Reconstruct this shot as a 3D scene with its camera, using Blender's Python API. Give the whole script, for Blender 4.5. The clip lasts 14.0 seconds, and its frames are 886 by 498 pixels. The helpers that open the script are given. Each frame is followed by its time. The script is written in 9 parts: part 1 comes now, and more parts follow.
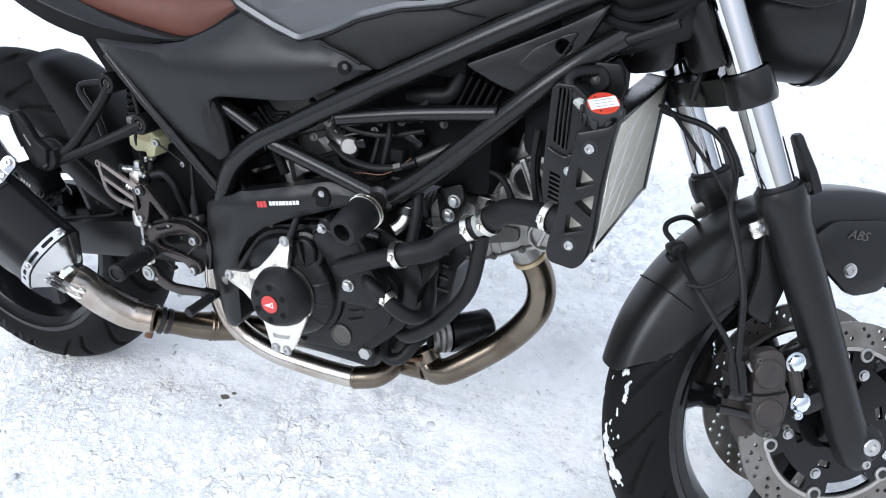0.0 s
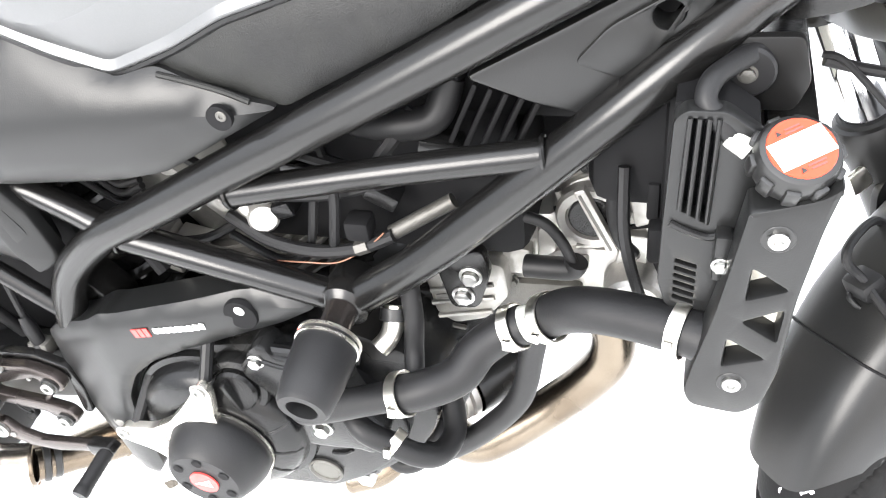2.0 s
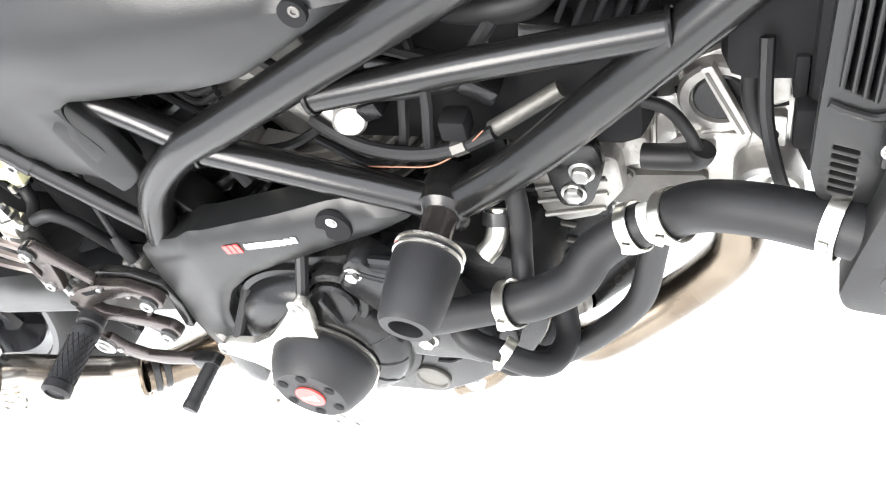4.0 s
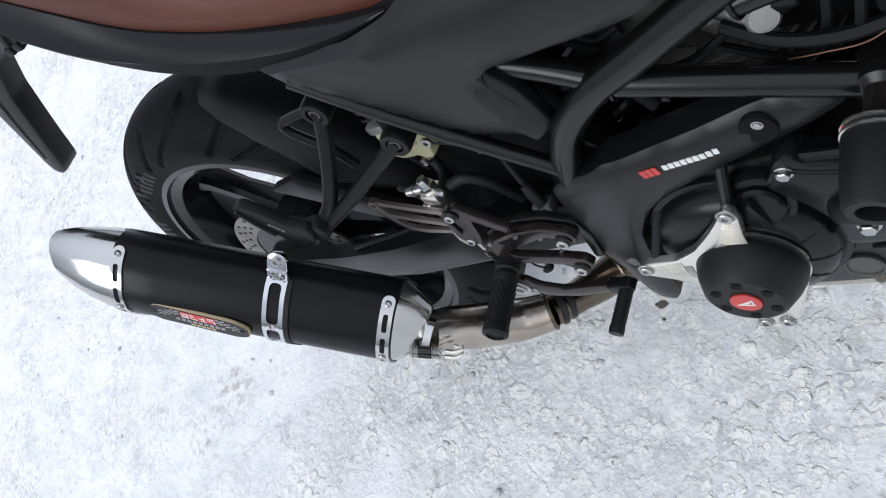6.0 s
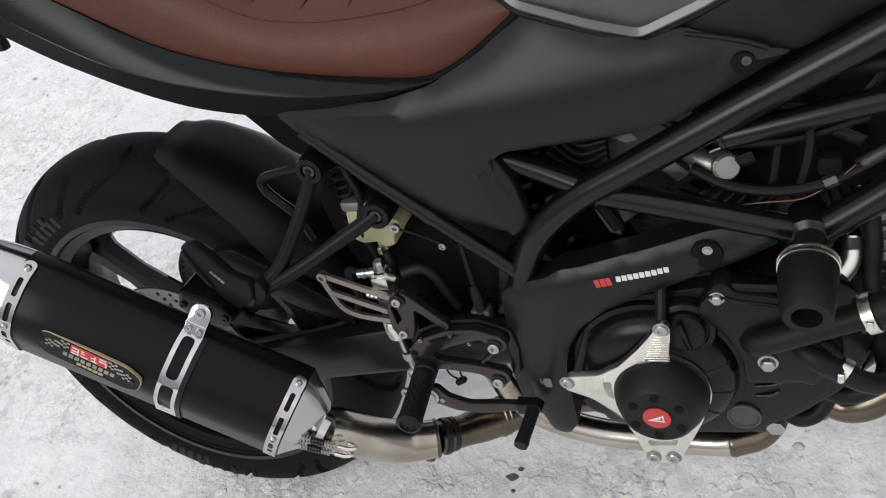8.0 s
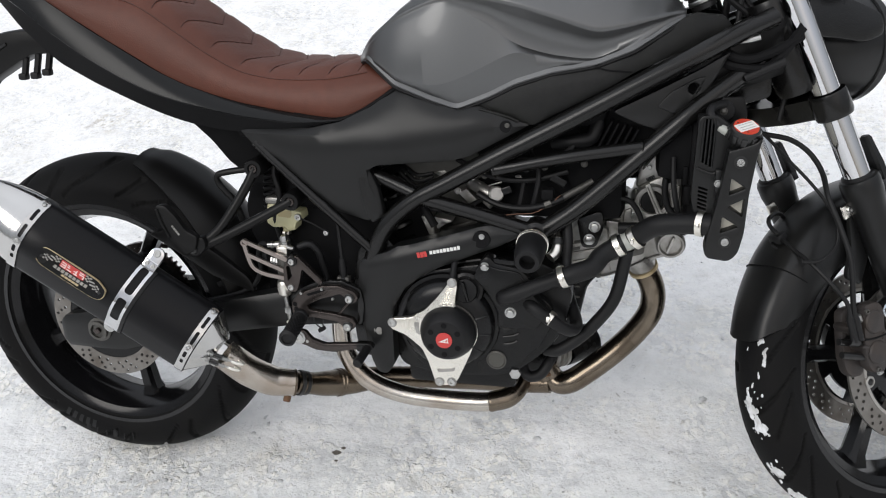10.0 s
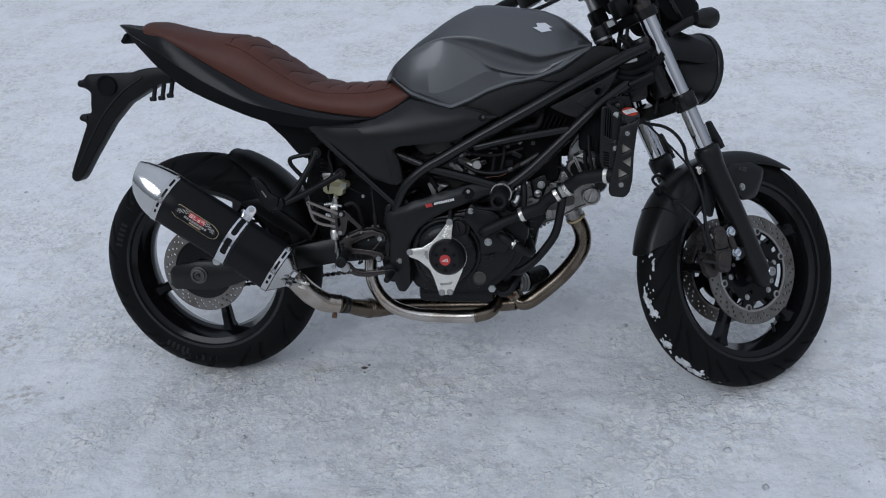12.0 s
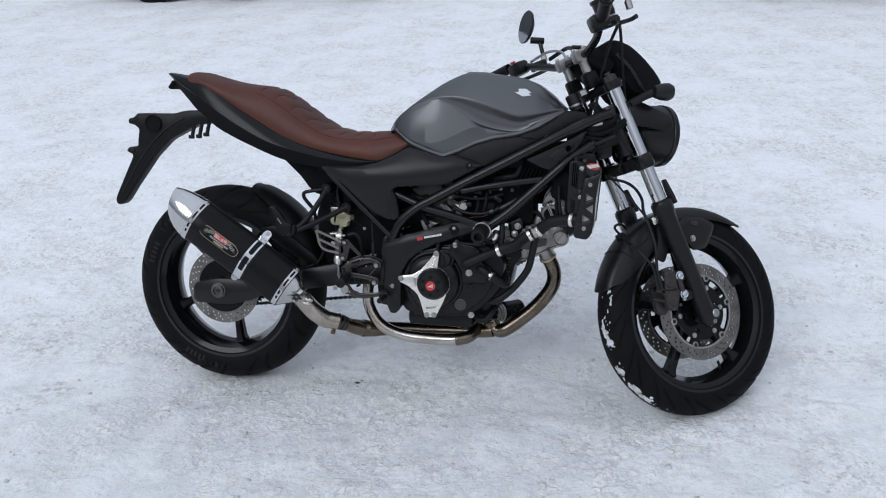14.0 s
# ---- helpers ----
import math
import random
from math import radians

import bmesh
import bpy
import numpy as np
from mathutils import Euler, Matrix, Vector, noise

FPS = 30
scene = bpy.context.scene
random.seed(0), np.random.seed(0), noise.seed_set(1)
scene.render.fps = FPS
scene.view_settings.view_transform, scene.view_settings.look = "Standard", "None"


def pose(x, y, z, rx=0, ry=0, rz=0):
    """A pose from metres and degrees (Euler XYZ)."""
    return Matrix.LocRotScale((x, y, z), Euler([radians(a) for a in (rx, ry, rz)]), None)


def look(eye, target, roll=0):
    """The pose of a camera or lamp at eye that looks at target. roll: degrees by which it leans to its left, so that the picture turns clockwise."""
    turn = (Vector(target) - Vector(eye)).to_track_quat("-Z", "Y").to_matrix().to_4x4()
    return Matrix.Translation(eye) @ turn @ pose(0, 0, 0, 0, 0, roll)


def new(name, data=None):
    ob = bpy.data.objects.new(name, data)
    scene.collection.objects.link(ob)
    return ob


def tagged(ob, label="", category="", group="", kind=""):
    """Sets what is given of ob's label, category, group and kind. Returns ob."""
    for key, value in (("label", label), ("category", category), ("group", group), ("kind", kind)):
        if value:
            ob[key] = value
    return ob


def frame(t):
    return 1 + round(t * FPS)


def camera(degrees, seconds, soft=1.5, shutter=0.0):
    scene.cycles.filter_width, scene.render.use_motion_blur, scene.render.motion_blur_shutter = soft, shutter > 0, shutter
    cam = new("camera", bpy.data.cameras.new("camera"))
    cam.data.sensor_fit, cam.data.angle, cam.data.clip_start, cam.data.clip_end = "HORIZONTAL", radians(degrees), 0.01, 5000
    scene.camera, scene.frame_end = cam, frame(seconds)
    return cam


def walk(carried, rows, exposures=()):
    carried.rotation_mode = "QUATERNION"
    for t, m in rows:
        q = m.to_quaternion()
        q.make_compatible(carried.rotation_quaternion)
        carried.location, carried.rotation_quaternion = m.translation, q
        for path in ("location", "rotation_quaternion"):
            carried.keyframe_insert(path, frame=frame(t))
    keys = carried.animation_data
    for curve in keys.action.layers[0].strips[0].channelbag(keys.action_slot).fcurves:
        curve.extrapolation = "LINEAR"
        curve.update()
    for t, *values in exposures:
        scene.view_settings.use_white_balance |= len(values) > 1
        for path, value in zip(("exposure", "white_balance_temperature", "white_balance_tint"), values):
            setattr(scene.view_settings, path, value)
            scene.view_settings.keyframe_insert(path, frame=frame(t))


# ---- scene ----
cam = camera(55.1, 14.0, soft=1.1)
PATH = [
    (0, (1.366, -0.782, 1.219), (0.61, 0.57, -0.046), -6.7),
    (0.5, (1.201, -0.728, 1.226), (0.579, 0.692, -0.037), -8.5),
    (1, (1.109, -0.634, 1.211), (0.59, 0.751, -0.135), -11.1),
    (1.5, (1.082, -0.434, 1.17), (0.524, 0.814, -0.289), -15.1),
    (2, (1.079, -0.288, 1.099), (0.571, 0.739, -0.54), -18.1),
    (2.2, (1.083, -0.264, 1.074), (0.581, 0.676, -0.619), -19.7),
    (4.3, (1.031, -0.247, 1.059), (0.262, 0.465, -0.644), -39.8),
    (4.5, (1.013, -0.26, 1.082), (0.182, 0.436, -0.599), -43.7),
    (5, (0.998, -0.272, 1.105), (-0.052, 0.333, -0.486), -55.2),
    (5.5, (0.978, -0.28, 1.121), (-0.222, 0.24, -0.393), -63.4),
    (6, (0.969, -0.279, 1.128), (-0.301, 0.2, -0.34), -67.5),
    (6.5, (0.962, -0.277, 1.126), (-0.304, 0.194, -0.348), -67.5),
    (7, (0.951, -0.286, 1.125), (-0.235, 0.275, -0.385), -61.6),
    (7.5, (0.894, -0.376, 1.152), (-0.094, 0.489, -0.356), -43.3),
    (8, (0.837, -0.501, 1.187), (0.057, 0.627, -0.268), -27.7),
    (8.5, (0.854, -0.623, 1.222), (0.24, 0.657, -0.187), -17.7),
    (9, (0.914, -0.798, 1.256), (0.401, 0.605, -0.074), -11.2),
    (9.2, (0.927, -0.853, 1.273), (0.443, 0.591, -0.024), -9.6),
    (11.3, (1.042, -1.602, 1.429), (0.698, 0.086, 0.413), -5.2),
    (11.5, (1.05, -1.676, 1.445), (0.699, 0.016, 0.439), -5.4),
    (12, (1.038, -1.868, 1.486), (0.711, -0.17, 0.48), -5.4),
    (12.5, (1.078, -2.014, 1.521), (0.787, -0.299, 0.534), -3.9),
    (13, (1.154, -2.114, 1.543), (0.896, -0.368, 0.603), -2.2),
    (13.5, (1.188, -2.161, 1.549), (0.866, -0.404, 0.649), -2.5),
    (14, (1.192, -2.183, 1.545), (0.81, -0.419, 0.683), -2.7),
]
LIGHT = [(0.0, 0.56, 5900, 10), (0.5, 0.86, 6200, 10), (1.0, 1.42, 6500, 10), (1.5, 2.15, 6700, 10), (2.2, 2.6, 6600, 10), (4.3, 2.55, 6600, 10), (5.0, 2.05, 6500, 10), (5.5, 1.1, 6250, 10), (6.0, -0.1, 6050, 10), (6.5, -0.8, 5900, 10), (7.0, -1.05, 5850, 10), (7.5, -0.55, 6200, 10), (8.0, -0.28, 6550, 10),
         (8.5, -0.02, 6700, 10), (9.2, 0.14, 6700, 10), (11.3, -0.76, 5950, 10), (12.0, -0.97, 5750, 10), (12.5, -0.94, 5800, 10), (13.0, -0.61, 5850, 10), (14.0, -0.54, 5850, 10)]
walk(cam, [(t, look(eye, target, roll)) for t, eye, target, roll in PATH], LIGHT)

# ---- world and light: a bright overcast winter day ----
world = bpy.data.worlds.new("overcast_sky")
scene.world = world
world.use_nodes = True
wn = world.node_tree
wn.nodes.clear()
sky = wn.nodes.new("ShaderNodeTexSky")
sky.sky_type = "NISHITA"
sky.sun_disc = False
sky.sun_elevation, sky.sun_rotation = radians(38), radians(150)
sky.air_density, sky.dust_density, sky.ozone_density = 1.0, 2.5, 1.0
cloud = wn.nodes.new("ShaderNodeMixRGB")
cloud.inputs["Fac"].default_value = 0.85
# cloud cover, about three times as bright overhead as at the skyline
dome = wn.nodes.new("ShaderNodeTexCoord")
lift = wn.nodes.new("ShaderNodeSeparateXYZ")
wn.links.new(dome.outputs["Generated"], lift.inputs[0])
zenith = wn.nodes.new("ShaderNodeMapRange")
zenith.inputs["To Min"].default_value, zenith.inputs["To Max"].default_value = 0.25, 1.7
wn.links.new(lift.outputs["Z"], zenith.inputs["Value"])
grey = wn.nodes.new("ShaderNodeVectorMath")
grey.operation = "SCALE"
grey.inputs[0].default_value = (6.4, 6.6, 7.0)
wn.links.new(zenith.outputs[0], grey.inputs["Scale"])
wn.links.new(grey.outputs[0], cloud.inputs["Color2"])
wback = wn.nodes.new("ShaderNodeBackground")
wback.inputs["Strength"].default_value = 0.13
wout = wn.nodes.new("ShaderNodeOutputWorld")
wn.links.new(sky.outputs[0], cloud.inputs["Color1"])
wn.links.new(cloud.outputs[0], wback.inputs["Color"])
wn.links.new(wback.outputs[0], wout.inputs["Surface"])
sun = new("sun", bpy.data.lights.new("sun", "SUN"))
sun.data.energy, sun.data.angle, sun.data.color = 1.2, radians(30), (1.0, 0.97, 0.93)
sun.matrix_world = look((-2.5, -4.3, 3.9), (0, 0, 0))

# ---- materials ----
def material(name, color, rough=0.5, metal=0.0, var=0.15, scale=30.0, bump=0.0, bump_scale=300.0, coat=0.0, second=None, second_scale=4.0, rough_var=0.12, spec=0.5):
    """A surface with two scales of variation in colour and gloss, and a fine relief, in object space."""
    m = bpy.data.materials.new(name)
    m.use_nodes = True
    nt = m.node_tree
    b = nt.nodes["Principled BSDF"]
    tc = nt.nodes.new("ShaderNodeTexCoord")
    fine = nt.nodes.new("ShaderNodeTexNoise")
    fine.inputs["Scale"].default_value, fine.inputs["Detail"].default_value = scale, 5
    broad = nt.nodes.new("ShaderNodeTexNoise")
    broad.inputs["Scale"].default_value, broad.inputs["Detail"].default_value = second_scale, 3
    for n in (fine, broad):
        nt.links.new(tc.outputs["Object"], n.inputs["Vector"])
    a = tuple(c * (1 - var) for c in color) + (1,)
    z = tuple(min(1, c * (1 + var)) for c in color) + (1,)
    ramp = nt.nodes.new("ShaderNodeMixRGB")
    ramp.inputs["Color1"].default_value, ramp.inputs["Color2"].default_value = a, z
    nt.links.new(fine.outputs["Fac"], ramp.inputs["Fac"])
    out = ramp.outputs[0]
    if second:
        mix = nt.nodes.new("ShaderNodeMixRGB")
        mix.inputs["Color2"].default_value = tuple(second) + (1,)
        cr = nt.nodes.new("ShaderNodeMapRange")
        cr.inputs["From Min"].default_value, cr.inputs["From Max"].default_value = 0.42, 0.68
        nt.links.new(broad.outputs["Fac"], cr.inputs["Value"])
        nt.links.new(cr.outputs[0], mix.inputs["Fac"])
        nt.links.new(out, mix.inputs["Color1"])
        out = mix.outputs[0]
    nt.links.new(out, b.inputs["Base Color"])
    rr = nt.nodes.new("ShaderNodeMapRange")
    rr.inputs["To Min"].default_value, rr.inputs["To Max"].default_value = max(0.02, rough - rough_var), min(1, rough + rough_var)
    nt.links.new(broad.outputs["Fac"], rr.inputs["Value"])
    nt.links.new(rr.outputs[0], b.inputs["Roughness"])
    b.inputs["Metallic"].default_value = metal
    b.inputs["Specular IOR Level"].default_value = spec
    if coat:
        b.inputs["Coat Weight"].default_value, b.inputs["Coat Roughness"].default_value = coat, 0.08
    if bump:
        grain = nt.nodes.new("ShaderNodeTexNoise")
        grain.inputs["Scale"].default_value, grain.inputs["Detail"].default_value = bump_scale, 4
        nt.links.new(tc.outputs["Object"], grain.inputs["Vector"])
        bm_ = nt.nodes.new("ShaderNodeBump")
        bm_.inputs["Strength"].default_value, bm_.inputs["Distance"].default_value = bump, 0.001
        nt.links.new(grain.outputs["Fac"], bm_.inputs["Height"])
        nt.links.new(bm_.outputs[0], b.inputs["Normal"])
    return m


MATTE = material("matte_black_plastic", (0.0082, 0.0084, 0.0085), 0.33, var=0.12, bump=0.1, bump_scale=900, second=(0.0105, 0.0105, 0.0105), rough_var=0.06, spec=0.3)
GRAINED = material("grained_black_plastic", (0.009, 0.0092, 0.0092), 0.5, var=0.5, scale=160, bump=0.5, bump_scale=800, second=(0.013, 0.0133, 0.0125), second_scale=30, spec=0.23)
SATIN = material("satin_black_tube_paint", (0.0055, 0.0054, 0.0053), 0.25, var=0.1, bump=0.05, bump_scale=400, spec=0.36)
ENGINE = material("black_cast_cover", (0.0068, 0.007, 0.0074), 0.25, var=0.2, bump=0.16, bump_scale=500, spec=0.24, second=(0.0085, 0.0083, 0.008), second_scale=14)
HANGER = material("black_painted_bracket", (0.0058, 0.0057, 0.0057), 0.36, var=0.1, bump=0.05, bump_scale=400, spec=0.2)
DARK = material("dark_hidden_plastic", (0.007, 0.007, 0.0075), 0.7, var=0.2, bump=0.1, spec=0.1)
RUBBER = material("black_rubber", (0.0075, 0.0075, 0.008), 0.5, var=0.2, bump=0.15, bump_scale=600, spec=0.26)
TYRE = material("tyre_rubber", (0.0055, 0.0055, 0.0058), 0.62, var=0.25, bump=0.25, bump_scale=350, second=(0.008, 0.0078, 0.0076), second_scale=9, spec=0.09)
TYREMARK = material("raised_tyre_print", (0.014, 0.014, 0.0145), 0.45, var=0.2, spec=0.2)
TAIL = material("satin_dark_tail_paint", (0.0075, 0.0078, 0.0082), 0.22, var=0.1, bump=0.03, bump_scale=300, rough_var=0.05, spec=0.2)
TANK = material("grey_metallic_paint", (0.118, 0.120, 0.122), 0.4, metal=0.85, var=0.06, scale=900, coat=0.3, rough_var=0.03)
LEATHER = material("brown_leather", (0.092, 0.028, 0.016), 0.46, var=0.18, scale=60, bump=0.5, bump_scale=420, second=(0.07, 0.022, 0.013), rough_var=0.08, spec=0.32)
THREAD = material("dark_seam", (0.062, 0.021, 0.014), 0.7, var=0.2)
STEEL = material("brushed_stainless", (0.56, 0.52, 0.47), 0.22, metal=1.0, var=0.1, scale=60, bump=0.06, bump_scale=900, second=(0.35, 0.29, 0.235), second_scale=9, rough_var=0.08)
HEAT = material("heat_tinted_stainless", (0.18, 0.15, 0.117), 0.26, metal=1.0, var=0.15, scale=50, bump=0.08, bump_scale=900, second=(0.095, 0.072, 0.052), second_scale=9)
RUSTY = material("rusty_weld", (0.16, 0.09, 0.05), 0.7, metal=0.4, var=0.4, scale=90, bump=0.5)
EMBLEM = material("pale_silver_emblem", (0.74, 0.75, 0.76), 0.3, metal=0.35, var=0.03)
CHROME = material("chrome", (0.63, 0.635, 0.65), 0.07, metal=1.0, var=0.03, rough_var=0.03)
POLISHED = material("polished_steel_cap", (0.54, 0.535, 0.525), 0.17, metal=1.0, var=0.05, rough_var=0.08)
ALU = material("bare_machined_aluminium", (0.84, 0.81, 0.74), 0.28, metal=1.0, var=0.06, scale=80, bump=0.1, bump_scale=800)
CAST = material("grey_cast_aluminium", (0.43, 0.42, 0.4), 0.38, metal=0.8, var=0.2, scale=50, bump=0.5, bump_scale=350, second=(0.24, 0.232, 0.215), second_scale=25)
CASTDARK = material("dark_cast_aluminium", (0.095, 0.092, 0.085), 0.5, metal=0.6, var=0.3, scale=50, bump=0.5, bump_scale=350)
ANOD = material("dark_anodised_aluminium", (0.07, 0.06, 0.056), 0.25, metal=0.85, var=0.1, bump=0.1)
BRONZE = material("pale_anodised_bar", (0.3, 0.26, 0.24), 0.3, metal=0.9, var=0.1)
ZINC = material("zinc_bolt", (0.46, 0.46, 0.45), 0.3, metal=1.0, var=0.1)
BRIGHTBOLT = material("bright_plated_bolt", (0.66, 0.7, 0.74), 0.22, metal=1.0, var=0.05)
BLACKBOLT = material("black_bolt", (0.03, 0.03, 0.03), 0.35, metal=0.6)
CARBON = material("black_carbon_sleeve", (0.007, 0.007, 0.0078), 0.34, var=0.3, scale=500, bump=0.08, bump_scale=900, spec=0.15)
DISC = material("brake_disc_steel", (0.22, 0.208, 0.192), 0.38, metal=0.9, var=0.12, scale=140, second=(0.14, 0.124, 0.108), second_scale=20)
DISCLIP = material("worn_disc_edge", (0.42, 0.4, 0.375), 0.35, metal=0.9, var=0.12, scale=140)
RIM = material("gloss_black_rim", (0.0055, 0.0055, 0.006), 0.13, var=0.1, spec=0.26, rough_var=0.04)
LIP = material("grey_rim_edge", (0.03, 0.03, 0.031), 0.2, metal=0.6)
RED = material("red_emblem", (0.5, 0.045, 0.04), 0.4, var=0.05)
ORANGE = material("orange_red_label", (0.5, 0.034, 0.006), 0.5, var=0.05)
WHITE = material("white_print", (0.72, 0.72, 0.7), 0.5, var=0.04)
YELLOW = material("pale_yellow_plastic", (0.46, 0.44, 0.27), 0.42, var=0.08)
GOLD = material("gold_print", (0.5, 0.4, 0.24), 0.4, metal=0.4, var=0.1)
CALIPER = material("dusty_brown_caliper", (0.036, 0.031, 0.029), 0.55, metal=0.3, var=0.45, scale=60, bump=0.5, second=(0.046, 0.036, 0.03), second_scale=30)
FINS = material("radiator_core", (0.62, 0.6, 0.53), 0.55, metal=0.15, var=0.2, scale=200)
COPPER = material("copper_wire", (0.16, 0.075, 0.045), 0.5, metal=0.3)
GLASS = bpy.data.materials.new("clear_lens")
GLASS.use_nodes = True
GLASS.node_tree.nodes["Principled BSDF"].inputs["Transmission Weight"].default_value = 1
GLASS.node_tree.nodes["Principled BSDF"].inputs["Roughness"].default_value = 0.04
# glass colour darkened in place of the dark surroundings it would reflect
MIRROR = material("darkened_mirror_glass", (0.2, 0.21, 0.24), 0.03, metal=1.0, var=0.01, rough_var=0.01)
OLDGLASS = material("oily_glass", (0.06, 0.058, 0.05), 0.2, var=0.2, spec=0.4)
PALESEAL = material("frosted_joint", (0.35, 0.36, 0.33), 0.35, var=0.1)


def snow_material():
    m = bpy.data.materials.new("trodden_snow")
    m.use_nodes = True
    nt = m.node_tree
    b = nt.nodes["Principled BSDF"]
    tc = nt.nodes.new("ShaderNodeTexCoord")

    def tex(scale, detail=6, rough=0.6):
        n = nt.nodes.new("ShaderNodeTexNoise")
        n.inputs["Scale"].default_value, n.inputs["Detail"].default_value, n.inputs["Roughness"].default_value = scale, detail, rough
        nt.links.new(tc.outputs["Object"], n.inputs["Vector"])
        return n

    def ramp(src, lo, hi, to0=0.0, to1=1.0):
        r = nt.nodes.new("ShaderNodeMapRange")
        for k, v in (("From Min", lo), ("From Max", hi), ("To Min", to0), ("To Max", to1)):
            r.inputs[k].default_value = v
        nt.links.new(src, r.inputs["Value"])
        return r.outputs[0]

    def mix(fac, c1, c2):
        n = nt.nodes.new("ShaderNodeMixRGB")
        nt.links.new(fac, n.inputs["Fac"])
        for sock, c in (("Color1", c1), ("Color2", c2)):
            if isinstance(c, tuple):
                n.inputs[sock].default_value = c + (1,)
            else:
                nt.links.new(c, n.inputs[sock])
        return n.outputs[0]

    broad, mid, fine = tex(1.3), tex(7.0), tex(60.0, 10, 0.75)
    c = mix(ramp(broad.outputs["Fac"], 0.38, 0.66), (0.97, 0.97, 0.97), (0.84, 0.85, 0.845))
    c = mix(ramp(mid.outputs["Fac"], 0.5, 0.68, 0, 0.6), c, (0.72, 0.735, 0.725))
    c = mix(ramp(tex(2.9, 7, 0.68).outputs["Fac"], 0.54, 0.68, 0, 0.6), c, (0.68, 0.69, 0.675))
    c = mix(ramp(tex(12.0, 5, 0.6).outputs["Fac"], 0.46, 0.34, 0, 0.5), c, (0.97, 0.97, 0.97))
    # long streaks left by wheels and ploughs
    turned = nt.nodes.new("ShaderNodeMapping")
    turned.inputs["Rotation"].default_value = (0, 0, radians(-52))
    turned.inputs["Scale"].default_value = (0.5, 5.0, 1)
    nt.links.new(tc.outputs["Object"], turned.inputs["Vector"])
    streak = tex(2.2, 6, 0.65)
    nt.links.new(turned.outputs[0], streak.inputs["Vector"])
    c = mix(ramp(streak.outputs["Fac"], 0.52, 0.66, 0, 0.25), c, (0.74, 0.71, 0.715))
    c = mix(ramp(streak.outputs["Fac"], 0.46, 0.36, 0, 0.4), c, (0.95, 0.95, 0.95))
    # wheel tracks that lead away behind the bike, rut edges greyed in the colour
    place_ = nt.nodes.new("ShaderNodeSeparateXYZ")
    nt.links.new(tc.outputs["Object"], place_.inputs[0])
    far = ramp(place_.outputs["Y"], 2.4, 3.6)
    edge = ramp(tex(9.0, 6, 0.7).outputs["Fac"], 0.4, 0.62)
    for x0, bend in ((-3.36, 0.02), (-3.08, 0.02), (-1.48, -0.09), (-1.27, -0.07), (-5.6, 0.1), (-5.3, 0.1)):
        off = nt.nodes.new("ShaderNodeVectorMath")
        off.operation = "DOT_PRODUCT"
        off.inputs[1].default_value = (1, -bend, 0)
        nt.links.new(tc.outputs["Object"], off.inputs[0])
        dist = nt.nodes.new("ShaderNodeMath")
        dist.operation = "COMPARE"
        dist.inputs[1].default_value, dist.inputs[2].default_value = x0 - 4 * bend, 0.05
        nt.links.new(off.outputs["Value"], dist.inputs[0])
        m1, m2 = nt.nodes.new("ShaderNodeMath"), nt.nodes.new("ShaderNodeMath")
        m1.operation = m2.operation = "MULTIPLY"
        nt.links.new(dist.outputs[0], m1.inputs[0])
        nt.links.new(far, m1.inputs[1])
        nt.links.new(m1.outputs[0], m2.inputs[0])
        nt.links.new(edge, m2.inputs[1])
        c = mix(ramp(m2.outputs[0], 0, 1, 0, 0.6), c, (0.62, 0.63, 0.635))
    # greyer round the bike, whiter further off
    spot = nt.nodes.new("ShaderNodeVectorMath")
    spot.operation = "DISTANCE"
    spot.inputs[1].default_value = (0.6, -0.3, 0)
    nt.links.new(tc.outputs["Object"], spot.inputs[0])
    wander = nt.nodes.new("ShaderNodeMath")
    wander.operation = "MULTIPLY_ADD"
    wander.inputs[1].default_value = 2.4
    nt.links.new(tex(1.1, 5, 0.6).outputs["Fac"], wander.inputs[0])
    nt.links.new(spot.outputs["Value"], wander.inputs[2])
    c = mix(ramp(wander.outputs[0], 2.2, 3.4, 0, 0.75), c, (0.98, 0.98, 0.98))
    near_grey = nt.nodes.new("ShaderNodeMath")
    near_grey.operation = "MULTIPLY"
    nt.links.new(ramp(wander.outputs[0], 2.9, 1.9, 0, 1), near_grey.inputs[0])
    nt.links.new(ramp(tex(3.6, 8, 0.7).outputs["Fac"], 0.4, 0.62, 0.1, 0.6), near_grey.inputs[1])
    c = mix(near_grey.outputs[0], c, (0.665, 0.67, 0.66))
    # grey crumbs, and shade of pits put into the colour, thick or rare by place
    thick = ramp(tex(1.6, 6, 0.65).outputs["Fac"], 0.42, 0.6, 0.1, 1.0)
    for src, lo, hi, amount, tone in ((tex(24.0, 9, 0.72), 0.53, 0.66, 0.55, (0.6, 0.61, 0.62)), (fine, 0.56, 0.7, 0.35, (0.52, 0.53, 0.535))):
        pit_shade = nt.nodes.new("ShaderNodeMath")
        pit_shade.operation = "MULTIPLY"
        nt.links.new(thick, pit_shade.inputs[0])
        nt.links.new(ramp(src.outputs["Fac"], lo, hi, 0, amount), pit_shade.inputs[1])
        c = mix(pit_shade.outputs[0], c, tone)
    # flaked crust in patches: pale chips of ice, shade of hollows put into the colour
    warp = nt.nodes.new("ShaderNodeVectorMath")
    warp.operation = "MULTIPLY_ADD"
    warp.inputs[1].default_value = (0.035, 0.035, 0.0)
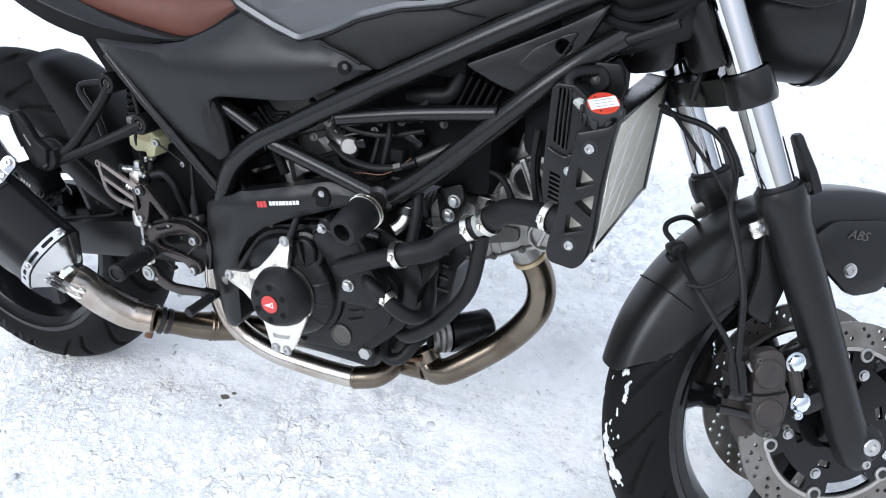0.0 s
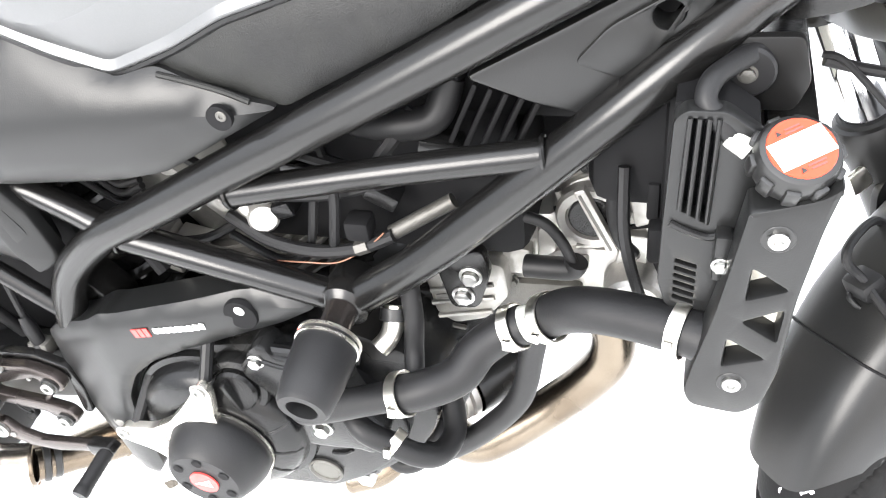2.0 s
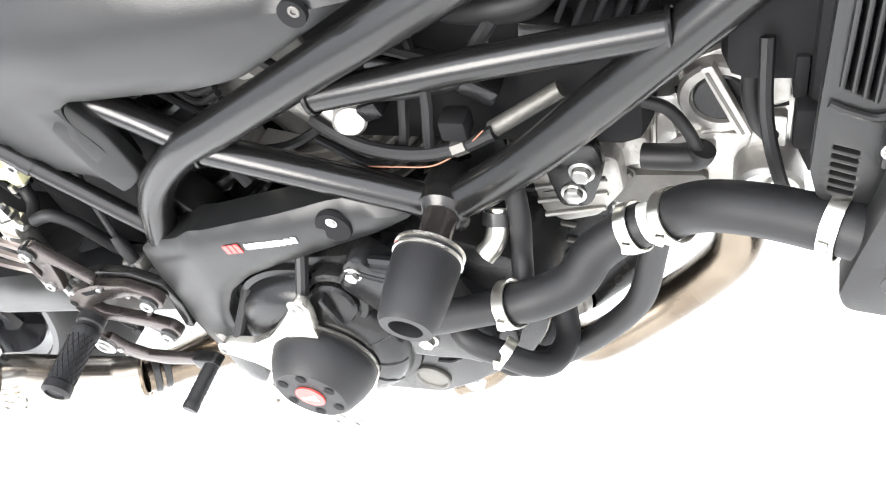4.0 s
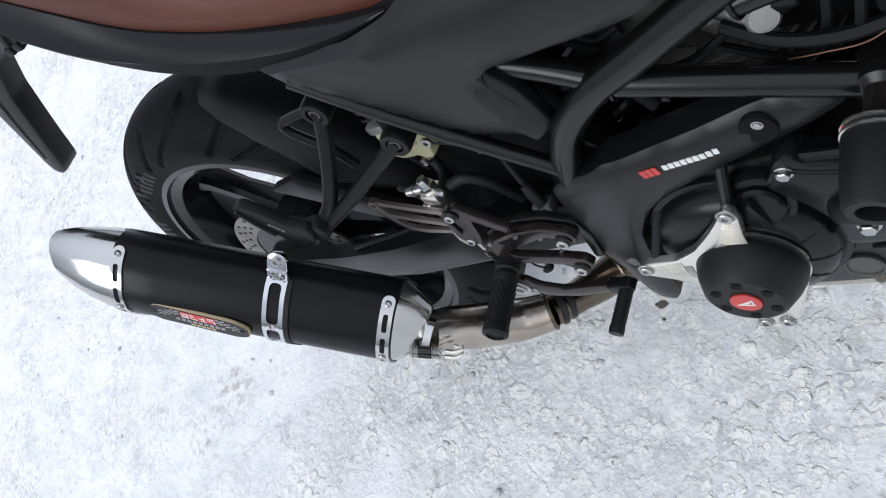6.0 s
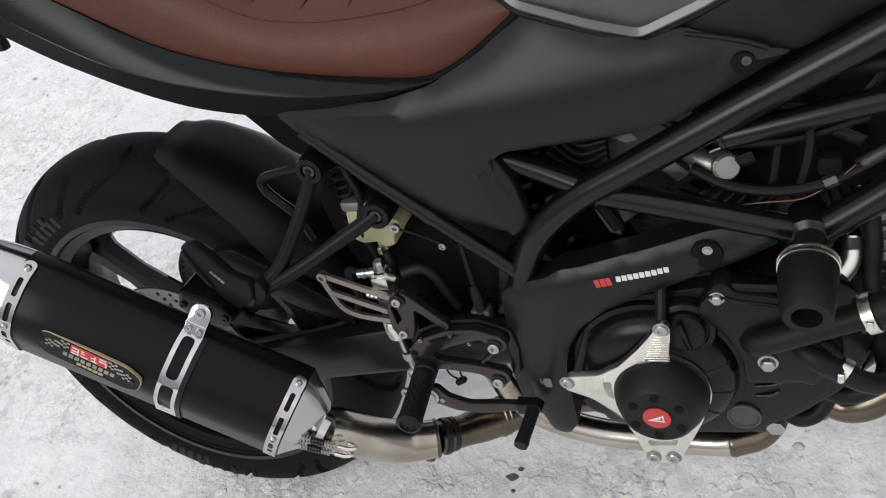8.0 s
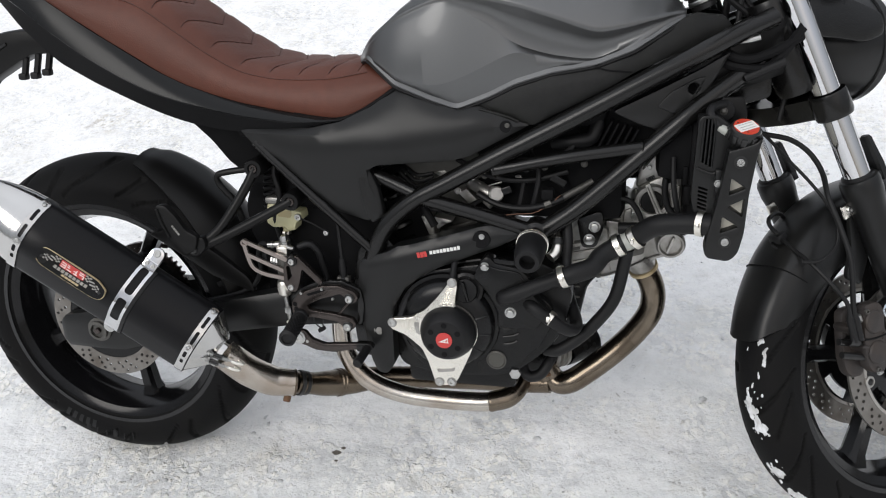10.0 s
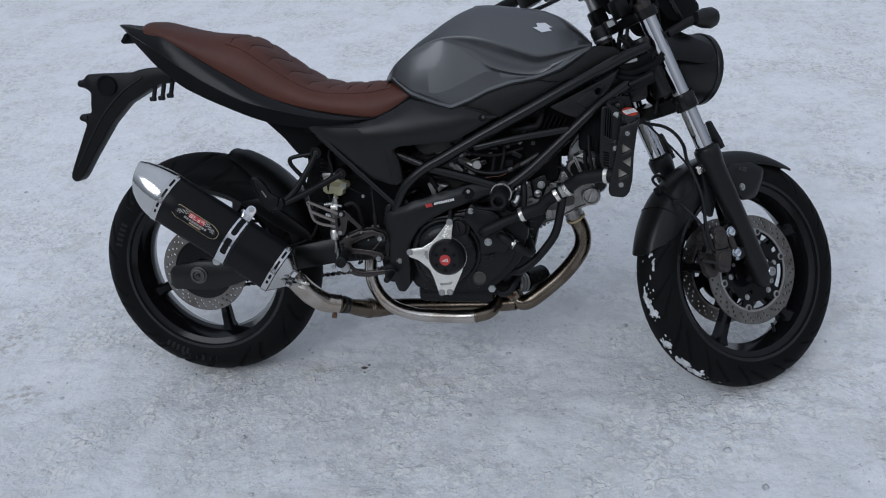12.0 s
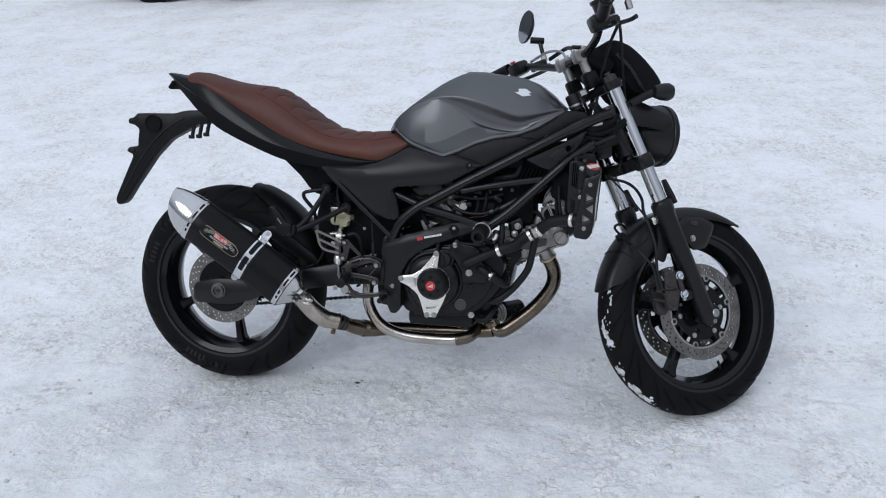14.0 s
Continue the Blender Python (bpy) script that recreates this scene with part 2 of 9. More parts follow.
    nt.links.new(tex(22.0, 4, 0.65).outputs["Color"], warp.inputs[0])
    nt.links.new(tc.outputs["Object"], warp.inputs[2])
    flaked = ramp(tex(2.3, 7, 0.68).outputs["Fac"], 0.45, 0.60, 0.08, 1.0)
    chips = []
    for level, pale, amount in ((42.0, (0.97, 0.955, 0.90), 0.75), (105.0, (0.97, 0.95, 0.885), 0.7)):
        vor = nt.nodes.new("ShaderNodeTexVoronoi")
        vor.inputs["Scale"].default_value = level
        nt.links.new(warp.outputs[0], vor.inputs["Vector"])
        one = nt.nodes.new("ShaderNodeSeparateColor")
        nt.links.new(vor.outputs["Color"], one.inputs[0])
        here = nt.nodes.new("ShaderNodeMath")
        here.operation = "MULTIPLY"
        nt.links.new(ramp(one.outputs[0], 0.52, 0.62), here.inputs[0])
        nt.links.new(ramp(vor.outputs["Distance"], 0.62, 0.42), here.inputs[1])
        chip = nt.nodes.new("ShaderNodeMath")
        chip.operation = "MULTIPLY"
        nt.links.new(here.outputs[0], chip.inputs[0])
        nt.links.new(flaked, chip.inputs[1])
        chips.append(chip.outputs[0])
        low = nt.nodes.new("ShaderNodeMath")
        low.operation = "MULTIPLY"
        nt.links.new(ramp(one.outputs[1], 0.6, 0.85), low.inputs[0])
        nt.links.new(flaked, low.inputs[1])
        c = mix(ramp(low.outputs[0], 0, 1, 0, 0.42), c, (0.5, 0.505, 0.51))
        c = mix(ramp(chip.outputs[0], 0, 1, 0, amount), c, pale)
    # fine curled cracks and pits in the crust, their dark put into the colour
    for level, seed, width, amount in ((26.0, 3.1, 0.014, 0.2), (58.0, 7.7, 0.022, 0.32)):
        shift = nt.nodes.new("ShaderNodeVectorMath")
        shift.operation = "ADD"
        shift.inputs[1].default_value = (seed, seed * 2, 0)
        nt.links.new(tc.outputs["Object"], shift.inputs[0])
        line = tex(level, 4, 0.6)
        nt.links.new(shift.outputs[0], line.inputs["Vector"])
        away = nt.nodes.new("ShaderNodeMath")
        away.operation = "SUBTRACT"
        away.inputs[1].default_value = 0.5
        nt.links.new(line.outputs["Fac"], away.inputs[0])
        size = nt.nodes.new("ShaderNodeMath")
        size.operation = "ABSOLUTE"
        nt.links.new(away.outputs[0], size.inputs[0])
        some = nt.nodes.new("ShaderNodeMath")
        some.operation = "MULTIPLY"
        nt.links.new(ramp(size.outputs[0], width, 0.0), some.inputs[0])
        nt.links.new(ramp(tex(level * 0.45, 3, 0.6).outputs["Fac"], 0.52, 0.62), some.inputs[1])
        c = mix(ramp(some.outputs[0], 0, 1, 0, amount), c, (0.34, 0.335, 0.33))
    # grit and dirt, in patches
    patch = ramp(tex(1.6, 6, 0.65).outputs["Fac"], 0.44, 0.6)
    for level, amount, tone in ((38.0, 0.55, (0.27, 0.245, 0.21)), (90.0, 0.6, (0.2, 0.18, 0.16))):
        grit = ramp(tex(level, 3).outputs["Fac"], 0.64, 0.72)
        both = nt.nodes.new("ShaderNodeMath")
        both.operation = "MULTIPLY"
        nt.links.new(patch, both.inputs[0])
        nt.links.new(grit, both.inputs[1])
        c = mix(ramp(both.outputs[0], 0, 1, 0, amount), c, tone)
    # pale yellowish patches
    c = mix(ramp(tex(5.0, 7, 0.7).outputs["Fac"], 0.55, 0.72, 0, 0.55), c, (0.70, 0.665, 0.59))
    # a few brownish trodden-in stains
    for x, y, r in ((-0.55, -0.19, 0.10), (-0.62, -0.30, 0.08), (-0.75, 0.05, 0.16), (0.05, -0.15, 0.05), (2.35, 1.75, 0.12), (1.95, 3.6, 0.10), (-0.9, 1.4, 0.14), (1.6, 0.05, 0.06)):
        d = nt.nodes.new("ShaderNodeVectorMath")
        d.operation = "DISTANCE"
        d.inputs[1].default_value = (x, y, 0)
        nt.links.new(tc.outputs["Object"], d.inputs[0])
        near = ramp(d.outputs["Value"], r, r * 0.2)
        both = nt.nodes.new("ShaderNodeMath")
        both.operation = "MULTIPLY"
        nt.links.new(near, both.inputs[0])
        nt.links.new(ramp(tex(45.0, 6).outputs["Fac"], 0.5, 0.66), both.inputs[1])
        c = mix(ramp(both.outputs[0], 0, 1, 0, 0.55), c, (0.3, 0.235, 0.17))
    nt.links.new(c, b.inputs["Base Color"])
    b.inputs["Roughness"].default_value = 0.75
    b.inputs["Specular IOR Level"].default_value = 0.25
    bump0, bump1, bump2 = nt.nodes.new("ShaderNodeBump"), nt.nodes.new("ShaderNodeBump"), nt.nodes.new("ShaderNodeBump")
    bump0.inputs["Strength"].default_value, bump0.inputs["Distance"].default_value = 0.45, 0.03
    nt.links.new(tex(7.5, 5, 0.62).outputs["Fac"], bump0.inputs["Height"])
    nt.links.new(bump0.outputs[0], bump1.inputs["Normal"])
    bump1.inputs["Strength"].default_value, bump1.inputs["Distance"].default_value = 0.42, 0.014
    bump2.inputs["Strength"].default_value, bump2.inputs["Distance"].default_value = 0.32, 0.006
    nt.links.new(tex(26.0, 6).outputs["Fac"], bump1.inputs["Height"])
    nt.links.new(fine.outputs["Fac"], bump2.inputs["Height"])
    nt.links.new(bump1.outputs[0], bump2.inputs["Normal"])
    last = bump2
    for chip, depth in zip(chips, (0.005, 0.0025)):
        raised = nt.nodes.new("ShaderNodeBump")
        raised.inputs["Strength"].default_value, raised.inputs["Distance"].default_value = 0.6, depth
        nt.links.new(chip, raised.inputs["Height"])
        nt.links.new(last.outputs[0], raised.inputs["Normal"])
        last = raised
    nt.links.new(last.outputs[0], b.inputs["Normal"])
    return m


SNOW = snow_material()
SNOWLUMP = material("clinging_snow", (0.68, 0.69, 0.7), 0.8, var=0.2, scale=120, bump=0.6, bump_scale=250, second=(0.46, 0.46, 0.455), second_scale=40)

# ---- building helpers ----
def part(name, bm, mat, parent=None, label="", sharp=0.55):
    """Links a bmesh as one mesh object under its thing or part."""
    bmesh.ops.recalc_face_normals(bm, faces=bm.faces)
    for f in bm.faces:
        f.smooth = True
    for e in bm.edges:
        if len(e.link_faces) == 2 and e.calc_face_angle(0) > sharp:
            e.smooth = False
    me = bpy.data.meshes.new(name)
    bm.to_mesh(me)
    bm.free()
    me.materials.append(mat)
    ob = new(name, me)
    if parent:
        ob.parent = parent
    return tagged(ob, label)


def spline(pts, per=6):
    """Catmull-Rom points through pts."""
    p = [Vector(q) for q in pts]
    if len(p) < 3:
        return p
    p = [2 * p[0] - p[1]] + p + [2 * p[-1] - p[-2]]
    out = []
    for i in range(1, len(p) - 2):
        a, b, c, d = p[i - 1:i + 3]
        for k in range(per):
            t = k / per
            out.append(0.5 * (2 * b + (c - a) * t + (2 * a - 5 * b + 4 * c - d) * t * t + (3 * b - a - 3 * c + d) * t ** 3))
    return out + [p[-2]]


def sweep(bm, pts, ring, scales=None, caps=True):
    """Sweeps a closed 2D ring along pts, turning it as little as possible."""
    pts = [Vector(p) for p in pts]
    n = len(pts)
    tang = [(pts[min(i + 1, n - 1)] - pts[max(i - 1, 0)]).normalized() for i in range(n)]
    up = Vector((0, 0, 1)) if abs(tang[0].z) < 0.9 else Vector((1, 0, 0))
    side = tang[0].cross(up).normalized()
    rows = []
    for i in range(n):
        side = (side - tang[i] * side.dot(tang[i])).normalized()
        other = side.cross(tang[i])
        s = scales[i] if scales else 1.0
        rows.append([bm.verts.new(pts[i] + side * (a * s) + other * (b * s)) for a, b in ring])
    k = len(ring)
    for r0, r1 in zip(rows, rows[1:]):
        for j in range(k):
            bm.faces.new((r0[j], r0[(j + 1) % k], r1[(j + 1) % k], r1[j]))
    if caps:
        bm.faces.new(rows[0][::-1])
        bm.faces.new(rows[-1])
    return bm


def circle(r, n=14, ry=None):
    return [(r * math.cos(2 * math.pi * i / n), (ry or r) * math.sin(2 * math.pi * i / n)) for i in range(n)]


def tube(pts, r, n=14, per=6, bm=None, radii=None):
    bm = bm or bmesh.new()
    path = spline(pts, per)
    scales = None
    if radii:
        scales = []
        for i in range(len(path)):
            f = i / (len(path) - 1) * (len(radii) - 1)
            a = min(int(f), len(radii) - 2)
            scales.append((radii[a] * (1 - f + a) + radii[a + 1] * (f - a)) / r)
    return sweep(bm, path, circle(r, n), scales)


def frame_of(axis, up=(0, 0, 1)):
    """A turn whose z is the axis."""
    z = Vector(axis).normalized()
    u = Vector(up)
    if abs(z.dot(u.normalized())) > 0.95:
        u = Vector((1, 0, 0))
    x = u.cross(z).normalized()
    return Matrix((x, z.cross(x), z)).transposed()


def lathe(prof, origin, axis, n=32, bm=None, closed=False):
    """Turns a profile of (radius, height) round the axis. closed: the profile is a ring."""
    bm = bm or bmesh.new()
    R, o = frame_of(axis), Vector(origin)
    rows = []
    for r, h in prof:
        if r < 1e-6:
            rows.append([bm.verts.new(o + R @ Vector((0, 0, h)))])
        else:
            rows.append([bm.verts.new(o + R @ Vector((r * math.cos(2 * math.pi * i / n), r * math.sin(2 * math.pi * i / n), h))) for i in range(n)])
    pairs = list(zip(rows, rows[1:])) + ([(rows[-1], rows[0])] if closed else [])
    for a, b in pairs:
        for i in range(n):
            j = (i + 1) % n
            if len(a) == 1 and len(b) > 1:
                bm.faces.new((a[0], b[i], b[j]))
            elif len(b) == 1 and len(a) > 1:
                bm.faces.new((a[i], a[j], b[0]))
            elif len(a) > 1:
                bm.faces.new((a[i], a[j], b[j], b[i]))
    return bm


def box(center, size, bevel=0.004, turn=None, bm=None, seg=2):
    bm = bm or bmesh.new()
    made = bmesh.ops.create_cube(bm, size=1)["verts"]
    M = Matrix.Translation(center) @ (turn.to_4x4() if turn else Matrix.Identity(4)) @ Matrix.Diagonal((*size, 1))
    bmesh.ops.transform(bm, matrix=M, verts=made)
    if bevel:
        es = {e for v in made for e in v.link_edges}
        bmesh.ops.bevel(bm, geom=list(es), offset=bevel, segments=seg, affect="EDGES", profile=0.5)
    return bm


def rounded(pts, r=0.008, seg=4):
    """Rounds the corners of a closed outline."""
    out, n = [], len(pts)
    for i in range(n):
        a, b, c = (Vector(pts[i - 1]), Vector(pts[i]), Vector(pts[(i + 1) % n]))
        u, w = a - b, c - b
        d = min(r, u.length * 0.45, w.length * 0.45)
        p, q = b + u.normalized() * d, b + w.normalized() * d
        for k in range(seg + 1):
            t = k / seg
            out.append(tuple(p * (1 - t) ** 2 + b * (2 * t * (1 - t)) + q * t * t))
    return out


def plate(outline, y0, y1, holes=(), bevel=0.0012, M=None, bm=None):
    """A flat plate with holes: the outline in x and z, its faces at y0 (outer) and y1."""
    bm = bm or bmesh.new()
    first = set(bm.verts)
    edges, loops = [], []
    for ring in (outline, *holes):
        vs = [bm.verts.new((p[0], y0, p[1])) for p in ring]
        loops.append(vs)
        edges += [bm.edges.new((vs[i], vs[(i + 1) % len(vs)])) for i in range(len(vs))]
    faces = [g for g in bmesh.ops.triangle_fill(bm, use_beauty=True, edges=edges)["geom"] if isinstance(g, bmesh.types.BMFace)]
    back = bmesh.ops.duplicate(bm, geom=faces + list({v for f in faces for v in f.verts}) + list({e for f in faces for e in f.edges}))
    vmap = back["vert_map"]
    for v in {v for f in faces for v in f.verts}:
        vmap[v].co.y = y1
    rim = []
    for vs in loops:
        for i in range(len(vs)):
            a, b = vs[i], vs[(i + 1) % len(vs)]
            bm.faces.new((a, b, vmap[b], vmap[a]))
            rim.append(bm.edges.get((a, b)))
    bmesh.ops.recalc_face_normals(bm, faces=[f for f in bm.faces if any(v not in first for v in f.verts)])
    if bevel:
        bmesh.ops.bevel(bm, geom=rim, offset=bevel, segments=2, affect="EDGES", profile=0.5)
    if M:
        bmesh.ops.transform(bm, matrix=M, verts=[v for v in bm.verts if v not in first])
    return bm


def inside_dist(x, z, poly):
    best = 9.0
    for i in range(len(poly)):
        ax, az = poly[i - 1]
        bx, bz = poly[i]
        dx, dz = bx - ax, bz - az
        L = dx * dx + dz * dz
        t = 0 if L == 0 else max(0, min(1, ((x - ax) * dx + (z - az) * dz) / L))
        best = min(best, math.hypot(x - ax - t * dx, z - az - t * dz))
    return best


def panel(outline, depth, side=-1, thick=0.012, edge=0.012, step=0.02, drop=None):
    """A moulded cover: outline in x and z, outer face at side * depth(x, z), its border rolled inwards over a width."""
    bm = bmesh.new()
    bm.faces.new([bm.verts.new((p[0], 0, p[1])) for p in outline])
    if edge > 0.004:
        for w in (edge * 0.25, edge * 0.35, edge * 0.4):
            bmesh.ops.inset_region(bm, faces=[max(bm.faces, key=lambda f: f.calc_area())], thickness=w, use_even_offset=True)
    xs, zs = [p[0] for p in outline], [p[1] for p in outline]
    for lo, hi, normal in ((min(xs), max(xs), (1, 0, 0)), (min(zs), max(zs), (0, 0, 1))):
        for i in range(1, int((hi - lo) / step) + 1):
            co = (lo + i * step, 0, 0) if normal[0] else (0, 0, lo + i * step)
            bmesh.ops.bisect_plane(bm, geom=bm.verts[:] + bm.edges[:] + bm.faces[:], plane_co=co, plane_no=normal, dist=1e-5)
    # two rings of points close to the border, for the roll
    bm.verts.ensure_lookup_table()
    drop = edge * 0.8 if drop is None else drop
    rings = [outline]
    for v in bm.verts:
        d = min(inside_dist(v.co.x, v.co.z, r) for r in rings)
        f = max(0.0, 1 - d / edge)
        v.co.y = side * (depth(v.co.x, v.co.z) - drop * f * f)
    border = [e for e in bm.edges if len(e.link_faces) == 1]
    ext = bmesh.ops.extrude_edge_only(bm, edges=border)["geom"]
    for g in ext:
        if isinstance(g, bmesh.types.BMVert):
            g.co.y -= side * thick
    return bm


def bolt(origin, axis, r=0.006, h=0.005, mat=None, parent=None, socket=True, name="bolt", washer=False):
    """A socket-head screw: a rounded head with a hexagonal recess."""
    prof = [(r, 0), (r, h * 0.75), (r * 0.88, h)]
    bm = lathe(([(r * 1.5, 0), (r * 1.5, 0.0012)] if washer else []) + prof, origin, axis, 16)
    R, o = frame_of(axis), Vector(origin)
    ring = [v for v in bm.verts if abs((R.transposed() @ (v.co - o)).z - h) < 1e-6]
    hx = [bm.verts.new(o + R @ Vector((r * 0.5 * math.cos(i * math.pi / 3), r * 0.5 * math.sin(i * math.pi / 3), h))) for i in range(6)]
    es = [bm.edges.get((ring[i], ring[(i + 1) % len(ring)])) for i in range(len(ring))]
    es += [bm.edges.new((hx[i], hx[(i + 1) % 6])) for i in range(6)]
    bmesh.ops.triangle_fill(bm, use_beauty=True, edges=[e for e in es if e])
    low = [bm.verts.new(v.co - Vector(axis).normalized() * h * 0.7) for v in hx]
    for i in range(6):
        bm.faces.new((hx[i], hx[(i + 1) % 6], low[(i + 1) % 6], low[i]))
    bm.faces.new(low)
    return part(name, bm, mat or ZINC, parent)


def hexbolt(origin, axis, r=0.007, h=0.006, mat=None, parent=None, name="bolt"):
    r, h = r * 0.82, h * 0.8
    bm = lathe([(r * 1.35, 0), (r * 1.35, h * 0.25), (r * 1.0, h * 0.3)], origin, axis, 18)
    lathe([(r, h * 0.25), (r, h), (r * 0.8, h * 1.12), (0, h * 1.12)], origin, axis, 6, bm)
    return part(name, bm, mat or ZINC, parent)


def clamp_band(at, direction, r, parent, mat=None, w=0.009, screw=(0, -1, 0.2)):
    """A hose clip: a thin band with its screw block."""
    d = Vector(direction).normalized()
    bm = lathe([(r, -w / 2), (r + 0.0012, -w / 2), (r + 0.0012, w / 2), (r, w / 2)], at, d, 28, closed=True)
    s = Vector(screw)
    s = (s - d * s.dot(d)).normalized()
    box(Vector(at) + s * (r + 0.004), (0.006, 0.009, 0.005), 0.001, frame_of(s), bm)
    return part("hose_clamp", bm, mat or ZINC, parent)


def hose(name, pts, r, mat, parent, label="", n=14, per=6):
    return part(name, tube(pts, r, n, per), mat, parent, label)


# the bike stands on its side stand and leans away
LEAN, HEADING = 16.0, -1.0
bike = tagged(new("motorcycle"), "black naked motorcycle with brown leather seat parked on trodden snow", "motorcycle")
bike.matrix_world = Matrix.Translation((0.008, -0.024, -0.005)) @ Matrix.Rotation(radians(HEADING), 4, "Z") @ Matrix.Rotation(radians(-LEAN), 4, "X")
OUT = (0, -1, 0)


def group(name, parent=bike, label="", m=None):
    """An Empty for a part that has pieces."""
    g = new(name)
    g.parent = parent
    if m:
        g.matrix_basis = m
    return tagged(g, label)

# ---- ground: one sheet of trodden snow out to the horizon ----
def ground_height(x, y):
    v = Vector((x, y, 0))
    r0 = math.hypot(x - 0.7, y)
    h = 0.013 * noise.noise(v * 2.3) + 0.009 * noise.noise(v * 7.1 + Vector((3, 1, 0))) + 0.004 * noise.noise(v * 19.0)
    h += 0.0025 * noise.noise(v * 44.0 + Vector((0, 0, 4)))
    crust = noise.noise(v * 11.0 + Vector((7, 2, 1)))
    if crust > 0.25:
        h += 0.006 * min(1, (crust - 0.25) * 5)
    flake = noise.noise(v * 27.0 + Vector((1, 9, 2))) + 0.5 * noise.noise(v * 55.0 + Vector((5, 0, 8)))
    if flake > 0.22 and r0 < 3.5:
        h += 0.0018 * min(1, (flake - 0.22) * 6)
    # ruts of passing cars, beyond the bike
    if y > 2.4:
        for x0, bend in ((-3.22, 0.02), (-1.37, -0.08), (-5.45, 0.1)):
            d = abs(x - x0 - bend * (y - 4))
            if d < 0.3:
                h -= 0.03 * (1 - (d / 0.3) ** 2) * min(1, y - 2.4)
    r = math.hypot(x - 0.7, y)
    # flat where the wheels press
    for wx, wy in ((0.0, 0.0), (1.45, -0.01)):
        d = math.hypot(x - wx, (y - wy) * 1.3)
        if d < 0.16:
            h *= d / 0.16
    return h * (1.0 if r < 12 else max(0.3, 12 / r)) - 0.004


def ground():
    n, span = 740, 8.2
    xs = [0.75 + 0.4 * math.sinh((-1 + 2 * i / n) * span) for i in range(n + 1)]
    ys = [0.2 + (x - 0.75) for x in xs]
    verts = [(x, y, ground_height(x, y) if abs(x) < 60 and abs(y) < 60 else -0.004) for y in ys for x in xs]
    m = n + 1
    faces = [(j * m + i, j * m + i + 1, (j + 1) * m + i + 1, (j + 1) * m + i) for j in range(n) for i in range(n)]
    me = bpy.data.meshes.new("ground")
    me.from_pydata(verts, [], faces)
    me.polygons.foreach_set("use_smooth", [True] * len(faces))
    me.materials.append(SNOW)
    return tagged(new("ground", me), "packed trodden white snow with dirty specks and ruts", "snow", kind="structure")


ground()


# ---- loose crumbs of snow and a lump of dirt on the ground ----
def crumbs():
    rnd = random.Random(11)
    ico = bmesh.new()
    bmesh.ops.create_icosphere(ico, subdivisions=1, radius=1)
    base = [v.co.copy() for v in ico.verts]
    tris = [[v.index for v in f.verts] for f in ico.faces]
    ico.free()
    verts, faces = [], []
    for k in range(2400):
        x, y = rnd.uniform(-2.2, 3.2), rnd.uniform(-1.9, 1.6)
        if noise.noise(Vector((x * 1.9, y * 1.9, 5))) + rnd.uniform(-0.25, 0.25) < 0.0:
            continue
        s = 0.0016 + 0.006 * rnd.random() ** 4
        z = ground_height(x, y)
        n0 = len(verts)
        ax, ay = rnd.uniform(0.7, 1.6), rnd.uniform(0.7, 1.4)
        for c in base:
            q = c * (1 + 0.5 * noise.noise(c * 1.6 + Vector((k, 0, 0))))
            verts.append((x + q.x * s * ax, y + q.y * s * ay, z + q.z * s * 0.55 + s * 0.2))
        faces += [[n0 + i for i in t] for t in tris]
    me = bpy.data.meshes.new("snow_crumbs")
    me.from_pydata(verts, [], faces)
    me.polygons.foreach_set("use_smooth", [True] * len(faces))
    me.materials.append(SNOWLUMP)
    tagged(new("snow_crumbs", me), "small loose crumbs of snow on the ground", "snow", kind="stuff")


crumbs()
CLOD = material("brown_dirt", (0.1, 0.088, 0.072), 0.85, var=0.5, scale=120, bump=0.8, bump_scale=200)


def clod(x, y, s, k):
    bm = bmesh.new()
    bmesh.ops.create_icosphere(bm, subdivisions=3, radius=1)
    z = ground_height(x, y)
    for v in bm.verts:
        q = v.co * (1 + 0.55 * noise.noise(v.co * 1.8 + Vector((k, 3, 0))))
        v.co = Vector((x + q.x * s * 1.25, y + q.y * s * 0.8, z + q.z * s * 0.4))
    return tagged(part("dirt_clod", bm, CLOD), "small brown clod of frozen dirt on the snow", "dirt", "dirt clods")


for k, (x, y, s) in enumerate(((0.424, -0.022, 0.0075), (0.434, -0.008, 0.0042), (0.43, -0.045, 0.003))):
    clod(x, y, s, k)

# ---- seat, tank, covers, tail ----
def put(bm, M):
    bmesh.ops.transform(bm, matrix=M, verts=bm.verts)
    return bm


def loft(stations, close=True, bm=None):
    """Skins a list of rings with equal counts; the ends are capped."""
    bm = bm or bmesh.new()
    rows = [[bm.verts.new(p) for p in ring] for ring in stations]
    k = len(rows[0])
    for a, b in zip(rows, rows[1:]):
        for j in range(k):
            bm.faces.new((a[j], a[(j + 1) % k], b[(j + 1) % k], b[j]))
    bm.faces.new(rows[0][::-1])
    bm.faces.new(rows[-1])
    return bm


def both_sides(half):
    """A ring from its right half, listed from the top centre down to the bottom centre as (x, width, z)."""
    right = [(x, -w, z) for x, w, z in half]
    left = [(x, w, z) for x, w, z in half[1:-1]][::-1]
    return right + left


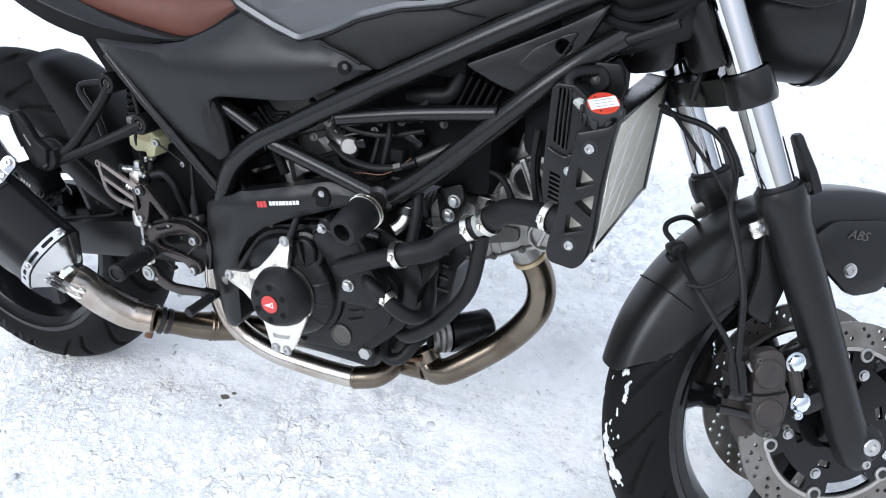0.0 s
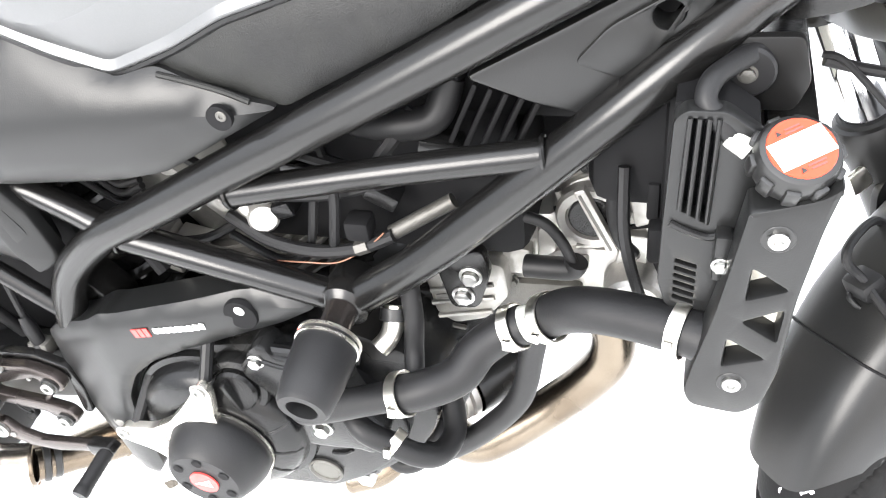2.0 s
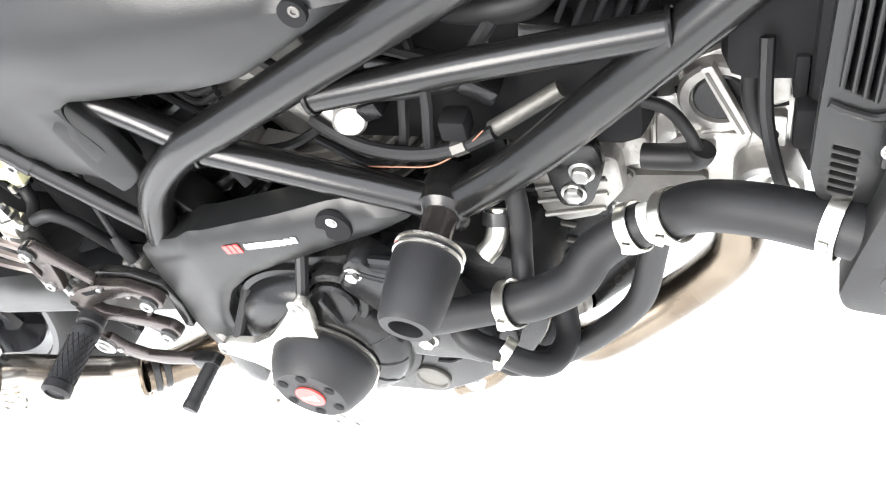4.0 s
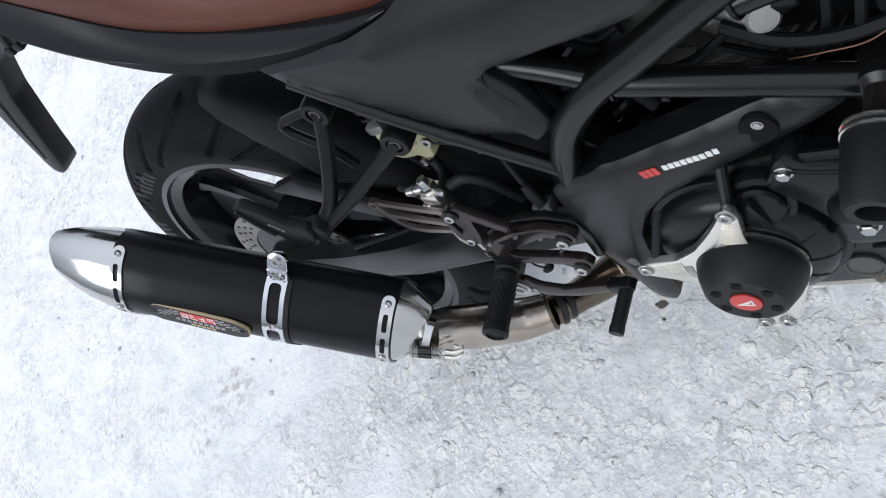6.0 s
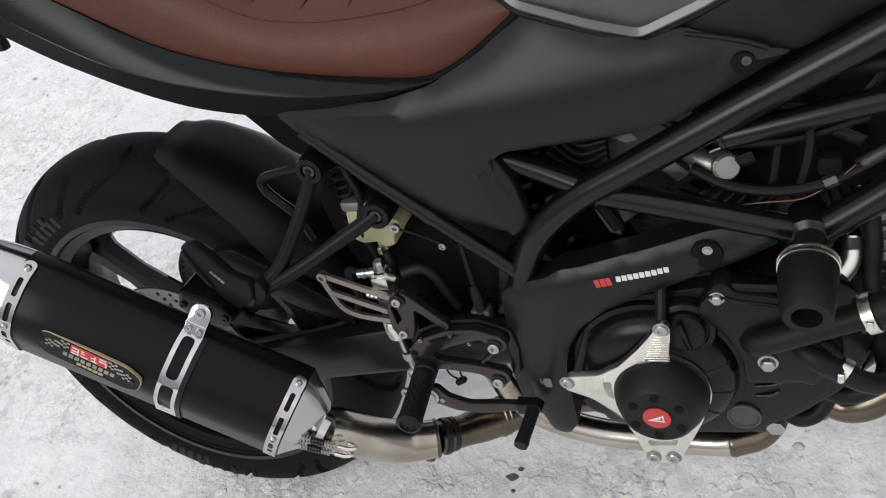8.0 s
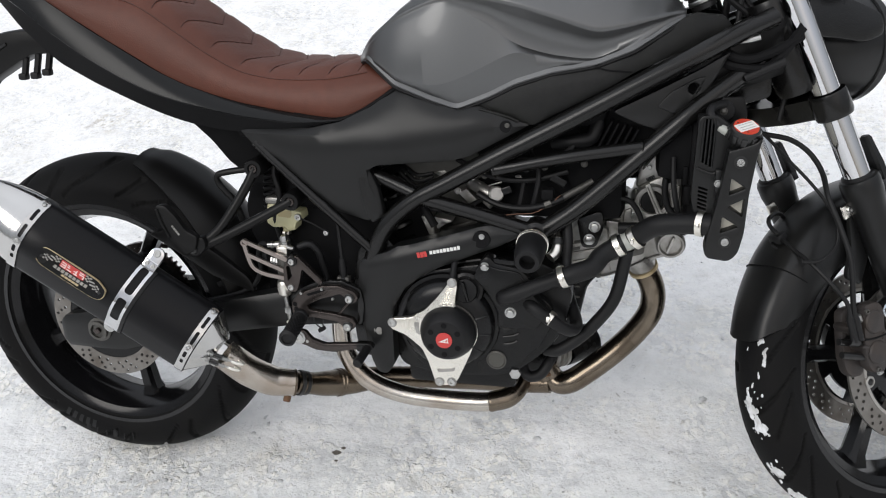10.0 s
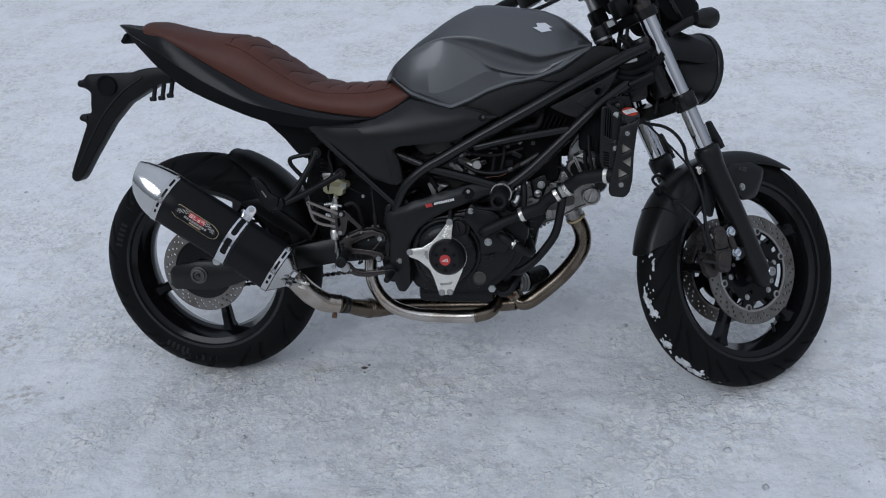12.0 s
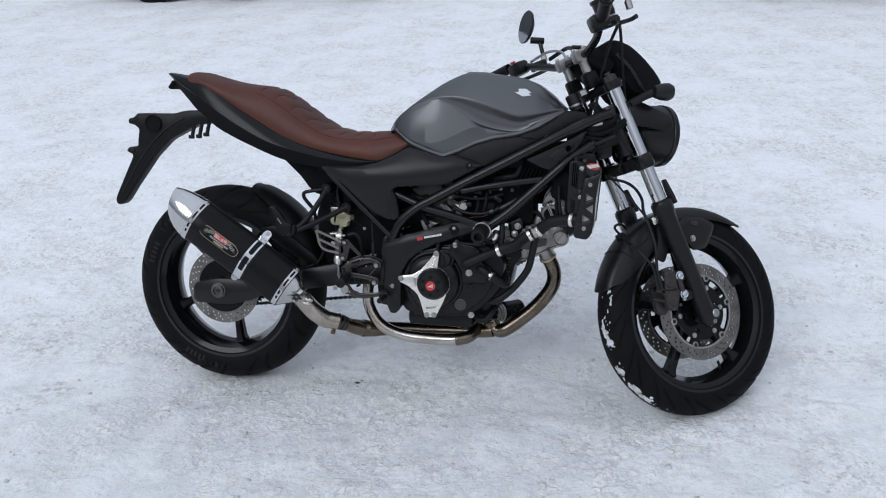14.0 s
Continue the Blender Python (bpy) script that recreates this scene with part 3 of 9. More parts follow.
def table(xs, *cols, soft=0.012):
    """Looks the columns up at x, with the corners of the steps between them smoothed away."""
    grid = np.linspace(xs[0], xs[-1], 400)
    k = np.exp(-0.5 * (np.linspace(-3, 3, 61)) ** 2)
    k /= k.sum()
    pad = int(round(3 * soft / (grid[1] - grid[0])))
    fine = []
    for c in cols:
        v = np.interp(grid, xs, c)
        n = max(1, pad)
        ext = np.concatenate([2 * v[0] - v[1:n + 1][::-1], v, 2 * v[-1] - v[-n - 1:-1][::-1]])
        kk = np.interp(np.arange(-n, n + 1), np.linspace(-n, n, 61), k)
        fine.append(np.convolve(ext, kk / kk.sum(), "valid"))
    return lambda x: [float(np.interp(x, grid, c)) for c in fine]


TX = [0.537, 0.56, 0.61, 0.67, 0.71, 0.76, 0.80, 0.855, 0.92, 0.975, 1.02, 1.045]
tank_at = table(TX,
    [0.812, 0.846, 0.893, 0.934, 0.962, 0.983, 0.984, 0.977, 0.969, 0.948, 0.913, 0.884],
    [0.810, 0.840, 0.878, 0.904, 0.911, 0.909, 0.901, 0.884, 0.861, 0.870, 0.880, 0.882],
    [0.050, 0.088, 0.107, 0.116, 0.122, 0.131, 0.134, 0.134, 0.130, 0.113, 0.090, 0.070],
    [0.809, 0.832, 0.862, 0.888, 0.899, 0.870, 0.840, 0.824, 0.817, 0.846, 0.872, 0.879],
    [0.052, 0.090, 0.112, 0.1205, 0.1205, 0.117, 0.111, 0.103, 0.100, 0.098, 0.086, 0.070],
    [0.807, 0.825, 0.798, 0.779, 0.789, 0.813, 0.834, 0.818, 0.815, 0.840, 0.868, 0.878],
    [0.053, 0.094, 0.120, 0.129, 0.130, 0.127, 0.120, 0.112, 0.108, 0.102, 0.086, 0.070],
    soft=0.014)
tank_edge = table(TX,
    [0.806, 0.818, 0.780, 0.757, 0.744, 0.763, 0.783, 0.800, 0.811, 0.832, 0.860, 0.875],
    [0.050, 0.092, 0.116, 0.119, 0.118, 0.117, 0.116, 0.112, 0.108, 0.102, 0.085, 0.068], soft=0.004)


def tank_half(x):
    """Half a section: crown, rounded ridge, hollow below it, knee flank and turned-under edge."""
    zt, zr, wr, zc, wc, zf, wf = tank_at(x)
    zb, wb = tank_edge(x)
    d = max(0.0, min(1.0, (zr - zc) / 0.03))
    dip = 0.011 * max(0.0, min(1.0, (zr - zc - 0.012) / 0.03))
    return [(x, 0, zt), (x, wr * 0.3, zt - 0.002), (x, wr * 0.58, zt - 0.12 * (zt - zr)), (x, wr * 0.84, zt - 0.42 * (zt - zr)), (x, wr * 0.955, zr + 0.13 * (zt - zr)),
            (x, wr - 0.0012, zr + 0.0045), (x, wr, zr), (x, wr - 0.0018 * d, zr - 0.0035 * d - 0.0004), (x, wr + 0.42 * (wc - wr) - dip, zr - 0.30 * (zr - zc)), (x, wr + 0.80 * (wc - wr) - 0.9 * dip, zr - 0.66 * (zr - zc)), (x, wc, zc),
            (x, (wc + wf) / 2 + 0.0015, (zc + zf) / 2), (x, wf, zf), (x, (wf + wb) / 2 + 0.001, (zf + zb) / 2), (x, wb, zb + 0.0075), (x, wb + 0.0032, zb + 0.0015), (x, wb + 0.0028, zb - 0.001), (x, wb - 0.012, zb - 0.004), (x, 0, zb - 0.004)]


def tank_side(x, z):
    """How far out the upper flank stands at this place."""
    h = tank_half(x)[:7]
    return float(np.interp(z, [p[2] for p in h[::-1]], [p[1] for p in h[::-1]]))


def tank():
    xs = [0.537 + (1.045 - 0.537) * i / 110 for i in range(111)]
    ob = part("fuel_tank", loft([both_sides(tank_half(x)) for x in xs]), TANK, bike, "grey metallic fuel tank with creased flanks", 9.0)
    # crisp folds below the hollow, along the knee flank and at the turned edge
    k = 2 * len(tank_half(0.8)) - 2
    for e in ob.data.edges:
        a, b = e.vertices
        j = a % k
        if j == b % k:
            j = min(j, k - j)
            x = ob.data.vertices[a].co.x
            e.use_edge_sharp = (j == 10 and 0.715 < x < 0.95) or (j == 12 and 0.655 < x < 0.83) or j in (14, 15)
    # emblem on the flank: two slanted bars that meet, a plain shape bent to the tank
    E = [(0.9155, 0.9362), (0.9365, 0.9366), (0.9535, 0.9254), (0.9440, 0.9252), (0.9525, 0.9184), (0.9300, 0.9152), (0.9090, 0.9268), (0.9215, 0.9272)]
    bm = bmesh.new()
    rim, top = [], []
    for a, b in zip(E, E[1:] + E[:1]):
        for i in range(4):
            x, z = a[0] + (b[0] - a[0]) * i / 4, a[1] + (b[1] - a[1]) * i / 4
            y = tank_side(x, z)
            rim.append(bm.verts.new((x, -y + 0.001, z)))
            top.append(bm.verts.new((x, -y - 0.0014, z + 0.0004)))
    n = len(rim)
    for i in range(n):
        bm.faces.new((rim[i], rim[(i + 1) % n], top[(i + 1) % n], top[i]))
    mid = [bm.verts.new((x, -tank_side(x, z) - 0.0014, z + 0.0004)) for x, z in ((0.9265, 0.9318), (0.9365, 0.9205))]
    for i in range(n):
        # the points from the second corner round to the fifth belong to one bar, the rest to the other
        side_ = mid[0] if (i < 10 or i >= 26) else mid[1]
        bm.faces.new((top[i], top[(i + 1) % n], side_))
    bm.faces.new((top[10], mid[1], mid[0]))
    bm.faces.new((top[26], mid[0], mid[1]))
    bmesh.ops.recalc_face_normals(bm, faces=bm.faces)
    part("emblem", bm, EMBLEM, ob, "silver slanted emblem")
    # black tube drawn as the shadow line under the tank's lower edge
    for sg in (-1, 1):
        pts = []
        for i in range(60):
            x = 0.545 + (1.035 - 0.545) * i / 59
            v = tank_edge(x)
            pts.append((x, sg * (v[1] - 0.001), v[0] - 0.003))
        part("edge_shadow_line", tube(pts, 0.0034, 8, 1), RUBBER, ob)
    # filler cap
    part("filler_cap", lathe([(0.036, -0.01), (0.036, 0.004), (0.03, 0.007), (0, 0.008)], (0.79, 0, 0.976), (0.02, 0, 1), 32), BLACKBOLT, ob)
    return ob


tank()

SX = [-0.125, -0.11, -0.08, -0.046, 0.007, 0.056, 0.11, 0.158, 0.19, 0.214, 0.25, 0.282, 0.316, 0.35, 0.406, 0.463, 0.513, 0.54, 0.564, 0.59, 0.618]
seat_at = table(SX,
    [0.955, 0.972, 0.977, 0.966, 0.953, 0.943, 0.938, 0.934, 0.922, 0.906, 0.882, 0.858, 0.836, 0.816, 0.805, 0.805, 0.808, 0.812, 0.812, 0.808, 0.796],
    [0.945, 0.942, 0.939, 0.936, 0.908, 0.880, 0.850, 0.824, 0.806, 0.793, 0.778, 0.767, 0.757, 0.749, 0.739, 0.730, 0.724, 0.732, 0.745, 0.762, 0.782],
    [0.045, 0.066, 0.080, 0.088, 0.097, 0.103, 0.109, 0.113, 0.115, 0.117, 0.119, 0.120, 0.121, 0.122, 0.122, 0.121, 0.119, 0.118, 0.116, 0.113, 0.110])


def seat_point(x, s):
    """s: 0 at the top centre, 1 at the lower edge."""
    zt, zl, w = seat_at(x)
    prof = ((0, 0, 0), (0.2, 0.36, 0.005), (0.4, 0.62, 0.05), (0.58, 0.80, 0.22), (0.72, 0.93, 0.45), (0.88, 1.0, 0.78), (1.0, 0.97, 1.0))
    S = [p[0] for p in prof]
    return w * float(np.interp(s, S, [p[1] for p in prof])), zt + (zl - zt) * float(np.interp(s, S, [p[2] for p in prof]))


def seat():
    rings = []
    xs = [-0.125 + (0.618 + 0.125) * i / 180 for i in range(181)]
    for x in xs:
        half = []
        for k in range(15):
            w, z = seat_point(x, k / 14)
            s = k / 14
            if s < 0.58:
                # quilted pleats sink in towards their seams
                ph = (x - 0.173 + 0.045 * math.sin(s * 2.2) - 0.02 * s) / 0.05
                if -0.5 < ph < 8.5:
                    d = abs(ph - round(ph)) * 0.05
                    z -= 0.0042 * math.exp(-(d / 0.006) ** 2) * min(1, (0.6 - s) * 8)
            half.append((x, w, z))
        half.append((x, 0, half[-1][2] - 0.004))
        rings.append(both_sides(half))
    ob = part("seat", loft(rings), LEATHER, bike, "brown leather seat with curved stitched pleats", 0.9)
    # stitched pleats that run over the saddle, bowed backwards towards the middle
    for i in range(9):
        x0 = 0.173 + i * 0.05
        for sgn in (-1, 1):
            pts = []
            for k in range(10):
                s = 0.56 * k / 9
                x = x0 - 0.045 * math.sin(s * 2.2) + 0.02 * s
                w, z = seat_point(x, s)
                pts.append((x, sgn * w, z - 0.0030))
            part("pleat_seam", tube(pts, 0.0009, 6, 2), THREAD, ob)
    for s, x0, x1 in ((0.585, 0.13, 0.56),):
        for sgn in (-1, 1):
            pts = []
            for k in range(22):
                x = x0 + (x1 - x0) * k / 21
                w, z = seat_point(x, s + 0.05 * math.sin(k * 0.15))
                pts.append((x, sgn * (w + 0.0004), z))
            part("side_seam", tube(pts, 0.0007, 6, 2), THREAD, ob)
    for sgn in (-1, 1):
        # dark tube stands in for the shaded gap under the seat edge
        gap = []
        for k in range(24):
            x = 0.44 + 0.176 * k / 23
            w, z = seat_point(x, 1.0)
            gap.append((x, sgn * (w - 0.001), z - 0.003))
        part("gap_shade_strip", tube(gap, 0.0045, 8, 2), DARK, ob)
        w, z = seat_point(0.612, 0.9)
        part("piping_stud", lathe([(0.0022, 0), (0.0022, 0.0015), (0, 0.002)], (0.612, sgn * (w + 0.001), z + 0.006), (0.3, sgn, 0.1), 12), ZINC, ob)


seat()

CX = [-0.185, -0.15, -0.112, -0.08, -0.049, 0.0, 0.073, 0.15, 0.20, 0.25, 0.31, 0.36, 0.42, 0.48, 0.52, 0.535]
tail_at = table(CX,
    [0.972, 0.966, 0.958, 0.95, 0.943, 0.914, 0.871, 0.829, 0.801, 0.779, 0.760, 0.748, 0.737, 0.729, 0.726, 0.727],
    [0.029, 0.047, 0.062, 0.075, 0.085, 0.095, 0.104, 0.111, 0.115, 0.118, 0.120, 0.121, 0.121, 0.120, 0.119, 0.118],
    [0.969, 0.948, 0.930, 0.914, 0.900, 0.868, 0.825, 0.787, 0.767, 0.753, 0.740, 0.731, 0.724, 0.722, 0.724, 0.726],
    [0.030, 0.052, 0.069, 0.083, 0.095, 0.108, 0.120, 0.129, 0.133, 0.136, 0.138, 0.138, 0.137, 0.133, 0.126, 0.120],
    [0.966, 0.925, 0.893, 0.862, 0.845, 0.808, 0.775, 0.745, 0.727, 0.713, 0.703, 0.701, 0.704, 0.713, 0.722, 0.725],
    [0.020, 0.036, 0.050, 0.062, 0.073, 0.086, 0.098, 0.108, 0.113, 0.117, 0.121, 0.124, 0.127, 0.126, 0.122, 0.118])


def tail_cover():
    rings = []
    for i in range(60):
        x = -0.185 + (0.535 + 0.185) * i / 59
        zt, wt, zc, wc, zb, wb = tail_at(x)
        half = [(x, 0, zt), (x, wt - 0.012, zt), (x, wt, zt - 0.0015), (x, wt + 0.3 * (wc - wt) + 0.001, zt + 0.28 * (zc - zt)), (x, wt + 0.7 * (wc - wt) + 0.0015, zt + 0.66 * (zc - zt)), (x, wc, zc), (x, wc - 0.0015, zc - 0.0025),
                (x, wc + 0.45 * (wb - wc), zc + 0.45 * (zb - zc)), (x, wb, zb + 0.001), (x, wb - 0.012, zb), (x, 0, zb)]
        rings.append(both_sides(half))
    ob = part("tail_cover", loft(rings), TAIL, bike, "dark grey moulded tail cover under the seat", 0.35)
    # its turned-under lower face takes the darker, duller material
    ob.data.materials.append(DARK)
    n = len(half)
    for f in ob.data.polygons:
        j = sorted(min(v % (2 * n - 2), (2 * n - 2) - v % (2 * n - 2)) for v in f.vertices)
        if len(j) == 4 and j[0] >= 6:
            f.material_index = 1
    # the thin bright rear light under the tail's end
    part("rear_light", box((-0.176, 0, 0.935), (0.012, 0.07, 0.028), 0.004, Matrix.Rotation(radians(35), 3, "Y")), DARK, ob)
    # inner mudguard that runs down behind the seat
    pts = [(0.185, 0.733), (0.22, 0.70), (0.253, 0.67), (0.285, 0.63), (0.31, 0.612), (0.36, 0.64), (0.40, 0.70), (0.36, 0.725), (0.25, 0.735)]
    part("inner_mudguard", plate(rounded(pts, 0.012), -0.055, 0.055, bevel=0.006), DARK, bike, "black plastic inner mudguard")


tail_cover()


def plate_carrier():
    """The long black number-plate carrier with its cut-off lamp mounts."""
    o = [(-0.116, 0.858), (-0.14, 0.854), (-0.164, 0.847), (-0.293, 0.846), (-0.307, 0.831), (-0.323, 0.831), (-0.326, 0.813), (-0.304, 0.809), (-0.288, 0.797), (-0.294, 0.761), (-0.294, 0.743), (-0.329, 0.739), (-0.336, 0.725), (-0.312, 0.715), (-0.377, 0.585), (-0.383, 0.566), (-0.375, 0.553), (-0.361, 0.554), (-0.347, 0.566), (-0.311, 0.617), (-0.239, 0.711), (-0.184, 0.764), (-0.115, 0.8), (-0.081, 0.815), (-0.05, 0.817), (-0.04, 0.837), (-0.07, 0.859)]
    ob = part("plate_carrier", plate(rounded(o, 0.008, 3), -0.046, -0.008, bevel=0.007), HANGER, bike, "long black plastic plate carrier with empty lamp mounts")
    part("lamp_socket", lathe([(0.026, -0.004), (0.028, 0.003), (0.025, 0.0045), (0.02, 0.001), (0, 0.001)], (-0.235, -0.048, 0.815), OUT, 24), DARK, ob)
    part("mount_screw", lathe([(0.007, 0), (0.007, 0.002), (0, 0.003)], (-0.312, -0.047, 0.733), OUT, 14), BLACKBOLT, ob)
    part("carrier_rib", tube([(-0.13, -0.046, 0.835), (-0.19, -0.047, 0.80), (-0.25, -0.047, 0.745), (-0.3, -0.046, 0.68), (-0.355, -0.045, 0.595)], 0.003, 8), MATTE, ob)
    for x, z in ((-0.1, 0.81), (-0.075, 0.812), (-0.05, 0.818)):
        part("rubber_stop", tube([(x, -0.036, z + 0.004), (x - 0.004, -0.045, z - 0.03)], 0.006, 8), RUBBER, ob)
        part("stop_foot", box((x - 0.006, -0.046, z - 0.033), (0.016, 0.014, 0.012), 0.003), RUBBER, ob)


plate_carrier()


def side_depth(x, z):
    zr = float(np.interp(x, [0.34, 0.45, 0.6, 0.7, 0.82], [0.70, 0.695, 0.70, 0.715, 0.735]))
    base = float(np.interp(x, [0.34, 0.45, 0.6, 0.72, 0.83], [0.132, 0.141, 0.145, 0.138, 0.124]))
    t = z - zr
    up = 0.5 * (t + math.sqrt(t * t + 0.0003))
    dn = 0.5 * (-t + math.sqrt(t * t + 0.0003))
    return base - 0.5 * up - 0.14 * dn + 0.004


def side_cover(side):
    o = [(0.345, 0.706), (0.372, 0.679), (0.416, 0.65), (0.458, 0.612), (0.5, 0.573), (0.525, 0.566), (0.556, 0.557), (0.567, 0.562), (0.573, 0.60), (0.563, 0.632), (0.566, 0.647), (0.58, 0.655), (0.63, 0.659), (0.685, 0.662),
         (0.729, 0.671), (0.783, 0.70), (0.824, 0.722), (0.80, 0.728), (0.742, 0.75), (0.712, 0.742), (0.66, 0.765), (0.624, 0.79), (0.61, 0.772), (0.57, 0.745), (0.52, 0.722), (0.47, 0.712), (0.40, 0.712), (0.36, 0.714)]
    o = rounded(o, 0.006, 2)
    ob = part("side_cover", panel(o, side_depth, side, 0.03, 0.012, 0.018, 0.006), MATTE, bike, "matte black plastic side cover below the seat")
    # folded lower flap
    f = rounded([(0.548, 0.63), (0.566, 0.648), (0.578, 0.615), (0.586, 0.565), (0.566, 0.555), (0.556, 0.58)], 0.005, 3)
    turn = Matrix(((1, 0, 0, 0), (-side * 0.5, 1, 0, side * (0.136 + 0.5 * 0.555)), (0, 0, 1, 0), (0, 0, 0, 1)))
    part("flap", plate(f, 0, -side * 0.012, bevel=0.003, M=turn), MATTE, ob)
    if side < 0:
        # flat dark disc stands in for the shaded screw recess
        part("screw_recess_disc", lathe([(0.009, -0.003), (0.009, 0.0012), (0, 0.0012)], (0.788, -0.1325, 0.721), OUT, 24), DARK, ob)
        bolt((0.7905, -0.1335, 0.7232), OUT, 0.0038, 0.0012, CASTDARK, ob)


for sd in (-1, 1):
    side_cover(sd)


def knee_panel(side):
    o = [(0.714, 0.744), (0.75, 0.742), (0.80, 0.727), (0.827, 0.72), (0.876, 0.745), (0.929, 0.772), (0.978, 0.80), (1.06, 0.835), (1.115, 0.858), (1.10, 0.875), (1.06, 0.879), (1.033, 0.873), (0.975, 0.837), (0.921, 0.810), (0.854, 0.799), (0.80, 0.782)]
    d = lambda x, z: float(np.interp(x, [0.71, 0.83, 0.95, 1.03, 1.12], [0.118, 0.118, 0.112, 0.098, 0.07])) - 0.18 * max(0, z - 0.78)
    ob = part("knee_panel", panel(rounded(o, 0.005, 2), d, side, 0.03, 0.008, 0.018, 0.004), GRAINED, bike, "grained black panel under the tank")
    # raised seam down from the tank's corner, and the parting line towards the head
    part("raised_seam", tube([(x, side * (d(x, z) + 0.0035), z) for x, z in ((0.745, 0.745), (0.763, 0.741), (0.787, 0.7345), (0.806, 0.727))], 0.0022, 8), GRAINED, ob)
    part("parting_line", tube([(x, side * (d(x, z) + 0.004), z) for x, z in ((0.918, 0.808), (0.94, 0.8035), (0.972, 0.8005))], 0.0012, 6), DARK, ob)


for sd in (-1, 1):
    knee_panel(sd)


def front_panel(side):
    """Flat triangular cover that follows the frame inwards, with a raised field and a drilled hole."""
    shear = Matrix(((1, 0, 0, 0), (-side * 0.176, 1, 0, side * (0.112 + 0.176 * 0.94)), (0, 0, 1, 0), (0, 0, 0, 1)))
    o = [(0.945, 0.742), (0.985, 0.722), (1.03, 0.707), (1.045, 0.712), (1.066, 0.745), (1.09, 0.785), (1.112, 0.828), (1.07, 0.803), (1.0, 0.768)]
    hole = [(1.062 + 0.0085 * math.cos(k * math.pi / 12), 0.775 + 0.0085 * math.sin(k * math.pi / 12)) for k in range(24)]
    ob = part("front_frame_cover", plate(rounded(o, 0.007, 4), 0, -side * 0.02, holes=[hole], bevel=0.0035, M=shear), MATTE, bike, "black triangular cover between the frame tubes")
    i = [(1.010, 0.749), (1.036, 0.737), (1.052, 0.745), (1.080, 0.793), (1.066, 0.790), (1.03, 0.771)]
    part("raised_field", plate(rounded(i, 0.006, 4), side * 0.003, -side * 0.001, holes=[hole], bevel=0.0022, M=shear), MATTE, ob)
    part("cover_backing", plate(rounded(i, 0.006, 3), -side * 0.019, -side * 0.021, bevel=0, M=shear), DARK, ob)


for sd in (-1, 1):
    front_panel(sd)

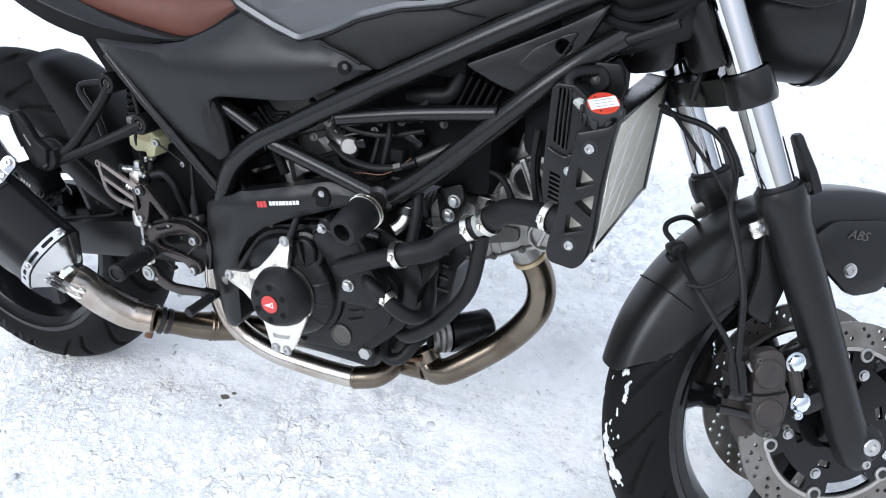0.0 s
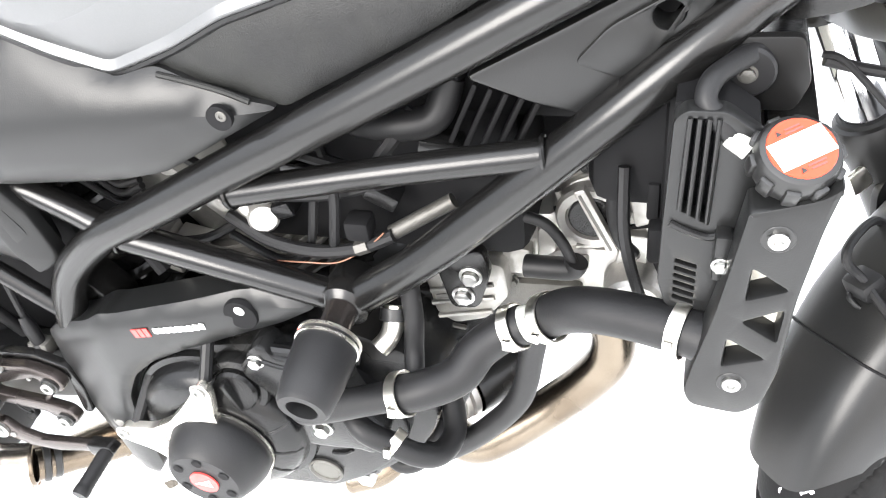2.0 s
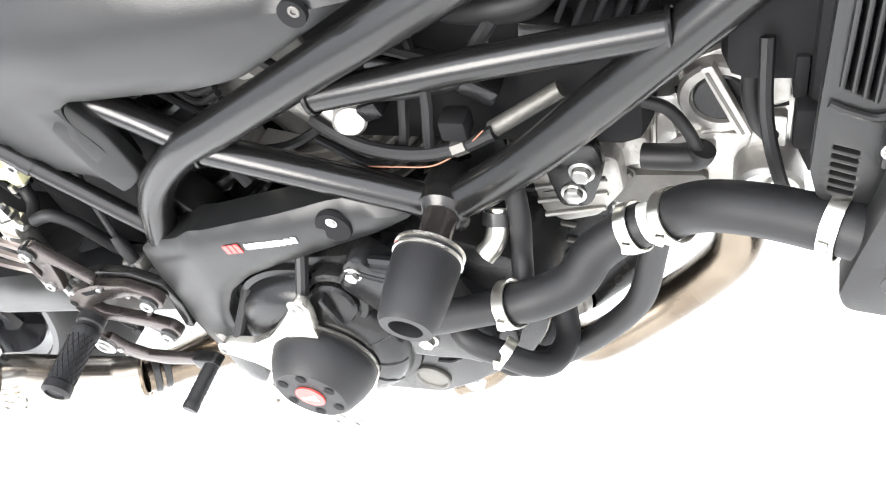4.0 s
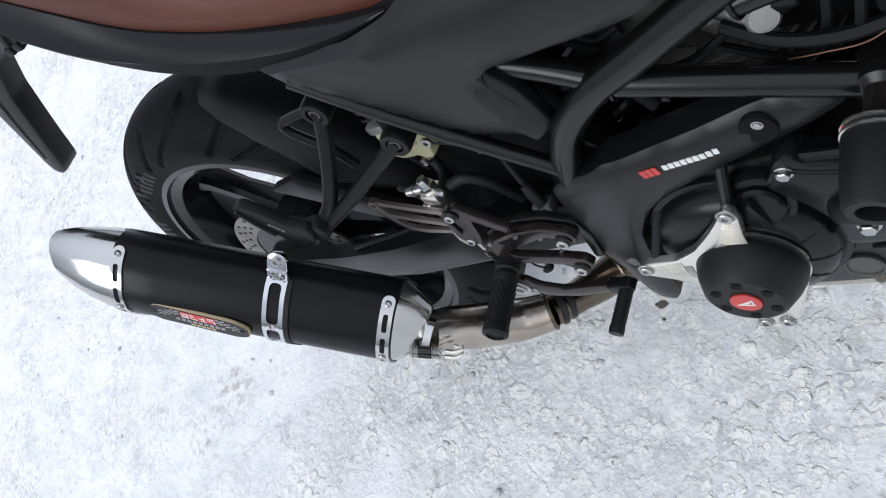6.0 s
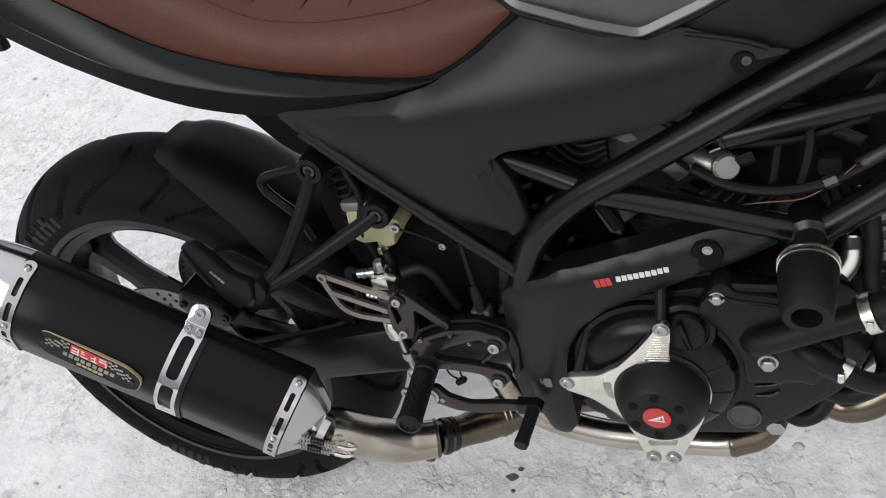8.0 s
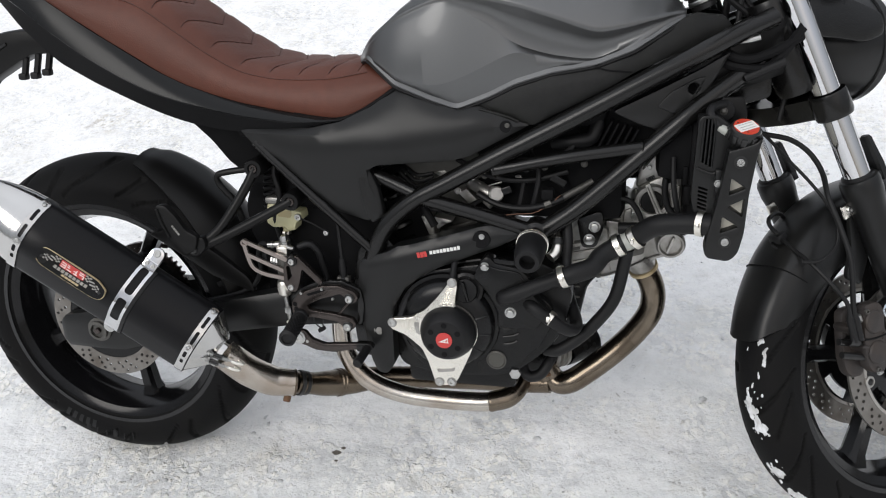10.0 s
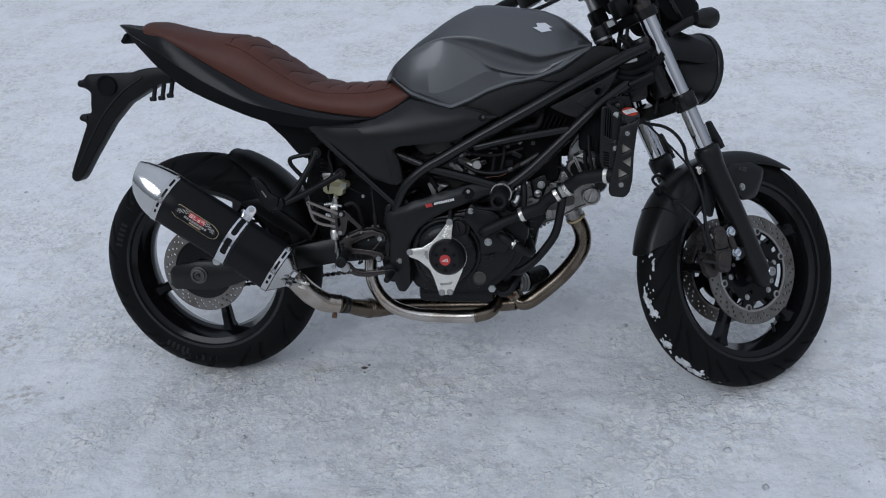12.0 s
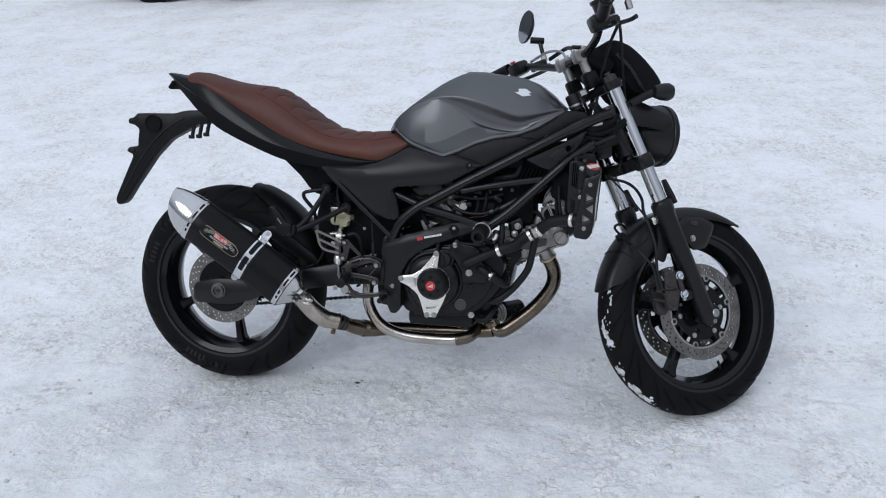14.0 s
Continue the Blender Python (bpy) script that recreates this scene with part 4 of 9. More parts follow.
# ---- trellis frame, swing arm, rear set ----
def frame_tubes():
    runs = [
        ("main_tube", [(0.552, 0.116, 0.46), (0.566, 0.118, 0.507), (0.59, 0.12, 0.553), (0.635, 0.12, 0.594), (0.69, 0.12, 0.625), (0.78, 0.12, 0.675), (0.88, 0.117, 0.728), (0.98, 0.11, 0.782), (1.06, 0.098, 0.823), (1.12, 0.075, 0.853), (1.17, 0.045, 0.872)], 0.0148),
        ("down_tube", [(0.825, 0.112, 0.535), (0.84, 0.111, 0.546), (0.893, 0.109, 0.585), (0.947, 0.107, 0.634), (1.0, 0.104, 0.684), (1.06, 0.095, 0.739), (1.12, 0.07, 0.785), (1.165, 0.045, 0.81)], 0.0148),
        ("cross_tube", [(0.765, 0.119, 0.648), (0.878, 0.115, 0.671), (0.992, 0.106, 0.688)], 0.0105),
        ("diagonal_tube", [(0.65, 0.117, 0.598), (0.74, 0.116, 0.574), (0.828, 0.113, 0.548)], 0.0125),
        ("short_tube", [(0.535, 0.105, 0.645), (0.60, 0.11, 0.62), (0.65, 0.117, 0.60)], 0.0115),
        ("seat_strut", [(0.372, 0.126, 0.686), (0.45, 0.128, 0.612), (0.565, 0.122, 0.502)], 0.0085),
    ]
    for name, pts, r in runs:
        for side in (-1, 1):
            part(name, tube([(x, side * y, z) for x, y, z in pts], r, 18, 6), SATIN, bike, "satin black steel frame tube" if side < 0 else "")
    for side in (-1, 1):
        part("tube_node", lathe([(0.02, -0.02), (0.022, 0.0), (0.02, 0.014), (0.014, 0.018), (0, 0.018)], (0.834, side * 0.108, 0.546), (0, side, 0), 24), SATIN, bike)
        # weld beads where the tubes meet
        for at, axis, r in (((0.992, 0.106, 0.688), (1, -0.08, 0.14), 0.0112), ((0.768, 0.119, 0.649), (1, 0, 0.2), 0.0112), ((0.822, 0.113, 0.55), (1, 0, -0.27), 0.0132), ((0.655, 0.117, 0.5955), (1, 0, -0.25), 0.0132), ((0.641, 0.116, 0.6035), (1, 0, -0.4), 0.0122)):
            a = Vector((axis[0], side * axis[1], axis[2])).normalized()
            bm = bmesh.new()
            R, o = frame_of(a), Vector((at[0], side * at[1], at[2]))
            ring = [o + R @ Vector((r * math.cos(k * math.pi / 10), r * math.sin(k * math.pi / 10), 0)) for k in range(20)]
            sweep(bm, ring + ring[:1], circle(0.0018, 6), caps=False)
            part("weld_bead", bm, SATIN, bike)
    part("strut_sleeve", tube([(0.478, -0.127, 0.586), (0.486, -0.127, 0.578)], 0.0095, 14), SATIN, bike)
    part("steering_head", lathe([(0.03, -0.08), (0.033, -0.07), (0.033, 0.06), (0.03, 0.07)], (1.19, 0, 0.83), (-0.4226, 0, 0.9063), 28), SATIN, bike, "black steering head casting")
    # gusset castings to the head
    for side in (-1, 1):
        o = [(1.05, 0.80), (1.08, 0.755), (1.14, 0.77), (1.20, 0.79), (1.19, 0.87), (1.12, 0.865)]
        part("head_gusset", panel(rounded(o, 0.01, 3), lambda x, z: float(np.interp(x, [1.05, 1.2], [0.088, 0.034])), side, 0.03, 0.01, 0.02), HANGER, bike)
    # pivot plates, battery box, and dark blocks added to fill gaps behind the covers
    for side in (-1, 1):
        o = [(0.52, 0.30), (0.59, 0.29), (0.60, 0.40), (0.60, 0.50), (0.575, 0.53), (0.53, 0.50), (0.51, 0.40)]
        part("pivot_plate", plate(rounded(o, 0.012), side * 0.105, side * 0.07, bevel=0.003), SATIN, bike)
    part("battery_box", box((0.47, 0, 0.64), (0.15, 0.17, 0.16), 0.012), DARK, bike)
    part("linkage_filler", plate(rounded([(0.345, 0.66), (0.55, 0.62), (0.585, 0.45), (0.56, 0.40), (0.43, 0.42), (0.385, 0.50)], 0.02, 3), -0.075, 0.07, bevel=0.008), DARK, bike, "dark filler plate round the rear linkage")
    part("air_box", box((0.78, 0, 0.76), (0.32, 0.17, 0.10), 0.02), DARK, bike)
    part("linkage_fill_box", box((0.465, 0.0, 0.50), (0.16, 0.12, 0.17), 0.015), DARK, bike)
    part("tray_filler", box((0.365, 0.0, 0.62), (0.11, 0.10, 0.13), 0.012), DARK, bike)
    part("under_seat_tray", box((0.40, 0, 0.70), (0.15, 0.2, 0.03), 0.01), DARK, bike)


frame_tubes()


def swing_arm():
    def arm(side):
        st = []
        for x, z, h, w in ((-0.088, 0.294, 0.022, 0.012), (-0.076, 0.296, 0.032, 0.016), (0.0, 0.303, 0.040, 0.018), (0.045, 0.304, 0.039, 0.018), (0.10, 0.312, 0.031, 0.018), (0.15, 0.328, 0.027, 0.018), (0.25, 0.355, 0.03, 0.02), (0.40, 0.385, 0.033, 0.02), (0.56, 0.40, 0.035, 0.02)):
            y = side * float(np.interp(x, [-0.08, 0.1, 0.3, 0.56], [0.085, 0.086, 0.11, 0.09]))
            c = [(a * w, b * h) for a, b in ((1, -0.7), (0.75, -1), (-0.75, -1), (-1, -0.7), (-1, 0.7), (-0.75, 1), (0.75, 1), (1, 0.7))]
            st.append([(x, y + dy, z + dz) for dy, dz in c])
        return loft(st)
    ob = part("swing_arm", arm(-1), MATTE, bike, "black swing arm", 0.5)
    part("left_arm", arm(1), MATTE, ob)
    part("cross_brace", box((0.42, 0, 0.39), (0.06, 0.2, 0.06), 0.012), MATTE, ob)
    part("axle_nut", lathe([(0.024, 0), (0.024, 0.003), (0.019, 0.004), (0.019, 0.010), (0.014, 0.011), (0.014, 0.006), (0, 0.006)], (0.0, -0.104, 0.307), OUT, 30), CASTDARK, ob)
    part("axle_end", lathe([(0.006, 0), (0.006, 0.006), (0, 0.007)], (0.0, -0.110, 0.307), OUT, 16), ANOD, ob)
    for x in (-0.055, -0.068):
        part("adjuster_bolt", tube([(x, -0.086, 0.312), (x - 0.02, -0.086, 0.312)], 0.005, 10), ZINC, ob)
    # shock and spring behind the frame
    bm = bmesh.new()
    o, d = Vector((0.60, -0.03, 0.44)), Vector((-0.05, 0.0, 0.22))
    R = frame_of(d)
    coil = [o + d * (k / 120) + R @ Vector((0.034 * math.cos(k * 0.42), 0.034 * math.sin(k * 0.42), 0)) for k in range(121)]
    sweep(bm, coil, circle(0.0065, 8))
    sp = part("shock_spring", bm, SATIN, bike, "black rear shock spring")
    part("shock_filler_body", tube([o, o + d], 0.02, 16), DARK, sp)
    # chain guard and hugger: a black rear mudguard close over the tyre
    rings = []
    for i in range(26):
        a = radians(14 + i * 2.42)
        r = 0.332 + (0.004 if i < 24 else 0)
        cx, cz = 0.003 + r * math.cos(a), 0.316 + r * math.sin(a)
        wid = float(np.interp(i, [0, 5, 12, 18, 22, 25], [0.09, 0.093, 0.09, 0.08, 0.066, 0.045]))
        deep = float(np.interp(i, [0, 8, 16, 25], [0.06, 0.05, 0.034, 0.016]))
        row = []
        for k in range(13):
            t = -1 + 2 * k / 12
            dr = -deep * abs(t) ** 3.2
            row.append((cx + dr * math.cos(a), wid * t, cz + dr * math.sin(a)))
        for k in range(12, -1, -1):
            t = -1 + 2 * k / 12
            dr = -deep * abs(t) ** 3.2 - 0.004
            row.append((cx + dr * math.cos(a), (wid - 0.003) * t, cz + dr * math.sin(a)))
        rings.append(row)
    part("rear_hugger", loft(rings), HANGER, bike, "matte black hugger over the rear tyre")
    o = [(0.13, 0.505), (0.19, 0.52), (0.26, 0.475), (0.32, 0.43), (0.33, 0.40), (0.25, 0.43), (0.18, 0.475)]
    part("hugger_arm", plate(rounded(o, 0.012), -0.1, -0.088, bevel=0.003), HANGER, bike)


swing_arm()


def rear_set():
    ob = part("rear_set_plate", plate(rounded([(0.417, 0.409), (0.43, 0.4265), (0.47, 0.443), (0.505, 0.446), (0.532, 0.437), (0.539, 0.427), (0.534, 0.417), (0.525, 0.415), (0.508, 0.432), (0.469, 0.419), (0.445, 0.407), (0.449, 0.398), (0.499, 0.393), (0.527, 0.387), (0.533, 0.376), (0.526, 0.366), (0.514, 0.366), (0.497, 0.380), (0.451, 0.385), (0.436, 0.379), (0.419, 0.382)], 0.0045, 3), -0.147, -0.137, bevel=0.0014), ANOD, bike, "dark anodised machined footrest plate")
    # a second, narrower layer behind the upper arm and the strut between the two bolts
    part("back_arm", plate(rounded([(0.428, 0.432), (0.47, 0.449), (0.507, 0.451), (0.54, 0.437), (0.545, 0.41), (0.54, 0.372), (0.53, 0.372), (0.535, 0.425), (0.505, 0.440), (0.47, 0.437), (0.435, 0.421)], 0.004, 3), -0.135, -0.126, bevel=0.0014), SATIN, ob)
    part("plate_link", tube([(0.5235, -0.141, 0.418), (0.509, -0.141, 0.402), (0.5, -0.141, 0.391)], 0.0028, 8), ANOD, ob)
    # dark patch laid on the face for the shaded milled pocket
    part("pocket_dark_patch", plate(rounded([(0.446, 0.428), (0.474, 0.438), (0.484, 0.438), (0.472, 0.4325), (0.45, 0.4245)], 0.0015, 2), -0.1476, -0.146, bevel=0), DARK, ob)
    arm = part("heel_arm", plate(rounded([(0.420, 0.495), (0.4365, 0.497), (0.4795, 0.4535), (0.4735, 0.4455), (0.443, 0.474), (0.4375, 0.449), (0.431, 0.432), (0.416, 0.431), (0.4085, 0.446), (0.4095, 0.474)], 0.004, 3), -0.150, -0.141, holes=[rounded([(0.4155, 0.478), (0.4215, 0.478), (0.424, 0.46), (0.4165, 0.452)], 0.002, 2)], bevel=0.0014), ANOD, ob)
    part("arm_bush", lathe([(0.0088, -0.012), (0.0092, 0.0), (0.0088, 0.003), (0.006, 0.003)], (0.4275, -0.150, 0.488), OUT, 20), SATIN, arm)
    flat = [(0.0021, 0.0034), (-0.0021, 0.0034), (-0.0021, -0.0034), (0.0021, -0.0034)]
    hg = part("heel_guard", sweep(bmesh.new(), spline([(0.412, -0.145, 0.4545), (0.3996, -0.145, 0.4558), (0.3711, -0.145, 0.461), (0.353, -0.145, 0.4714), (0.345, -0.145, 0.493), (0.3405, -0.145, 0.5125)], 5), flat), BRONZE, ob, "pale anodised heel guard of three bars")
    for a, b in (((0.340, 0.5185), (0.416, 0.4875)), ((0.3468, 0.4931), (0.4125, 0.4665))):
        part("guard_bar", sweep(bmesh.new(), [(a[0], -0.145, a[1]), ((a[0] + b[0]) / 2, -0.1455, (a[1] + b[1]) / 2), (b[0], -0.145, b[1])], flat), BRONZE, hg)
    part("guard_eye", lathe([(0.0062, -0.0035), (0.0062, 0.0035), (0.0032, 0.0035), (0.0032, -0.0035)], (0.3415, -0.145, 0.515), OUT, 16, closed=True), BRONZE, hg)
    for p, r in (((0.5235, -0.147, 0.4245), 0.0072), ((0.5175, -0.147, 0.3725), 0.0072)):
        part("bolt_collar", lathe([(r * 1.25, 0), (r * 1.25, 0.0022), (r, 0.0028)], p, OUT, 20), BLACKBOLT, ob)
        bolt((p[0], p[1] - 0.002, p[2]), OUT, r * 0.92, 0.0045, ZINC, ob)
    for p, r in (((0.4275, -0.1528, 0.488), 0.0055), ((0.4215, -0.150, 0.4405), 0.0055), ((0.438, -0.147, 0.430), 0.0026), ((0.476, -0.147, 0.4395), 0.0026), ((0.49, -0.136, 0.418), 0.0024)):
        bolt(p, OUT, r, 0.004, ZINC, ob)
    # flat dark discs drawn for the shade in the adjuster holes
    for p in ((0.424, 0.408), (0.4255, 0.399), (0.4265, 0.39)):
        part("adjust_hole_disc", lathe([(0.0042, 0.0006), (0, 0.0006)], (p[0], -0.147, p[1]), OUT, 14), DARK, ob)
    # footrest with a knurled sleeve: crossed ridges between two plain collars
    a, b = Vector((0.433, -0.147, 0.386)), Vector((0.442, -0.2325, 0.3835))
    peg = part("footrest", lathe([(0.009, -0.006), (0.0138, -0.002), (0.0138, 0.009), (0.0122, 0.011), (0.0122, 0.014), (0.0136, 0.016), (0.0136, 0.023), (0.0126, 0.025), (0.0124, 0.074), (0.0138, 0.076), (0.0142, 0.084), (0.0095, 0.0865), (0.009, 0.084), (0, 0.084)], a, b - a, 26), RUBBER, ob, "black knurled metal footrest")
    d, R = (b - a).normalized(), frame_of(b - a)
    for k in range(14):
        for sg in (-1, 1):
            ridge = [a + d * (0.0255 + 0.048 * i / 8) + R @ Vector((0.0126 * math.cos(k * math.pi / 7 + sg * 1.9 * i / 8), 0.0126 * math.sin(k * math.pi / 7 + sg * 1.9 * i / 8), 0)) for i in range(9)]
            part("knurl", sweep(bmesh.new(), ridge, circle(0.0007, 4)), RUBBER, peg)
    # brake lever below
    lev = part("brake_lever", plate(rounded([(0.428, 0.362), (0.441, 0.361), (0.452, 0.3465), (0.475, 0.3385), (0.528, 0.3435), (0.556, 0.344), (0.557, 0.334), (0.526, 0.3315), (0.491, 0.324), (0.458, 0.3255), (0.437, 0.334), (0.420, 0.336), (0.419, 0.352)], 0.004, 3), -0.154, -0.146, bevel=0.0018), ANOD, ob, "dark curved brake lever")
    part("lever_joint", plate(rounded([(0.532, 0.3455), (0.558, 0.3465), (0.564, 0.339), (0.556, 0.3315), (0.534, 0.33)], 0.003, 3), -0.1565, -0.1435, bevel=0.0015), SATIN, lev)
    part("lever_tip", lathe([(0.007, -0.006), (0.0078, 0.0)] + [(0.0078 if k % 2 else 0.0072, 0.004 + k * 0.0028) for k in range(16)] + [(0.0082, 0.05), (0.0076, 0.0545), (0, 0.0545)], (0.553, -0.148, 0.3385), (-0.08, -1, -0.13), 18), RUBBER, lev)
    part("lever_pivot", lathe([(0.0125, 0), (0.0125, 0.003), (0.0085, 0.0035), (0.0085, 0.0055), (0.005, 0.0055), (0.005, 0.003), (0, 0.003)], (0.429, -0.154, 0.349), OUT, 22), ZINC, lev)
    bolt((0.444, -0.154, 0.342), OUT, 0.003, 0.002, ZINC, lev)
    part("return_spring", tube([(0.452, -0.139, 0.385), (0.456, -0.14, 0.37), (0.47, -0.139, 0.36), (0.468, -0.138, 0.372), (0.474, -0.138, 0.39)], 0.0012, 6), BLACKBOLT, lev)
    part("stop_switch_end", box((0.466, -0.138, 0.359), (0.014, 0.008, 0.007), 0.002, Matrix.Rotation(radians(-30), 3, "Y")), RUBBER, lev)
    # master cylinder standing behind the heel arm: only its fittings and its foot shine
    mc = part("rear_master_cylinder", lathe([(0.0105, -0.042), (0.0125, -0.036), (0.0125, 0.012), (0.010, 0.018), (0, 0.018)], (0.4035, -0.128, 0.475), (0.05, 0, 1), 22), CASTDARK, bike, "grey rear brake master cylinder with bright fittings")
    part("cylinder_foot", lathe([(0.0065, -0.017), (0.0115, -0.013), (0.0135, -0.003), (0.0135, 0.008), (0.0115, 0.012)], (0.401, -0.1295, 0.432), (0.05, 0, 1), 22), ALU, mc)
    part("cylinder_head", box((0.4045, -0.128, 0.4995), (0.02, 0.022, 0.016), 0.003), ALU, mc)
    part("banjo_bolt", lathe([(0.0085, -0.004), (0.0085, 0.003), (0.0062, 0.004), (0.0062, 0.011), (0.0045, 0.013), (0, 0.013)], (0.4055, -0.128, 0.5125), (0.05, -0.1, 1), 6), ZINC, mc)
    part("banjo_ring", lathe([(0.0092, -0.003), (0.0092, 0.003)], (0.405, -0.128, 0.5095), (0.05, -0.1, 1), 20), ALU, mc)
    part("hose_fitting", lathe([(0.006, 0), (0.006, 0.008), (0.0048, 0.0085), (0.0048, 0.012), (0.006, 0.0125), (0.006, 0.016), (0.0048, 0.0165), (0.0048, 0.022), (0, 0.022)], (0.399, -0.128, 0.509), (-1, -0.1, -0.05), 14), ZINC, mc)
    part("head_nipple", lathe([(0.0042, 0), (0.0042, 0.016), (0.0028, 0.018), (0, 0.018)], (0.408, -0.13, 0.506), (1, -0.25, -0.1), 12), ZINC, mc)
    for k in range(3):
        part("fitting_nut", lathe([(0.0062, -0.002), (0.0066, 0), (0.0062, 0.002), (0.0035, 0.002)], (0.392 - 0.005 * k, -0.129, 0.478 + 0.001 * k), (-1, 0, 0.1), 6), ZINC, mc)
    part("push_rod", tube([(0.4, -0.129, 0.418), (0.403, -0.13, 0.39), (0.406, -0.131, 0.368)], 0.0042, 10), ZINC, mc)
    part("rod_nut", lathe([(0.0065, -0.005), (0.0065, 0.005)], (0.4035, -0.13, 0.388), (0.05, 0, 1), 6), ZINC, mc)
    part("clevis", box((0.407, -0.131, 0.36), (0.015, 0.014, 0.02), 0.003), ALU, mc)
    bolt((0.398, -0.15, 0.349), OUT, 0.006, 0.005, ZINC, mc)
    # pale fluid reservoir
    rs = part("brake_fluid_reservoir", plate(rounded([(0.370, 0.573), (0.412, 0.573), (0.422, 0.562), (0.431, 0.561), (0.433, 0.546), (0.421, 0.541), (0.418, 0.526), (0.404, 0.524), (0.400, 0.531), (0.378, 0.529), (0.366, 0.538)], 0.004, 3), -0.104, -0.072, bevel=0.004), YELLOW, bike, "pale yellow brake fluid reservoir")
    part("reservoir_cap", box((0.391, -0.088, 0.579), (0.046, 0.036, 0.012), 0.003), CAST, rs)
    part("fluid_window", plate(rounded([(0.385, 0.5645), (0.415, 0.561), (0.412, 0.549), (0.388, 0.551)], 0.003, 2), -0.1046, -0.1035, bevel=0), material("amber_plastic", (0.34, 0.29, 0.16), 0.4, var=0.1), rs)
    bolt((0.4255, -0.104, 0.5515), OUT, 0.006, 0.004, ZINC, rs)
    part("reservoir_neck", lathe([(0.0062, 0), (0.0062, 0.014), (0.008, 0.016), (0.008, 0.022)], (0.396, -0.09, 0.514), (0, 0, 1), 14), YELLOW, rs)
    clamp_band((0.396, -0.09, 0.518), (0, 0, 1), 0.0066, rs, ALU, 0.005)
    hose("reservoir_hose", [(0.396, -0.09, 0.522), (0.397, -0.092, 0.508), (0.404, -0.1, 0.497), (0.408, -0.115, 0.49), (0.407, -0.128, 0.484)], 0.006, RUBBER, bike)
    hose("rear_brake_hose", [(0.38, -0.128, 0.508), (0.36, -0.12, 0.505), (0.345, -0.105, 0.48), (0.34, -0.095, 0.44), (0.3, -0.095, 0.40), (0.15, -0.095, 0.36)], 0.0042, RUBBER, bike)
    hose("curled_cable", [(0.43, -0.125, 0.505), (0.45, -0.122, 0.51), (0.462, -0.116, 0.495), (0.465, -0.108, 0.47), (0.47, -0.1, 0.44)], 0.0062, RUBBER, bike)
    # dark plate added to close the see-through gap before the tyre
    part("tyre_gap_filler", plate(rounded([(0.328, 0.455), (0.309, 0.50), (0.303, 0.55), (0.32, 0.60), (0.375, 0.60), (0.375, 0.455)], 0.01, 3), -0.05, 0.05, bevel=0.006), DARK, bike, "dark filler plate ahead of the rear tyre")
    part("hook_loop", tube([(0.352, -0.115, 0.637), (0.3135, -0.115, 0.631), (0.291, -0.115, 0.6245), (0.2895, -0.115, 0.612), (0.3005, -0.115, 0.597), (0.3175, -0.115, 0.577), (0.327, -0.114, 0.545)], 0.0055, 10), HANGER, bike, "black luggage hook loop")
    # ribbed dark body and small box, added to fill gaps behind the heel guard
    part("shock_filler_body", lathe([(0.022, -0.09), (0.03, -0.085), (0.03, -0.02), (0.034, -0.018), (0.034, -0.006), (0.028, 0.0), (0.034, 0.012), (0.028, 0.02), (0.034, 0.032), (0.028, 0.04), (0.034, 0.052), (0.028, 0.06), (0.02, 0.07)], (0.375, 0.0, 0.50), (-0.12, 0, 1), 26), DARK, bike, "dark ribbed filler behind the heel guard")
    part("linkage_gap_box", box((0.359, -0.02, 0.416), (0.075, 0.02, 0.075), 0.006), DARK, bike)
    # hanger bracket for the silencer: two arms meeting at the strap
    hb = part("silencer_bracket", tube([(0.364, -0.122, 0.641), (0.352, -0.13, 0.615), (0.327, -0.145, 0.573), (0.30, -0.158, 0.537), (0.265, -0.17, 0.512)], 0.0082, 16), HANGER, bike, "black tubular silencer bracket")
    part("bracket_arm", tube([(0.427, -0.13, 0.588), (0.38, -0.142, 0.563), (0.32, -0.158, 0.533), (0.265, -0.17, 0.508)], 0.0082, 16), HANGER, hb)
    part("bracket_foot", plate(rounded([(0.245, 0.527), (0.285, 0.535), (0.29, 0.518), (0.277, 0.502), (0.262, 0.496), (0.246, 0.5)], 0.007, 3), -0.182, -0.166, bevel=0.003), HANGER, hb)
    for p in ((0.364, -0.116, 0.641), (0.427, -0.122, 0.588)):
        part("bracket_boss", lathe([(0.0155, -0.03), (0.016, 0.012), (0.0145, 0.016), (0.009, 0.016), (0.009, 0.012), (0, 0.012)], p, OUT, 24), HANGER, hb)
        part("boss_socket", lathe([(0.0065, 0), (0.0065, 0.0028), (0.0035, 0.003), (0.0035, 0.001), (0, 0.001)], (p[0], p[1] - 0.012, p[2]), OUT, 16), ANOD, hb)
    arm = part("hanger_plate", plate(rounded([(0.207, 0.587), (0.225, 0.590), (0.243, 0.571), (0.258, 0.547), (0.279, 0.537), (0.272, 0.512), (0.25, 0.5), (0.236, 0.512), (0.223, 0.538), (0.214, 0.568)], 0.006, 3), -0.188, -0.176, bevel=0.003), HANGER, hb)
    for k in range(4):
        part("cast_mark", box((0.2365 + 0.0030 * k, -0.1885, 0.5535 - 0.0042 * k), (0.0042, 0.001, 0.0032), 0, Matrix.Rotation(radians(52), 3, "Y")), CAST, arm)
    part("hanger_rib", tube([(0.211, -0.1885, 0.583), (0.217, -0.1885, 0.56), (0.228, -0.1885, 0.534)], 0.0025, 8), HANGER, arm)
